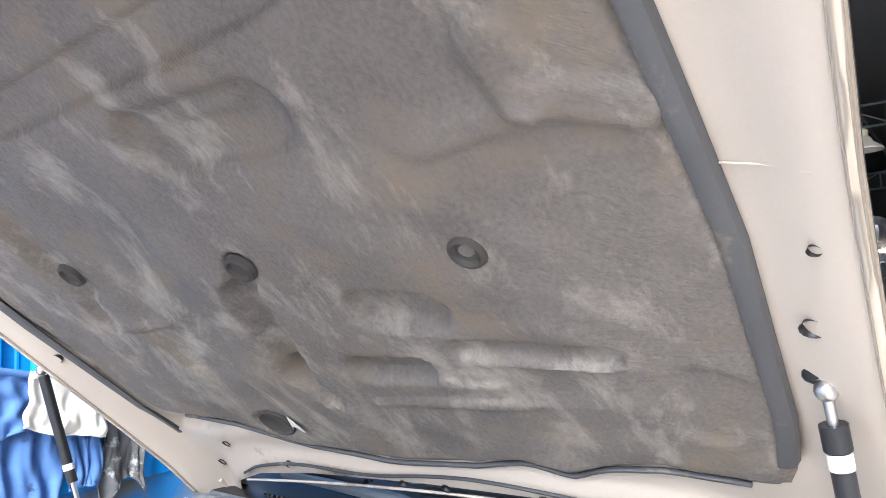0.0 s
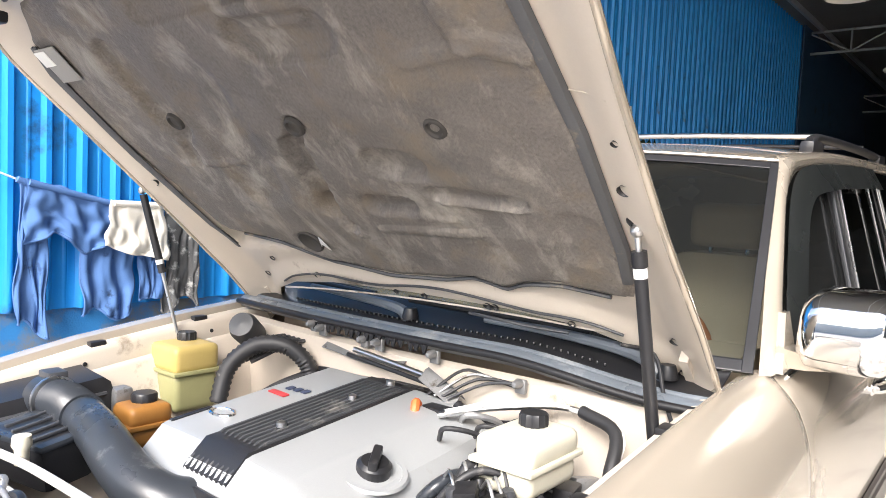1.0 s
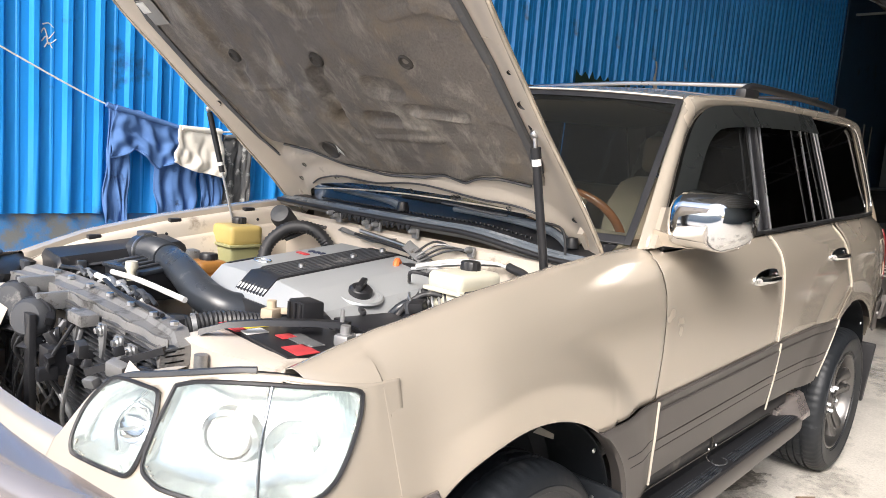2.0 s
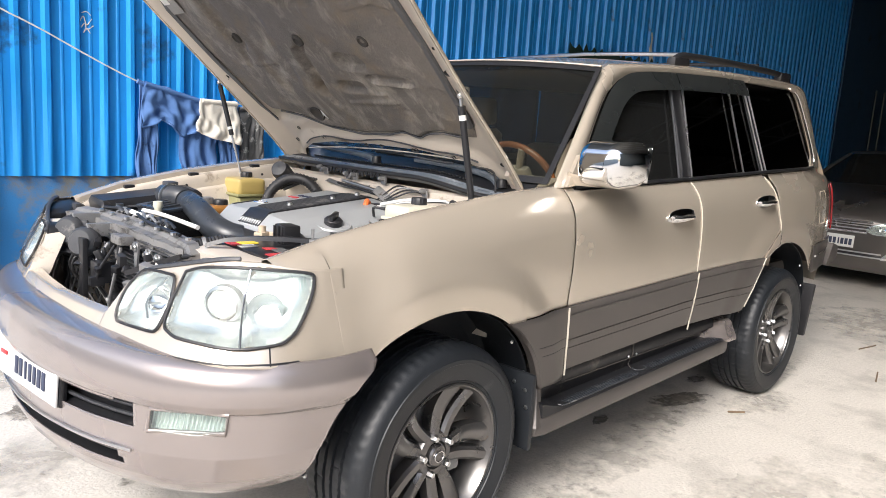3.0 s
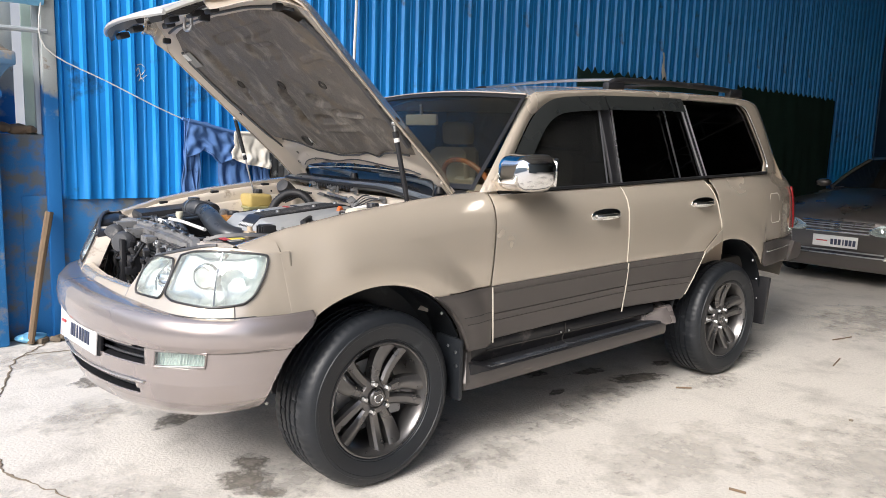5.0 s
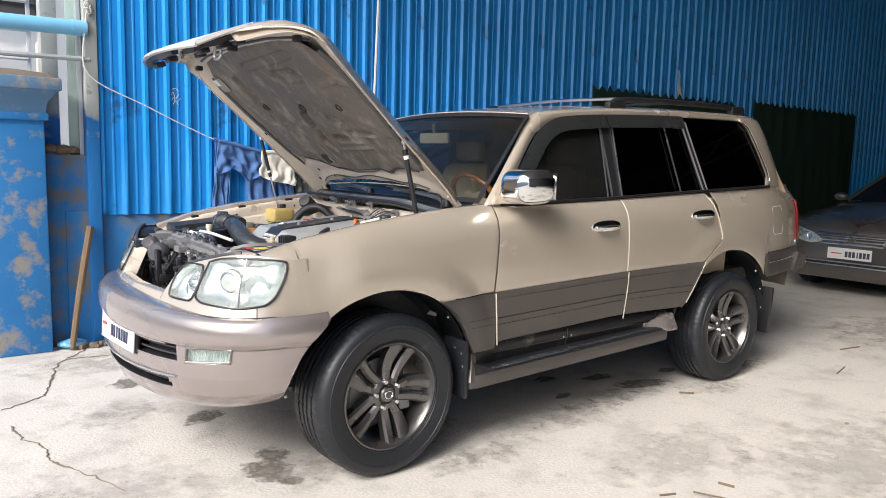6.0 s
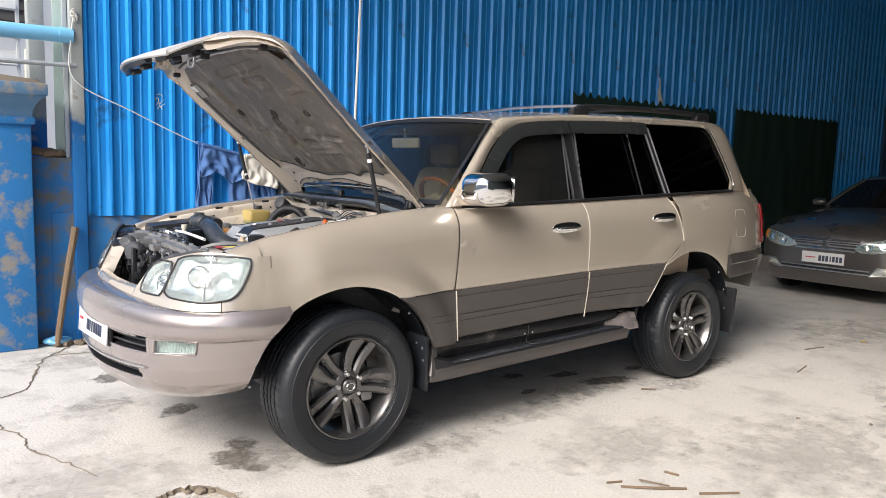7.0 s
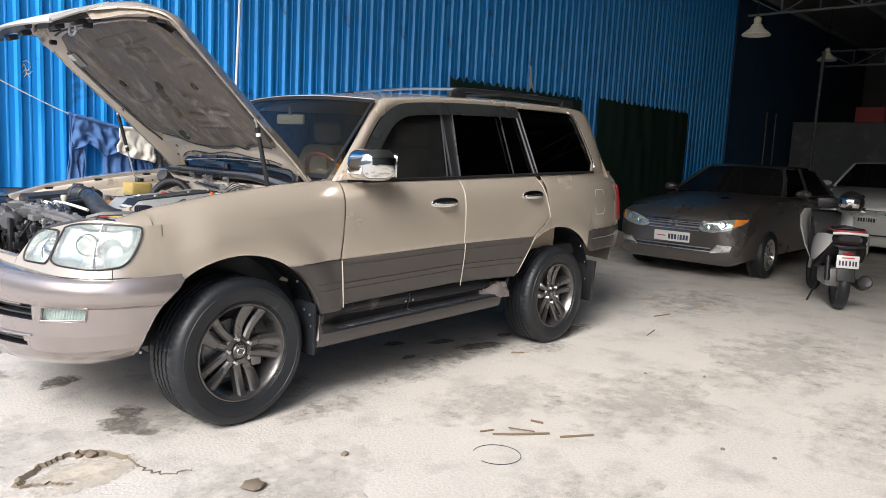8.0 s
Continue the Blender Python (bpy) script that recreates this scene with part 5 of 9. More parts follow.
MAIN = [(0.60, 1.112), (0.65, 1.128), (0.72, 1.138), (0.84, 1.142), (0.98, 1.137), (1.105, 1.128), (1.118, 1.11), (1.098, 1.055), (1.04, 0.979), (0.99, 0.945), (0.94, 0.930), (0.824, 0.921), (0.68, 0.93), (0.63, 0.938), (0.598, 0.957), (0.592, 1.02), (0.595, 1.07)]
SMALL = [(0.545, 1.093), (0.565, 1.085), (0.584, 1.03), (0.582, 0.96), (0.572, 0.934), (0.545, 0.927), (0.44, 0.924), (0.415, 0.930), (0.403, 0.96), (0.405, 1.02), (0.428, 1.072), (0.45, 1.09)]
for sgn in (1, -1):
    bm = bmesh.new()
    svals, V = np.linspace(0.355, panel_s(0.395, sgn), 90), {}
    NZ = 44
    zz = lambda s, j: lerp(0.875 - 0.015 * min(1, max(0, (s - 0.6) / 0.5)), LTOP(s), j / NZ)
    for i, s in enumerate(svals):
        for j in range(NZ + 1):
            V[i, j] = bm.verts.new(lamp_at(sgn * s, zz(s, j), -0.004))
    for i in range(len(svals) - 1):
        for j in range(NZ):
            sm = (svals[i] + svals[i + 1]) / 2
            c = (sm, zz(sm, j + 0.5))
            if not inside(c, MAIN) and not inside(c, SMALL):
                bm.faces.new([V[i, j], V[i + 1, j], V[i + 1, j + 1], V[i, j + 1]][::sgn])
    bmesh.ops.delete(bm, geom=[v for v in bm.verts if not v.link_faces], context="VERTS")
    panel = part("lamp_panel", bm, M_PAINT, suv, "champagne lamp surround", thick=0.005)
    bm = bmesh.new()
    edge = [(0.353, 0.878), (0.353, 0.925)] + [(q, LTOP(q) - 0.004) for q in (0.37, 0.39, 0.41, 0.43, 0.46, 0.50)]
    grid(bm, [[lamp_at(sgn * q, z, o) for o in (-0.004, -0.04, -0.12 if sgn > 0 else -0.085)] for q, z in edge])
    part("panel_flange", bm, M_BAY, panel, "cream returned edge", thick=0.003)
    if sgn > 0:
        bm = bmesh.new()
        grid(bm, [[lamp_at(sgn * s, lerp(0.875, 1.075 - 0.25 * (s - 0.355), b), -0.128 + 0.012 * b) for s in np.linspace(0.355, 0.72, 9)] for b in np.linspace(0, 1, 6)])
        part("panel_liner", bm, M_BAY, panel, "cream inner panel behind the lamps", thick=0.003)
    for nm, poly in (("headlamp", MAIN), ("inner_lamp", SMALL)):
        cs, cz = sum(p[0] for p in poly) / len(poly), sum(p[1] for p in poly) / len(poly)
        rings = 7
        def rim_at(k, f, out):
            s, z = poly[k]
            return lamp_at(sgn * lerp(cs, s, f), lerp(cz, z, f), out)
        bm = bmesh.new()
        loops = [[rim_at(k, f, 0.004 + 0.016 * (1 - f * f)) for k in range(len(poly))] for f in (1.0, 0.8, 0.6, 0.4, 0.2, 0.06, 0.01)]
        vs = grid(bm, loops, close=True)
        bm.faces.new(vs[-1])
        lamp = part(nm, bm, M_LAMPGLASS, suv, "clear glass lamp lens", thick=0.003)
        bm = bmesh.new()
        loops = [[rim_at(k, f, o) for k in range(len(poly))] for f, o in ((1.0, 0.0), (0.99, -0.03), (0.9, -0.055), (0.7, -0.072), (0.45, -0.08), (0.2, -0.084), (0.04, -0.085))]
        vs = grid(bm, loops, close=True)
        bm.faces.new(vs[-1])
        part("reflector", bm, M_REFLECTOR, lamp, "bright reflector bowl", thick=0.003)
        bm = bmesh.new()
        loops = [[rim_at(k, f, o) for k in range(len(poly))] for f, o in ((1.03, -0.012), (1.0, -0.07), (0.85, -0.105), (0.4, -0.115), (0.05, -0.117))]
        vs = grid(bm, loops, close=True)
        bm.faces.new(vs[-1])
        part("lamp_back", bm, M_BLACK, lamp, "lamp housing in the bay", thick=0.004)
        line = [rim_at(k, 1.0, 0.004) for k in range(len(poly))]
        bm = bmesh.new()
        tube(bm, spline(line + line[:1], 3), 0.0052, 6, 0, caps=False)
        part("lamp_seal", bm, M_BLACK, lamp, "black rubber lamp seal")
        if nm == "headlamp":
            M0 = lambda s, z, o: Matrix.Translation(lamp_at(sgn * s, z, o)) @ Vector((lamp_at(sgn * s, z, 0.1) - lamp_at(sgn * s, z, 0))).to_track_quat("Z", "Y").to_matrix().to_4x4()
            lathe_part("projector_lens", [(0.046, 0.0), (0.046, 0.018), (0.040, 0.030), (0.022, 0.040), (0.0, 0.043)], M_SILVER, lamp, M0(0.755, 1.025, -0.06))
            lathe_part("projector_ring", [(0.062, -0.01), (0.060, 0.015), (0.050, 0.022), (0.047, 0.012)], M_SATIN, lamp, M0(0.755, 1.025, -0.06))
            tube_part("lens_divider", [lamp_at(sgn * 0.845, 0.925, 0.008), lamp_at(sgn * 0.85, 1.03, 0.018), lamp_at(sgn * 0.875, 1.138, 0.01)], 0.004, M_SATIN, lamp, 6, 4)
            for k in range(9):
                s = 0.99 + 0.013 * k
                z0 = table([0.98, 1.04, 1.10], [1.03, 1.05, 1.08], s)
                tube_part("side_flute", [lamp_at(sgn * s, 1.122, -0.006), lamp_at(sgn * (s - 0.005), z0, -0.006)], 0.0035, M_FLUTED, lamp, 6, 1)
            lathe_part("side_bowl", [(0.0, -0.03), (0.035, -0.02), (0.052, 0.0), (0.054, 0.004)], M_REFLECTOR, lamp, M0(0.925, 1.015, -0.05))
        else:
            tube_part("bulb_rod", [lamp_at(sgn * 0.50, 1.07, -0.03), lamp_at(sgn * 0.47, 1.0, -0.02), lamp_at(sgn * 0.49, 0.945, -0.03)], 0.004, M_SATIN, lamp, 6, 4)
            lathe_part("small_bowl", [(0.0, -0.03), (0.03, -0.02), (0.05, 0.0), (0.052, 0.005)], M_CHROME, lamp, Matrix.Translation(lamp_at(sgn * 0.495, 1.0, -0.05)) @ Vector((1, 0.3 * sgn, 0.5)).to_track_quat("Z", "Y").to_matrix().to_4x4())
    tube_part("panel_seam", [lamp_at(sgn * 0.925, z, -0.001) for z in (0.872, 0.90, 0.922)], 0.0022, M_BLACK, suv, 5, 1)
    # dark rubber along the top of the lamps
    tube_part("top_seal", [lamp_at(sgn * s, LTOP(s) + 0.004, -0.004) for s in (0.42, 0.46, 0.52, 0.575, 0.60, 0.66, 0.74, 0.84)], 0.009, M_DUSTY, suv, 6, 4, "grey rubber seal over the lamps")
# painted sill under the grille opening
bm = bmesh.new()
rows = [[lamp_at(s, z, o) for z, o in ((0.88, -0.004), (0.922, -0.004), (0.928, -0.012), (0.930, -0.045), (0.915, -0.05))] for s in np.linspace(-0.358, 0.358, 21)]
grid(bm, rows)
part("grille_sill", bm, M_PAINT, suv, "cream sill below the grille opening", thick=0.004)

# ------------------------------------------------ the open bonnet
SHAPE = None
HU = [-0.08, 0.0, 1.18, 1.27, 1.352, 1.44]
HX = [-0.640, -0.58, 0.30, 0.376, 0.456, 0.545]
HZ = [1.244, 1.297, 2.082, 2.113, 2.121, 2.112]
HOOD_L, HOOD_TILT = 1.44, 0.015


def hood_at(u, w, d=0.0):
    """u along the bonnet from the hinge, w across, d out of the outer side."""
    a = radians(table([0, 1.10, 1.22, 1.32, 1.44], [41.8, 41.8, 30, 13, 0], u))
    return Vector((table(HU, HX, u), w, table(HU, HZ, u) + HOOD_TILT * w)) + Vector((-math.sin(a), 0, math.cos(a))) * d


HOOD_W = lambda u: table([0, 0.25, 0.5, 0.8, 1.0, 1.13, 1.22, 1.29, 1.36, 1.44], [0.795, 0.795, 0.798, 0.812, 0.828, 0.832, 0.795, 0.70, 0.57, 0.45], u)
REAR = lambda w: table([-0.80, -0.70, -0.62, -0.50, -0.30, 0, 0.30, 0.50, 0.62, 0.70, 0.80], [-0.06, 0.0, 0.105, 0.155, 0.180, 0.182, 0.165, 0.130, 0.070, -0.03, -0.06], w)
RIM = lambda u: table([0, 0.2, 1.05, 1.3, 1.44], [0.060, 0.046, 0.046, 0.026, 0.016], u)


def tray(u, w):
    e = HOOD_W(u) - abs(w)
    return -RIM(u) * (1 - smooth(e / 0.12)) - 0.024 * (1 - smooth((u - REAR(w)) / 0.09)) - 0.012 * (1 - smooth((HOOD_L - u) / 0.16))


def well(u, w):
    """Room behind the insulation pad."""
    return tray(u, w) + 0.05 * smooth((0.69 - abs(w)) / 0.05) * smooth((u - 0.29) / 0.05) * smooth((1.16 - u) / 0.05)


def hood_sheet(depth, nu=72, nq=81, wide=0.0):
    rows = []
    for i in range(nu):
        v = i / (nu - 1)
        row = []
        for q in np.linspace(-1, 1, nq):
            q = math.copysign(abs(q) ** 0.8, q)
            w = q * HOOD_W(v * HOOD_L)
            u = lerp(REAR(w), HOOD_L, v)
            w = q * HOOD_W(u)
            row.append(hood_at(u, q * (HOOD_W(u) + wide), depth(u, w)))
        rows.append(row)
    return rows


def skin_depth(u, w):
    e = HOOD_W(u) - abs(w)
    d = lerp(-RIM(u), 0.052, smooth(e / 0.16) ** 0.7) + 0.012 * (1 - (w / HOOD_W(u)) ** 2)
    return d - 0.03 * smooth((u - 1.08) / 0.14) - 0.05 * (1 - smooth((u - REAR(w)) / 0.10)) - 0.028 * (1 - smooth((HOOD_L - u) / 0.16))


hood = new("bonnet")
hood.parent = suv
bm = bmesh.new()
grid(bm, hood_sheet(well))
part("inner_frame", bm, M_BAY, hood, "cream painted inner frame", thick=0.003)
bm = bmesh.new()
grid(bm, hood_sheet(skin_depth, 72, 61, 0.006))
part("outer_skin", bm, M_PAINT, hood, "champagne outer skin", thick=0.003)
for sgn in (1, -1):
    tube_part("edge_flange", [hood_at(u, sgn * (HOOD_W(u) - 0.002), -RIM(u) - 0.002) for u in np.linspace(0.0, 1.36, 22)], 0.006, M_PAINT, hood, 6, 2)
    # crease across the side flange
    tube_part("flange_step", [hood_at(0.79, sgn * (HOOD_W(0.79) - a), tray(0.79, HOOD_W(0.79) - a) - 0.001) for a in (0.03, 0.07, 0.12)], 0.0014, M_BAY, hood, 6, 2)

# insulation pad with its pressed shapes: (u0, w0, u1, w1, width, depth)
PRESSED = [(0.765, 0.02, 0.695, -0.04, 0.022, 0.016), (0.695, -0.04, 0.50, -0.085, 0.034, 0.034), (0.50, -0.085, 0.43, -0.055, 0.022, 0.026), (0.645, 0.185, 0.635, 0.275, 0.036, 0.030),
           (0.515, 0.09, 0.51, 0.19, 0.028, 0.028), (0.49, 0.21, 0.475, 0.235, 0.014, -0.014), (0.555, 0.295, 0.53, 0.495, 0.018, 0.016), (0.53, 0.31, 0.512, 0.50, 0.010, -0.012), (0.428, 0.06, 0.426, 0.345, 0.011, -0.012),
           (0.475, 0.275, 0.472, 0.305, 0.010, -0.012), (0.345, -0.29, 0.355, -0.26, 0.034, 0.012), (0.43, -0.07, 0.41, -0.03, 0.020, -0.014), (1.0, -0.446, 0.79, -0.434, 0.05, 0.026), (0.79, -0.434, 0.665, -0.47, 0.02, 0.014),
           (0.66, -0.536, 0.65, -0.298, 0.010, -0.009), (0.97, 0.554, 0.91, 0.567, 0.028, -0.020), (0.91, 0.567, 0.873, 0.66, 0.022, -0.020), (0.885, 0.42, 0.895, 0.56, 0.016, -0.012), (1.03, 0.10, 1.02, 0.22, 0.035, -0.018),
           (0.98, 0.06, 0.97, 0.24, 0.05, 0.020), (0.45, 0.605, 0.40, 0.59, 0.05, 0.006), (0.85, 0.25, 0.66, 0.46, 0.09, -0.010), (0.9, -0.22, 0.6, -0.28, 0.09, 0.010), (1.05, -0.65, 0.70, -0.66, 0.04, 0.004), (1.09, -0.2, 1.10, 0.35, 0.03, 0.014)]
HOLES = ((0.737, 0.408), (0.763, 0.022), (0.806, -0.401))


def press(u, w):
    d = 0.0
    for u0, w0, u1, w1, r, k in PRESSED:
        a, b = np.array((u1 - u0, w1 - w0)), np.array((u - u0, w - w0))
        t = min(1, max(0, float(a @ b) / float(a @ a)))
        q = math.hypot(*(b - a * t)) / r
        if q < 1.3:
            d += (0.95 if k > 0 else 0.45) * k * smooth((1.3 - q) / 0.55)
    return d


PAD_LOW = lambda w: table([-0.80, -0.62, -0.535, -0.42, -0.30, -0.247, -0.047, 0.15, 0.25, 0.327, 0.40, 0.49, 0.606, 0.72], [0.37, 0.37, 0.36, 0.335, 0.285, 0.266, 0.240, 0.242, 0.258, 0.230, 0.256, 0.262, 0.240, 0.24], w)
PAD_W = lambda u, s: table([0.2, 0.28, 0.40, 0.7, 1.0, 1.12, 1.22], [0.635, 0.665, 0.685, 0.702, 0.692, 0.655, 0.56] if s > 0 else [0.60, 0.66, 0.70, 0.735, 0.755, 0.735, 0.64], u)
PAD_TOP = lambda w: table([-0.75, -0.5, 0.0, 0.34, 0.585, 0.72], [1.17, 1.21, 1.22, 1.19, 1.13, 1.08], w)
bm = bmesh.new()
rows = []
NP = 160
for i in range(NP + 1):
    row = []
    for j in range(NP + 1):
        v, q = i / NP, 2 * j / NP - 1
        w = q * PAD_W(lerp(0.24, 1.22, v), q)
        u = lerp(PAD_LOW(w), PAD_TOP(w), v)
        edge = min(v, 1 - v, j / NP, 1 - j / NP)
        d = tray(u, w) - 0.014 + press(u, w) + 0.004 * noise.noise(Vector((u * 6, w * 6, 3))) + 0.0025 * noise.noise(Vector((u * 18, w * 18, 7))) + 0.012 * (1 - smooth(edge / 0.018))
        row.append(hood_at(u, w, d))
    rows.append(row)
grid(bm, rows)
pad = part("insulation_pad", bm, M_FELT, hood, "grimy dark felt insulation pad", sharp=70)
for s in (1, -1):
    lip = bmesh.new()
    grid(lip, [[hood_at(u, s * (PAD_W(u, s) + a), tray(u, PAD_W(u, s) + a) - b) for a, b in ((-0.020, 0.016), (-0.010, 0.017), (0.0, 0.014), (0.004, 0.003))] for u in np.linspace(0.30, 1.08, 40)])
    part("pad_border", lip, M_PADEDGE, pad, "grey bound edge of the pad", thick=0.003)
tube_part("pad_seam", [hood_at(PAD_LOW(w) - 0.004, w, tray(PAD_LOW(w), w) - 0.008) for w in np.linspace(-0.57, 0.60, 40)], 0.005, M_PADEDGE, pad, 6, 2, "pale folded rear edge of the pad")
for u0, w0 in HOLES:
    bm = bmesh.new()
    lathe(bm, [(0.0, -0.002), (0.015, 0.0), (0.019, 0.006), (0.024, 0.004), (0.027, -0.004)], 18, Matrix.Translation(hood_at(u0, w0, tray(u0, w0) - 0.019)) @ pose(0, 0, 0, 0, 138, 0))
    part("pad_hole", bm, M_CABIN, pad, "dark punched hole")
bm = bmesh.new()
lathe(bm, [(0.0, -0.002), (0.030, 0.0), (0.036, 0.005), (0.041, 0.004), (0.045, -0.004)], 22, Matrix.Translation(hood_at(0.350, -0.275, tray(0.35, -0.275) - 0.011)) @ pose(0, 0, 0, 0, 138, 0))
part("pad_hole", bm, M_CABIN, pad, "dark punched hole")
bm = bmesh.new()
grid(bm, [[hood_at(0.335 + 0.035 * a + 0.012 * math.sin(5 * b), -0.235 + 0.03 * b + 0.015 * a, tray(0.345, -0.22) - 0.016 - 0.01 * a * b) for a in np.linspace(0, 1, 5)] for b in np.linspace(0, 1, 5)])
part("torn_patch", bm, M_PAPER, pad, "pale torn flap", thick=0.002)
box_part("sticker", hood_at(1.02, -0.685, tray(1.02, -0.685) - 0.022), (0.105, 0.085, 0.003), surface("sticker_grey", (0.30, 0.29, 0.27), 0.6), pad, 0.001, "grey printed sticker", pose(0, 0, 0, 4, -41, 4))
box_part("sticker_label", hood_at(1.045, -0.71, tray(1.045, -0.71) - 0.027), (0.045, 0.045, 0.003), M_PAPER, pad, 0.001, "small white label", pose(0, 0, 0, 4, -41, 4))
for u0, w0, s in ((0.238, -0.556, 0.009), (0.20, -0.36, 0.012), (0.178, -0.052, 0.008), (0.176, 0.049, 0.009), (0.165, 0.25, 0.011), (0.165, 0.272, 0.010), (0.138, 0.475, 0.009), (0.10, 0.705, 0.010), (0.0, 0.705, 0.010), (0.583, 0.742, 0.012), (0.70, 0.765, 0.006), (0.15, -0.66, 0.010), (0.60, -0.75, 0.011)):
    bm = bmesh.new()
    lathe(bm, [(0.0, 0.010), (s * 0.8, 0.009), (s, 0.0), (s * 1.15, -0.002)], 14, Matrix.Translation(hood_at(u0, w0, tray(u0, w0) - 0.003)) @ pose(0, 0, 0, 0, -41.8, 0))
    part("punched_hole", bm, M_BLACK, hood)
# stiffening beads in the rear frame
tube_part("frame_bead", [hood_at(0.150 - 0.10 * w * w, w, tray(0.15 - 0.1 * w * w, w) - 0.001) for w in np.linspace(-0.58, 0.58, 24)], 0.003, M_BAY, hood, 6, 2)
# washer line clipped along the rear edge
tube_part("washer_line", [hood_at(REAR(w) + 0.03 + 0.012 * math.sin(w * 13), w, tray(REAR(w) + 0.03, w) - 0.010) for w in np.linspace(-0.55, 0.60, 18)], 0.0035, M_DUSTY, hood, 6, 4, "thin washer hose")
tube_part("washer_line", [hood_at(0.135, 0.18, -0.035), hood_at(0.15, 0.28, -0.05), hood_at(0.13, 0.36, -0.045), hood_at(0.11, 0.46, -0.035)], 0.004, M_DUSTY, hood, 6, 5, "thin washer hose loop")
tube_part("washer_line", [hood_at(0.12, 0.60, -0.05), (-0.50, 0.66, 1.33), (-0.47, 0.70, 1.25), (-0.40, 0.75, 1.21)], 0.0045, M_RUBBER, hood, 6, 5, "thin black hose")
for sgn in (1, -1):                                # hinge arms
    bm = bmesh.new()
    prism(bm, [(-0.66, 1.245), (-0.57, 1.255), (-0.50, 1.325), (-0.515, 1.35), (-0.585, 1.29), (-0.67, 1.27)], lambda x, z: (x, sgn * 0.735, z), lambda x, z: (x, sgn * 0.715, z))
    part("hinge_arm", bm, M_BAY, hood, "cream hinge arm")

# grille that rides on the bonnet's nose
def nose(t, w, d=0.0):
    """t from the bonnet's lip down the grille's face."""
    x, z = lerp(0.44, 0.80, t) - 0.07 * (w / 0.4) ** 2 * t, lerp(2.128, 2.02, t) - 0.02 * t * t
    return Vector((x, w, z + HOOD_TILT * w)) + Vector((0.30, 0, 0.95)) * d


bm = bmesh.new()
rows = [[nose(t, q * lerp(0.47, 0.43, t), 0.016 - 0.014 * (abs(q) ** 6)) for q in np.linspace(-1, 1, 13)] for t in (0.0, 0.04, 0.08)]
grid(bm, rows)
part("grille_top", bm, M_SILVER, hood, "silver grille top edge", thick=0.006)
for k in range(7):
    t = 0.17 + 0.115 * k
    bm = bmesh.new()
    loft(bm, [[nose(t - 0.016, w, 0.016), nose(t - 0.008, w, 0.020), nose(t + 0.020, w, 0.010), nose(t + 0.016, w, 0.002), nose(t - 0.010, w, 0.006)] for w in np.linspace(-0.395, 0.395, 11)])
    part("grille_slat", bm, M_SILVER, hood, "silver grille slat")
for sgn in (1, -1):
    bm = bmesh.new()
    loft(bm, [[nose(t, sgn * (0.390 + a), b) for a, b in ((0.0, -0.004), (0.024, -0.003), (0.030, 0.006), (0.022, 0.018), (0.0, 0.020))] for t in (0.0, 0.25, 0.5, 0.75, 0.97)])
    part("grille_side", bm, M_SILVER, hood, "silver grille surround")
    for t in (0.30, 0.48, 0.66, 0.84):
        box_part("side_clip", nose(t, sgn * 0.385, -0.008), (0.02, 0.014, 0.014), M_BLACK, hood, 0.003, m=pose(0, 0, 0, 0, 16, 0))
bm = bmesh.new()
loft(bm, [[nose(0.97 + a, w, b) for a, b in ((0.0, -0.004), (0.03, -0.003), (0.045, 0.006), (0.02, 0.018), (0.0, 0.016))] for w in np.linspace(-0.42, 0.42, 11)])
part("grille_lip", bm, M_SILVER, hood, "silver lower grille lip")
for w in (-0.30, -0.15, 0.0, 0.15, 0.30):
    tube_part("grille_rib", [nose(0.10, w, 0.004), nose(0.95, w, 0.002)], 0.004, M_SILVER, hood, 6, 1)
bm = bmesh.new()
loft(bm, [[nose(t, w, b) for t, b in ((0.86, -0.006), (0.97, -0.004), (0.95, -0.030 - 0.006 * math.sin(w * 25)), (0.88, -0.030))] for w in np.linspace(-0.40, 0.20, 15)])
part("grille_backing", bm, M_BLACK, hood, "black grille carrier along the lip")
bm = bmesh.new()
loft(bm, [[nose(t, w, b) for w, b in ((0.27, -0.010), (0.37, -0.006), (0.36, -0.030 - 0.008 * math.sin(t * 14)), (0.28, -0.034))] for t in np.linspace(0.02, 0.92, 15)])
part("grille_backing", bm, M_BLACK, hood, "black grille carrier along the side")
for t in (0.25, 0.55):                             # bright slots pressed in the carrier
    tube_part("carrier_slot", [nose(t + 0.05 * math.cos(a), 0.325 + 0.018 * math.sin(a), -0.036) for a in np.linspace(0, 2 * math.pi, 17)], 0.004, M_SATIN, hood, 6, 1)
for t, w in ((0.05, 0.22), (0.1, -0.3), (0.32, 0.24), (0.62, 0.25), (0.82, 0.05), (0.82, -0.2)):
    box_part("grille_bracket", nose(t, w, -0.045), (0.05, 0.07, 0.03), M_BLACK, hood, 0.01, m=pose(0, 0, 0, 0, 16, 0))
tube_part("latch_striker", [hood_at(1.36, -0.04, -0.03), hood_at(1.35, -0.04, -0.10), hood_at(1.35, 0.04, -0.10), hood_at(1.36, 0.04, -0.03)], 0.008, M_SATIN, hood, 8, 4)
box_part("latch_plate", hood_at(1.36, 0, -0.032), (0.10, 0.24, 0.02), M_BAY, hood, 0.006, m=pose(0, 0, 0, 0, -10, 0))
box_part("latch_hook", hood_at(1.33, 0.14, -0.055), (0.05, 0.03, 0.05), M_BLACK, hood, 0.008)
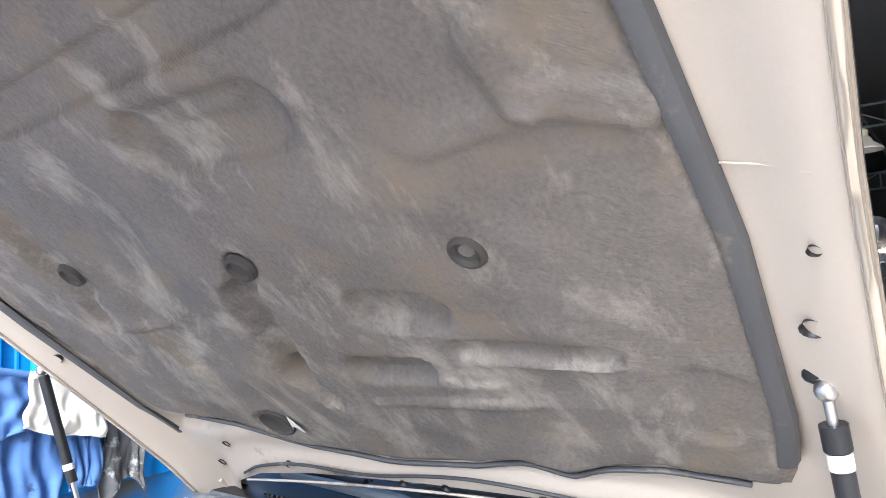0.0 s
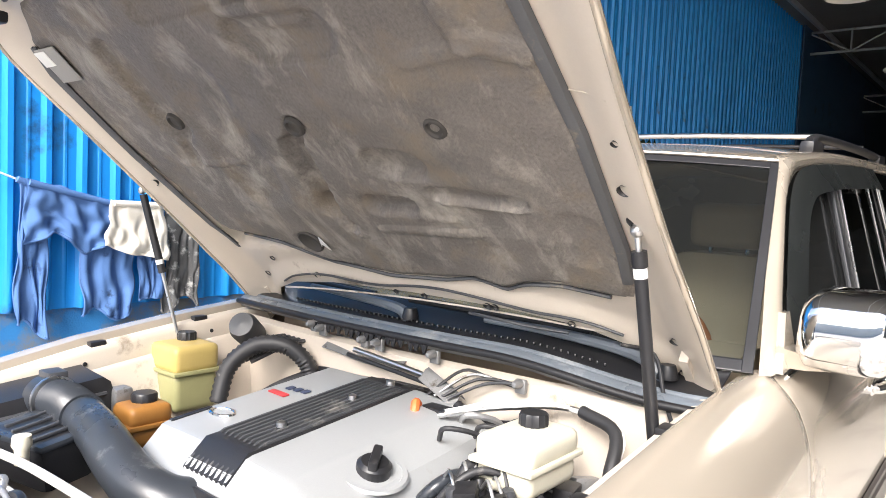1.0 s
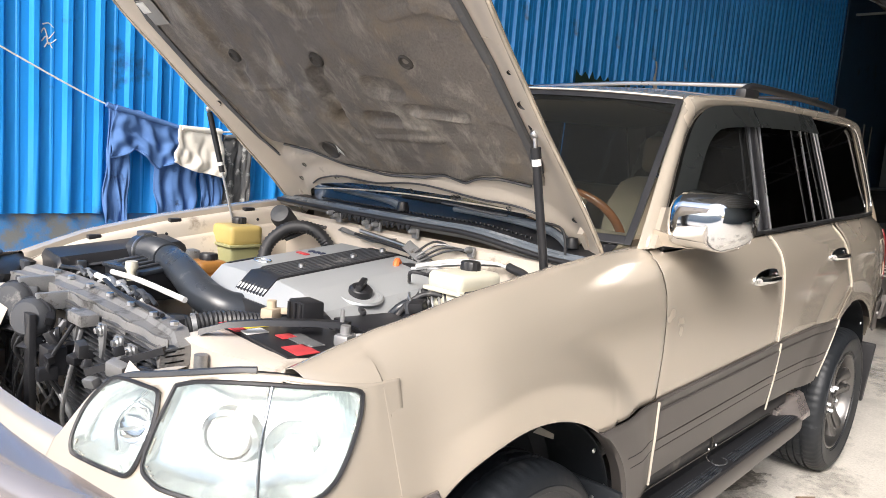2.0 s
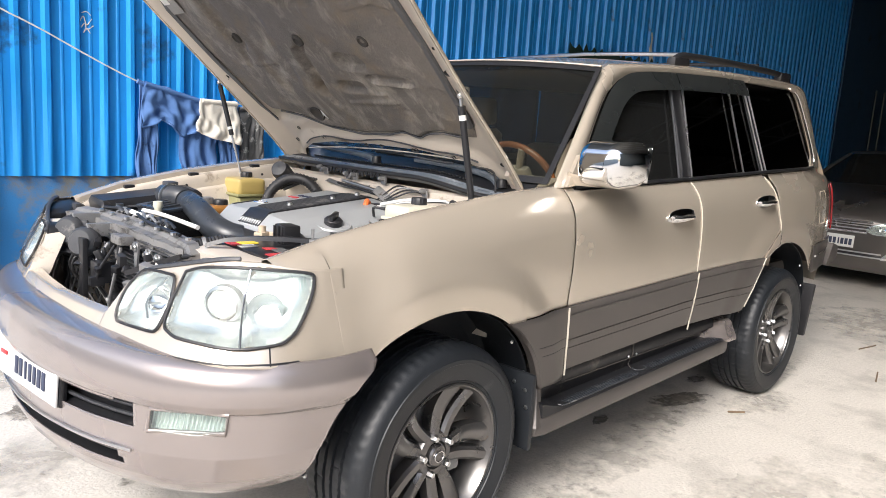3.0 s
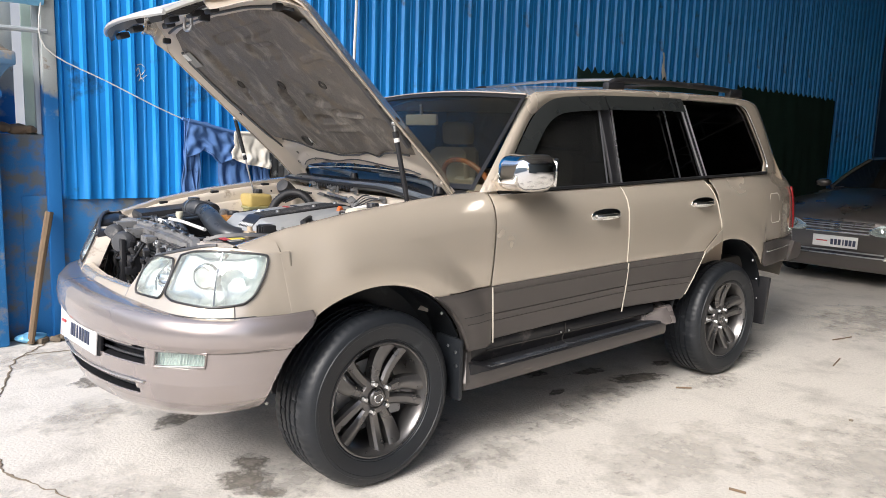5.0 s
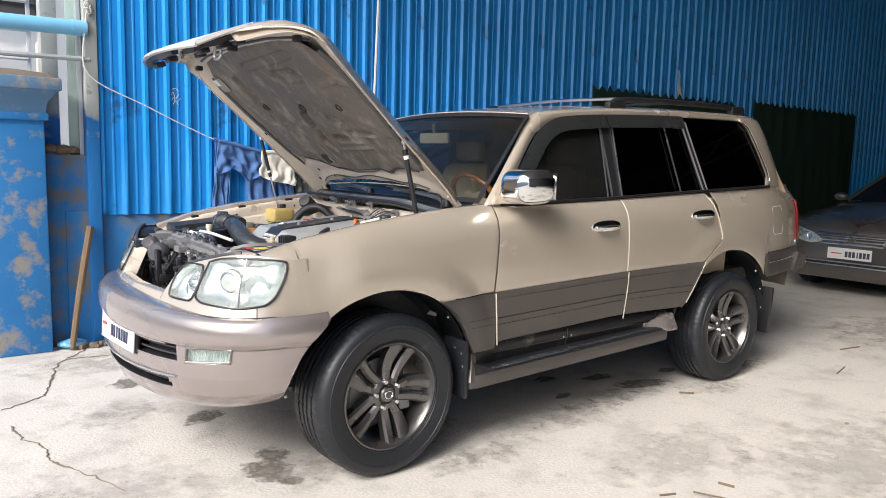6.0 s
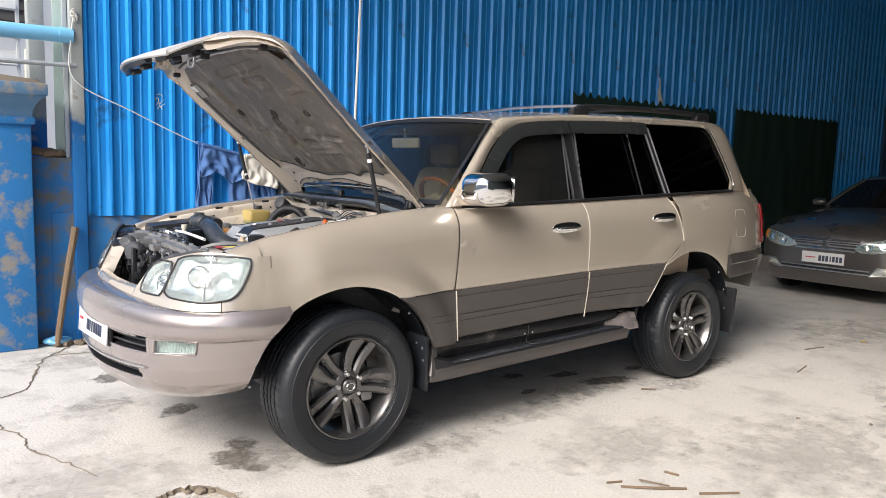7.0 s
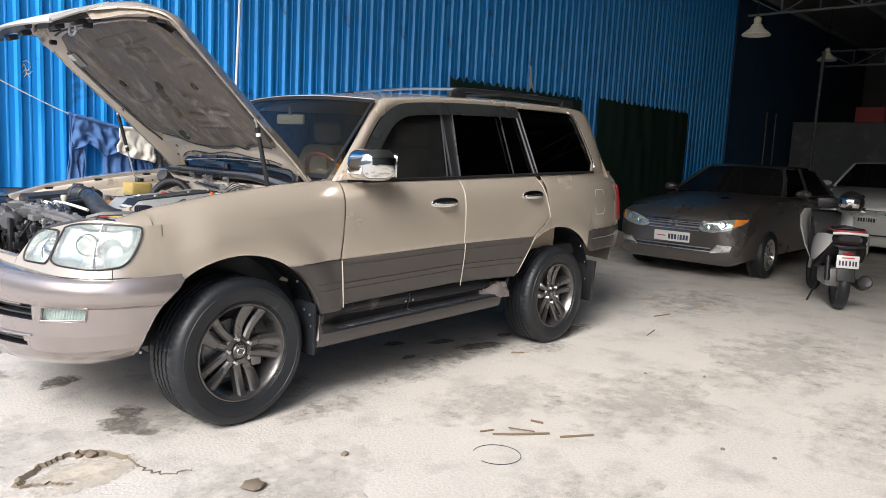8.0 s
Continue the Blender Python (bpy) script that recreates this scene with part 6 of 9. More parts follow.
box_part("bump_stop", hood_at(1.20, 0.67, -0.05), (0.04, 0.04, 0.03), M_BLACK, hood, 0.01)
box_part("bump_stop", hood_at(1.20, -0.67, -0.05), (0.04, 0.04, 0.03), M_BLACK, hood, 0.01)
tube_part("front_seal", [hood_at(PAD_TOP(w) + 0.03, w, tray(PAD_TOP(w) + 0.03, w) - 0.006) for w in np.linspace(-0.66, 0.66, 24)], 0.007, M_DUSTY, hood, 8, 2, "grey rubber seal round the front of the pad")

# ------------------------------------------------ gas struts
def strut(top, low, flip):
    s = new("gas_strut")
    s.parent = suv
    a, b = Vector(top), Vector(low)
    m = a.lerp(b, 0.56)
    if flip:                                       # cylinder above, bright rod below
        tube_part("cylinder", [a.lerp(b, 0.03), m], 0.0115, M_BLACK, s, 12, 1, "black strut cylinder with rust marks")
        tube_part("rod", [m, b], 0.0055, M_SATIN, s, 8, 1, "bright strut rod")
        tube_part("band", [a.lerp(b, 0.47), a.lerp(b, 0.50)], 0.0122, M_PAPER, s, 12, 1)
    else:
        tube_part("cylinder", [a.lerp(b, 0.10), b], 0.0125, M_BLACK, s, 12, 1, "black strut cylinder")
        tube_part("collar", [a.lerp(b, 0.09), a.lerp(b, 0.16)], 0.015, M_BLACK, s, 12, 1)
        tube_part("band", [a.lerp(b, 0.165), a.lerp(b, 0.21)], 0.0134, M_PAPER, s, 12, 1, "white paper band")
        tube_part("rod", [a, a.lerp(b, 0.1)], 0.006, M_SATIN, s, 8, 1)
    bm = bmesh.new()
    bmesh.ops.create_uvsphere(bm, u_segments=12, v_segments=8, radius=0.013, matrix=Matrix.Translation(a))
    part("ball_joint", bm, M_SATIN, s)
    bm = bmesh.new()
    lathe(bm, [(0.024, 0), (0.024, 0.008), (0.01, 0.016)], 16, Matrix.Translation(a + Vector((-0.01, 0, 0.02))) @ pose(0, 0, 0, 0, 142, 0))
    part("mounting", bm, M_BLACK, s)


strut((-0.205, 0.735, 1.608), (-0.285, 0.76, 1.20), False)
strut((-0.115, -0.83, 1.638), (-0.195, -0.745, 1.19), True)

# ------------------------------------------------ cowl, wipers, firewall
def cowl_x(w):
    return 0.05 * (1 - (w / 0.80) ** 2)


def cowl_z(w):
    return -0.042 * smooth((w - 0.30) / 0.45)


bm = bmesh.new()
COWL = ((-0.465, 1.262, 1), (-0.448, 1.276, 1), (-0.46, 1.290, 1), (-0.475, 1.296, 1), (-0.478, 1.288, 1), (-0.505, 1.290, 1), (-0.508, 1.300, 1), (-0.56, 1.312, 1), (-0.61, 1.332, 1.1), (-0.64, 1.352, 1.2))
cowl_rows = [[(x0 + cowl_x(w) * k, w, z + cowl_z(w)) for w in np.linspace(-0.79, 0.79, 33)] for x0, z, k in COWL]
grid(bm, cowl_rows[:7])
cowl = part("cowl_cover", bm, M_COWL, suv, "weathered grey plastic cowl cover, sky sheen in its colour", thick=0.006)
bm = bmesh.new()
grid(bm, cowl_rows[6:])
part("cowl_vent", bm, M_BLACK, cowl, "black vent strip below the windscreen", thick=0.005)
tube_part("cowl_seal", [(-0.440 + cowl_x(w), w, 1.282 + cowl_z(w)) for w in np.linspace(-0.78, 0.78, 21)], 0.010, M_BLACK, cowl, 8, 2, "dark rubber cowl seal")
for k in range(60):
    w = -0.55 + 0.0185 * k
    box_part("vent_slat", (-0.535 + cowl_x(w), w, 1.3085 + cowl_z(w)), (0.04, 0.004, 0.006), M_BLACK, cowl, 0.001, m=pose(0, 0, 0, 0, -14, 22))
for k in range(18):
    w = -0.36 + 0.027 * k + (0.008 if k % 3 == 0 else 0)
    bm = bmesh.new()
    prism(bm, [(w - 0.010, 1.276), (w + 0.010, 1.276), (w + 0.003, 1.258 - 0.004 * (k % 2)), (w - 0.002, 1.257 - 0.004 * (k % 2))], lambda a, b: (-0.432 + cowl_x(a), a, b), lambda a, b: (-0.426 + cowl_x(a), a, b))
    part("seal_tooth", bm, M_BLACK, cowl)


def wiper(pts):
    wp = new("wiper")
    wp.parent = suv
    bm = bmesh.new()
    lathe(bm, [(0.0, 0.035), (0.018, 0.032), (0.024, 0.01), (0.024, 0)], 16, Matrix.Translation(pts[0]))
    part("pivot_cap", bm, M_BLACK, wp)
    bm = bmesh.new()
    tube(bm, pts, lambda t: lerp(0.019, 0.009, t), 8, 5)
    part("arm", bm, M_COWL, wp, "weathered grey wiper arm, sky sheen in its colour")
    e, d = Vector(pts[-1]), (Vector(pts[-1]) - Vector(pts[-2])).normalized()
    off = Vector((-0.02, 0, 0.012))
    tube_part("blade", [e - d * 0.28 + off, e + off, e + d * 0.26 + off], 0.0085, M_BLACK, wp, 6, 3)
    tube_part("blade_rubber", [e - d * 0.29 + off + Vector((-0.01, 0, 0.006)), e + d * 0.27 + off + Vector((-0.01, 0, 0.006))], 0.005, M_RUBBER, wp, 6, 1)


wiper([(-0.490, -0.05, 1.312), (-0.495, -0.11, 1.338), (-0.515, -0.32, 1.348), (-0.535, -0.52, 1.352)])
wiper([(-0.530, 0.68, 1.275), (-0.530, 0.60, 1.318), (-0.52, 0.40, 1.338), (-0.50, 0.20, 1.345)])

bm = bmesh.new()
grid(bm, [[(x0 + cowl_x(w), w, z) for w in np.linspace(-0.76, 0.76, 25)] for x0, z in ((-0.475, 1.235), (-0.455, 1.225), (-0.452, 1.10), (-0.44, 0.95), (-0.42, 0.70))])
fire = part("firewall", bm, M_BAY, suv, "cream painted firewall", thick=0.004)
for w, z in ((-0.12, 1.25), (-0.065, 1.25), (0.13, 1.25), (0.385, 1.222), (-0.30, 1.255), (-0.34, 1.262)):
    bm = bmesh.new()
    rbox(bm, (-0.436 + cowl_x(w), w, z), (0.012, 0.03, 0.035), 0.005)
    lathe(bm, [(0.011, 0), (0.011, 0.016), (0.006, 0.026), (0, 0.027)], 12, Matrix.Translation((-0.43 + cowl_x(w), w, z + 0.008)) @ pose(0, 0, 0, 0, 90, 0))
    part("firewall_bracket", bm, M_ALU, fire, "plated clip on the firewall")
# heat shield and rails behind the engine
bm = bmesh.new()
grid(bm, [[(-0.375 + 0.015 * math.sin(w * 7) - k * 0.03, w, 1.198 + 0.016 * k + 0.008 * math.sin(w * 15)) for k in range(3)] for w in np.linspace(-0.30, 0.02, 13)])
part("heat_shield", bm, M_ALU, suv, "crumpled aluminium heat shield", thick=0.003)
tube_part("fuel_rail", [(-0.385, -0.16, 1.222), (-0.375, 0.06, 1.205), (-0.37, 0.16, 1.195)], 0.008, M_SATIN, suv, 8, 3)
tube_part("fuel_rail", [(-0.36, -0.16, 1.212), (-0.352, 0.06, 1.196), (-0.35, 0.16, 1.186)], 0.006, M_BLACK, suv, 8, 3)
bm = bmesh.new()
grid(bm, [[(-0.375 + 0.05 * a, 0.13 + 0.11 * b, 1.215 - 0.05 * b + 0.012 * math.sin(5 * a)) for a in np.linspace(0, 1, 5)] for b in np.linspace(0, 1, 6)])
part("heat_shield", bm, M_ALU, suv, "bent aluminium shield", thick=0.003)
for k in range(4):
    tube_part("loom", [(-0.33, 0.16 + 0.02 * k, 1.17), (-0.375, 0.23 + 0.02 * k, 1.235 - 0.008 * k), (-0.395, 0.30 + 0.02 * k, 1.225), (-0.40, 0.385, 1.215)], 0.004, (M_BLACK, M_ALU, M_RUBBER, M_DUSTY)[k], suv, 6, 5)

# inner wings and rails
SHAPE = settle
for sgn in (1, -1):
    bm = bmesh.new()
    grid(bm, [[(x, sgn * y, crest(x) + dz) for y, dz in ((0.775 - 0.10 * max(0, x - 0.3) - 0.026, -0.03), (0.725, -0.035), (0.715, -0.05), (0.715, -0.10), (0.70, -0.115), (0.66, -0.30), (0.62, -0.60))] for x in np.linspace(-0.62, 0.62, 22)])
    inner = part("inner_wing", bm, M_BAY, suv, "cream inner wing panel", thick=0.004)
    for x in (-0.38, -0.28, -0.2, 0.05, 0.13, 0.22, 0.38):
        bm = bmesh.new()
        lathe(bm, [(0.0, 0.003), (0.006, 0.003), (0.0075, 0)], 10, Matrix.Translation((x, sgn * 0.714, crest(x) - 0.075)) @ pose(0, 0, 0, 90 * sgn))
        part("punched_hole", bm, M_BLACK, inner)
    for x in (0.33, 0.0, -0.35):
        box_part("rail_clip", (x, sgn * 0.735, crest(x) - 0.028), (0.05, 0.025, 0.018), M_BLACK, inner, 0.005)

# bay floor
box_part("bay_floor", (0.05, 0, 0.62), (1.1, 1.3, 0.08), M_BLACK, suv, 0.02)

# ------------------------------------------------ engine and its cover
def bay(x, y, z):
    """Sets the small parts of the engine bay to their place under the bonnet."""
    return Vector((x + 0.03, 0.93 * y + 0.10, 0.045 + 0.918 * z))


SHAPE = bay
eng = new("engine")
eng.parent = suv
box_part("block", (-0.12, 0.0, 0.90), (0.66, 0.56, 0.40), M_BLACK, eng, 0.04)
box_part("cylinder_head", (-0.12, 0.30, 0.98), (0.60, 0.20, 0.18), M_ALU, eng, 0.03)
box_part("cylinder_head", (-0.12, -0.36, 0.98), (0.60, 0.20, 0.18), M_ALU, eng, 0.03)


SHAPE = None
MID = 0.04                                          # the engine's middle line


def cover_z(x, y):
    y -= MID
    z = 1.170 - 0.10 * (x + 0.345)
    z -= 0.10 * max(0, y - 0.085) + 0.30 * max(0, y - 0.20) + 0.9 * max(0, y - 0.30) + 1.6 * max(0, -0.235 - y)
    return z - 0.9 * max(0, x - 0.165) - 0.5 * max(0, -0.33 - x)


bm = bmesh.new()
xs, ys = [-0.385, -0.335, -0.325, -0.2, -0.05, 0.08, 0.155, 0.168, 0.20, 0.225, 0.23], [-0.285, -0.27, -0.25, -0.235, -0.225, -0.15, -0.09, 0.0, 0.09, 0.15, 0.195, 0.21, 0.28, 0.30, 0.315, 0.335, 0.345]
grid(bm, [[(x, y + MID, cover_z(x, y + MID) - (0.07 if x == xs[-1] else 0.0) - (0.05 if y == ys[-1] else 0.0)) for y in ys] for x in xs])
cover = part("engine_cover", bm, M_COVER, eng, "silver plastic engine cover", thick=0.008, sharp=25)
bm = bmesh.new()
loft(bm, [[(x, MID + y, cover_z(x, MID + y) + h) for y, h in ((-0.078, -0.004), (-0.074, 0.010), (0.074, 0.010), (0.078, -0.004))] for x in np.linspace(-0.38, 0.215, 24)])
part("centre_stripe", bm, M_BLACK, cover, "black centre stripe")
for y in np.linspace(-0.068, 0.068, 9):
    tube_part("stripe_ridge", [(x, MID + y, cover_z(x, MID) + 0.012) for x in np.linspace(-0.37, 0.205, 8)], 0.0040, M_DUSTY, cover, 5, 1)
for k in range(9):
    y = MID + lerp(-0.068, 0.068, k / 8)
    tube_part("front_rib", [(0.20, y, cover_z(0.20, y) + 0.010), (0.228, y, cover_z(0.228, y) - 0.01), (0.236, y, cover_z(0.23, y) - 0.075)], 0.0055, M_COVER, cover, 6, 1, "silver rib")
for k in range(5):
    y = MID - 0.225 - 0.011 * k
    tube_part("side_rib", [(0.05, y, cover_z(0.05, y) + 0.004), (0.15, y, cover_z(0.15, y) + 0.004), (0.20, y, cover_z(0.20, y) - 0.01)], 0.004, M_BLACK, cover, 6, 1)
for x in (-0.17, -0.30, 0.04):
    lathe_part("cover_bolt", [(0.012, 0.0), (0.011, 0.010), (0.005, 0.013), (0, 0.013)], M_SATIN, cover, Matrix.Translation((x, MID + 0.02, cover_z(x, MID) + 0.013)), 12)
bm = bmesh.new()
grid(bm, [[(0.232 + 0.01 * math.sin(6 * y), y, z) for y in np.linspace(-0.26, 0.36, 17)] for z in (1.06, 1.02, 0.97, 0.93)])
part("front_cover", bm, M_BLACK, eng, "black timing cover below the engine cover", thick=0.01)
# oval badge and two-colour lettering panel, as plain shapes
bm = bmesh.new()
tube(bm, [(0.055 + 0.024 * math.cos(a), -0.135 + 0.036 * math.sin(a), cover_z(0.055, -0.135) + 0.006) for a in np.linspace(0, 2 * math.pi, 25)], 0.0035, 6, 0, caps=False)
part("oval_badge", bm, M_CHROME, cover)
box_part("badge_bar", (-0.105, -0.135, cover_z(-0.105, -0.135) + 0.007), (0.018, 0.065, 0.004), M_RED, cover, 0.001, "red badge bar", pose(0, 0, 0, 0, 5, -4))
for dx, dy in ((-0.022, -0.015), (-0.024, 0.012), (-0.026, 0.038)):
    box_part("badge_bar", (-0.125 + dx, -0.125 + dy, cover_z(-0.15, -0.125) + 0.007), (0.022, 0.018, 0.004), M_INK, cover, 0.002, "dark badge bar", pose(0, 0, 0, 0, 5, -4))
# oil filler in its round recess
bm = bmesh.new()
m = Matrix.Translation((0.0, 0.300, cover_z(0.0, 0.300) - 0.002)) @ pose(0, 0, 0, -14, 5, 0)
lathe(bm, [(0.074, 0.0), (0.070, 0.006), (0.060, 0.006), (0.052, -0.012), (0.0, -0.014)], 36, m)
part("filler_recess", bm, M_COVER, cover, "round recess for the oil filler")
bm = bmesh.new()
lathe(bm, [(0.036, -0.01), (0.036, 0.020), (0.028, 0.028), (0.0, 0.029)], 24, m)
rbox(bm, m @ Vector((0, 0, 0.034)), (0.070, 0.02, 0.022), 0.006, m.to_3x3().to_4x4() @ pose(0, 0, 0, 0, 0, 35))
part("oil_cap", bm, M_BLACK, cover, "black oil filler cap")
bm = bmesh.new()
tube(bm, [(0.075, 0.40, 0.98), (0.07, 0.395, 1.065)], 0.006, 8, 1)
rbox(bm, (0.07, 0.395, 1.075), (0.055, 0.016, 0.014), 0.005, pose(0, 0, 0, 0, 0, 60))
part("dipstick", bm, M_BLACK, eng, "black dipstick handle")
# black ducting behind the cover
bm = bmesh.new()
tube(bm, [(-0.385, -0.22, 1.11), (-0.395, 0.0, 1.13), (-0.385, 0.18, 1.125), (-0.33, 0.30, 1.09)], 0.032, 10, 5)
part("rear_duct", bm, M_BLACK, eng)
# orange clip with its plug
bm = bmesh.new()
tube(bm, [(-0.275, 0.175, 1.125), (-0.27, 0.18, 1.155), (-0.25, 0.19, 1.170), (-0.235, 0.20, 1.14)], 0.011, 8, 4)
part("orange_clip", bm, M_ORANGE, eng, "orange plastic connector clip")
box_part("connector", (-0.29, 0.225, 1.14), (0.05, 0.08, 0.045), M_BLACK, eng, 0.012)
for k in range(14):                                 # plugs and short wires between cover and reservoir
    random.seed(700 + k)
    x, y, z = random.uniform(-0.34, -0.16), random.uniform(0.24, 0.44), random.uniform(1.06, 1.15)
    if k % 2:
        lathe_part("plug_body", [(0.0, 0.03), (0.012, 0.028), (0.016, 0.0), (0.012, -0.02)], random.choice((M_BLACK, M_DUSTY, M_ALU)), eng, Matrix.Translation((x, y, z)) @ pose(0, 0, 0, random.uniform(30, 90), random.uniform(-40, 40), 0), 10)
    else:
        tube_part("wire", [(x, y, z), (x + 0.03, y + 0.04, z + 0.04), (x - 0.03, y + 0.09, z + 0.02), (x - 0.06, y + 0.08, z - 0.04)], random.choice((0.004, 0.006, 0.008)), random.choice((M_BLACK, M_RUBBER, M_ALU)), eng, 6, 5)
SHAPE = bay
for k in range(26):                                 # hoses and wires down the engine's near side
    random.seed(40 + k)
    x, y, z = random.uniform(-0.40, -0.08), random.uniform(0.32, 0.60), random.uniform(1.0, 1.12)
    tube_part("hose", [(x, y, z), (x + random.uniform(-0.08, 0.08), y + random.uniform(-0.06, 0.10), z + random.uniform(0.0, 0.07)), (x + random.uniform(-0.16, 0.16), y + random.uniform(-0.10, 0.10), z - random.uniform(0.0, 0.08))], random.choice((0.006, 0.009, 0.014, 0.018)), random.choice((M_RUBBER, M_RUBBER, M_BLACK, M_ALU)), eng, 8, 6)
for k in range(30):
    random.seed(80 + k)
    c = (random.uniform(-0.42, -0.04), random.uniform(0.36, 0.62), random.uniform(0.98, 1.10))
    box_part("fitting", c, (random.uniform(0.03, 0.08), random.uniform(0.03, 0.07), random.uniform(0.03, 0.06)), random.choice((M_BLACK, M_BLACK, M_DUSTY, M_ALU)), eng, 0.008, m=pose(0, 0, 0, random.uniform(-20, 20), random.uniform(-20, 20), random.uniform(0, 90)))
box_part("plug", (-0.05, 0.60, 1.06), (0.035, 0.05, 0.02), surface("teal_plug", (0.05, 0.35, 0.36), 0.5), eng, 0.005, "teal plug")
box_part("plug", (-0.12, 0.39, 1.07), (0.05, 0.03, 0.03), surface("green_plug", (0.25, 0.5, 0.2), 0.5), eng, 0.005, "green plug")

SHAPE = None
# black insulation low on the firewall
bm = bmesh.new()
grid(bm, [[(-0.443 + cowl_x(w) + 0.006 * noise.noise(Vector((w * 9, z * 9, 2))), w, z + 0.012 * math.sin(w * 17)) for w in np.linspace(-0.32, 0.44, 24)] for z in (1.135, 1.10, 1.04, 0.96, 0.86)])
part("firewall_insulation", bm, M_BLACK, fire, "black insulation low on the firewall", thick=0.008)
# brake actuator with its solenoids and pipes
act = new("brake_actuator")
act.parent = suv
box_part("body", (-0.085, 0.535, 1.035), (0.13, 0.14, 0.09), M_BLACK, act, 0.012, m=pose(0, 0, 0, 0, 4, 12))
for k in range(8):
    random.seed(910 + k)
    x, y = -0.135 + 0.033 * (k % 4), 0.49 + 0.075 * (k // 4) + random.uniform(-0.01, 0.01)
    lathe_part("solenoid", [(0.0, 0.034), (0.012, 0.032), (0.015, 0.02), (0.015, 0.0)], random.choice((M_BLACK, M_DUSTY, M_BLACK)), act, Matrix.Translation((x, y, 1.078)) @ pose(0, 0, 0, random.uniform(-12, 12), random.uniform(-12, 12), 0), 12)
    tube_part("brake_line", [(x, y, 1.10), (x - 0.02, y - 0.03, 1.125 + 0.006 * (k % 3)), (x - 0.05, y - 0.06, 1.11), (x - 0.07, y - 0.10, 1.06)], 0.0035, random.choice((M_ALU, M_RUBBER, M_SATIN)), act, 6, 5)
box_part("connector", (-0.045, 0.50, 1.10), (0.05, 0.045, 0.03), M_BLACK, act, 0.006, m=pose(0, 0, 0, 8, 10, 30))
tube_part("wire_loom", [(-0.02, 0.42, 1.03), (-0.05, 0.46, 1.10), (-0.10, 0.50, 1.13), (-0.16, 0.57, 1.10), (-0.17, 0.61, 1.04)], 0.009, M_RUBBER, act, 8, 6)
tube_part("coolant_hose", [(-0.05, 0.36, 1.02), (-0.08, 0.40, 1.075), (-0.14, 0.41, 1.085), (-0.19, 0.39, 1.05)], 0.015, M_TRUNK, act, 10, 6, "grey coolant hose")
for k in range(16):                                 # hoses and pipes packed between cover and firewall
    random.seed(940 + k)
    y = random.uniform(-0.28, 0.34)
    x = -0.405 + random.uniform(-0.02, 0.03)
    tube_part("hose", [(x, y, 1.06 + random.uniform(0, 0.05)), (x - 0.015, y + 0.05, 1.10 + random.uniform(0, 0.035)), (x, y + 0.11, 1.08 + random.uniform(0, 0.04)), (x + 0.02, y + 0.15, 1.03)], random.choice((0.006, 0.008, 0.012)), random.choice((M_RUBBER, M_BLACK, M_ALU, M_DUSTY)), eng, 8, 5)

# ------------------------------------------------ reservoirs and boxes
def reservoir(name, c, s, m_top, m_low, label, cap_at, m_cap=M_BLACK, cap_r=0.032, up=0.5):
    r = new(name)
    r.parent = suv
    r["label"] = label
    bm = bmesh.new()
    rbox(bm, (c[0], c[1], c[2] + s[2] * (0.51 - up / 2)), (s[0], s[1], s[2] * up), 0.022, seg=3)
    part("upper_tank", bm, m_top, r)
    bm = bmesh.new()
    rbox(bm, (c[0], c[1], c[2] - s[2] * up / 2), (s[0] * 0.95, s[1] * 0.95, s[2] * (1 - up)), 0.02, seg=3)
    part("lower_tank", bm, m_low, r)
    bm = bmesh.new()
    rbox(bm, (c[0], c[1], c[2] + s[2] * (0.5 - up) + 0.004), (s[0] + 0.012, s[1] + 0.012, 0.012), 0.004)
    part("seam", bm, m_low, r)
    bm = bmesh.new()
    n = 28
    lathe(bm, [(0.022, -0.02), (0.022, 0.0)], 16, Matrix.Translation(cap_at))
    rings = [[(cap_at[0] + (cap_r - (0.002 if k % 2 else 0)) * f * math.cos(2 * math.pi * k / n), cap_at[1] + (cap_r - (0.002 if k % 2 else 0)) * f * math.sin(2 * math.pi * k / n), cap_at[2] + h) for k in range(n)] for f, h in ((1, 0), (1, 0.022), (0.9, 0.027), (0.3, 0.027))]
    loft(bm, rings)
    part("cap", bm, m_cap, r, "ribbed black cap")
    return r


SHAPE = None
reservoir("fluid_reservoir", (-0.185, -0.69, 1.085), (0.15, 0.15, 0.195), M_YELLOW, M_OLIVE, "yellowed plastic fluid reservoir", (-0.21, -0.72, 1.182), up=0.42, cap_r=0.029)
reservoir("brake_reservoir", (-0.205, 0.53, 1.14), (0.19, 0.135, 0.11), M_WHITEPL, M_WHITEPL, "milky plastic brake fluid reservoir", (-0.24, 0.52, 1.195), cap_r=0.031)
reservoir("amber_reservoir", (0.04, -0.52, 1.02), (0.12, 0.11, 0.11), M_AMBER, M_AMBER, "amber plastic power steering reservoir", (0.03, -0.53, 1.072), cap_r=0.034)
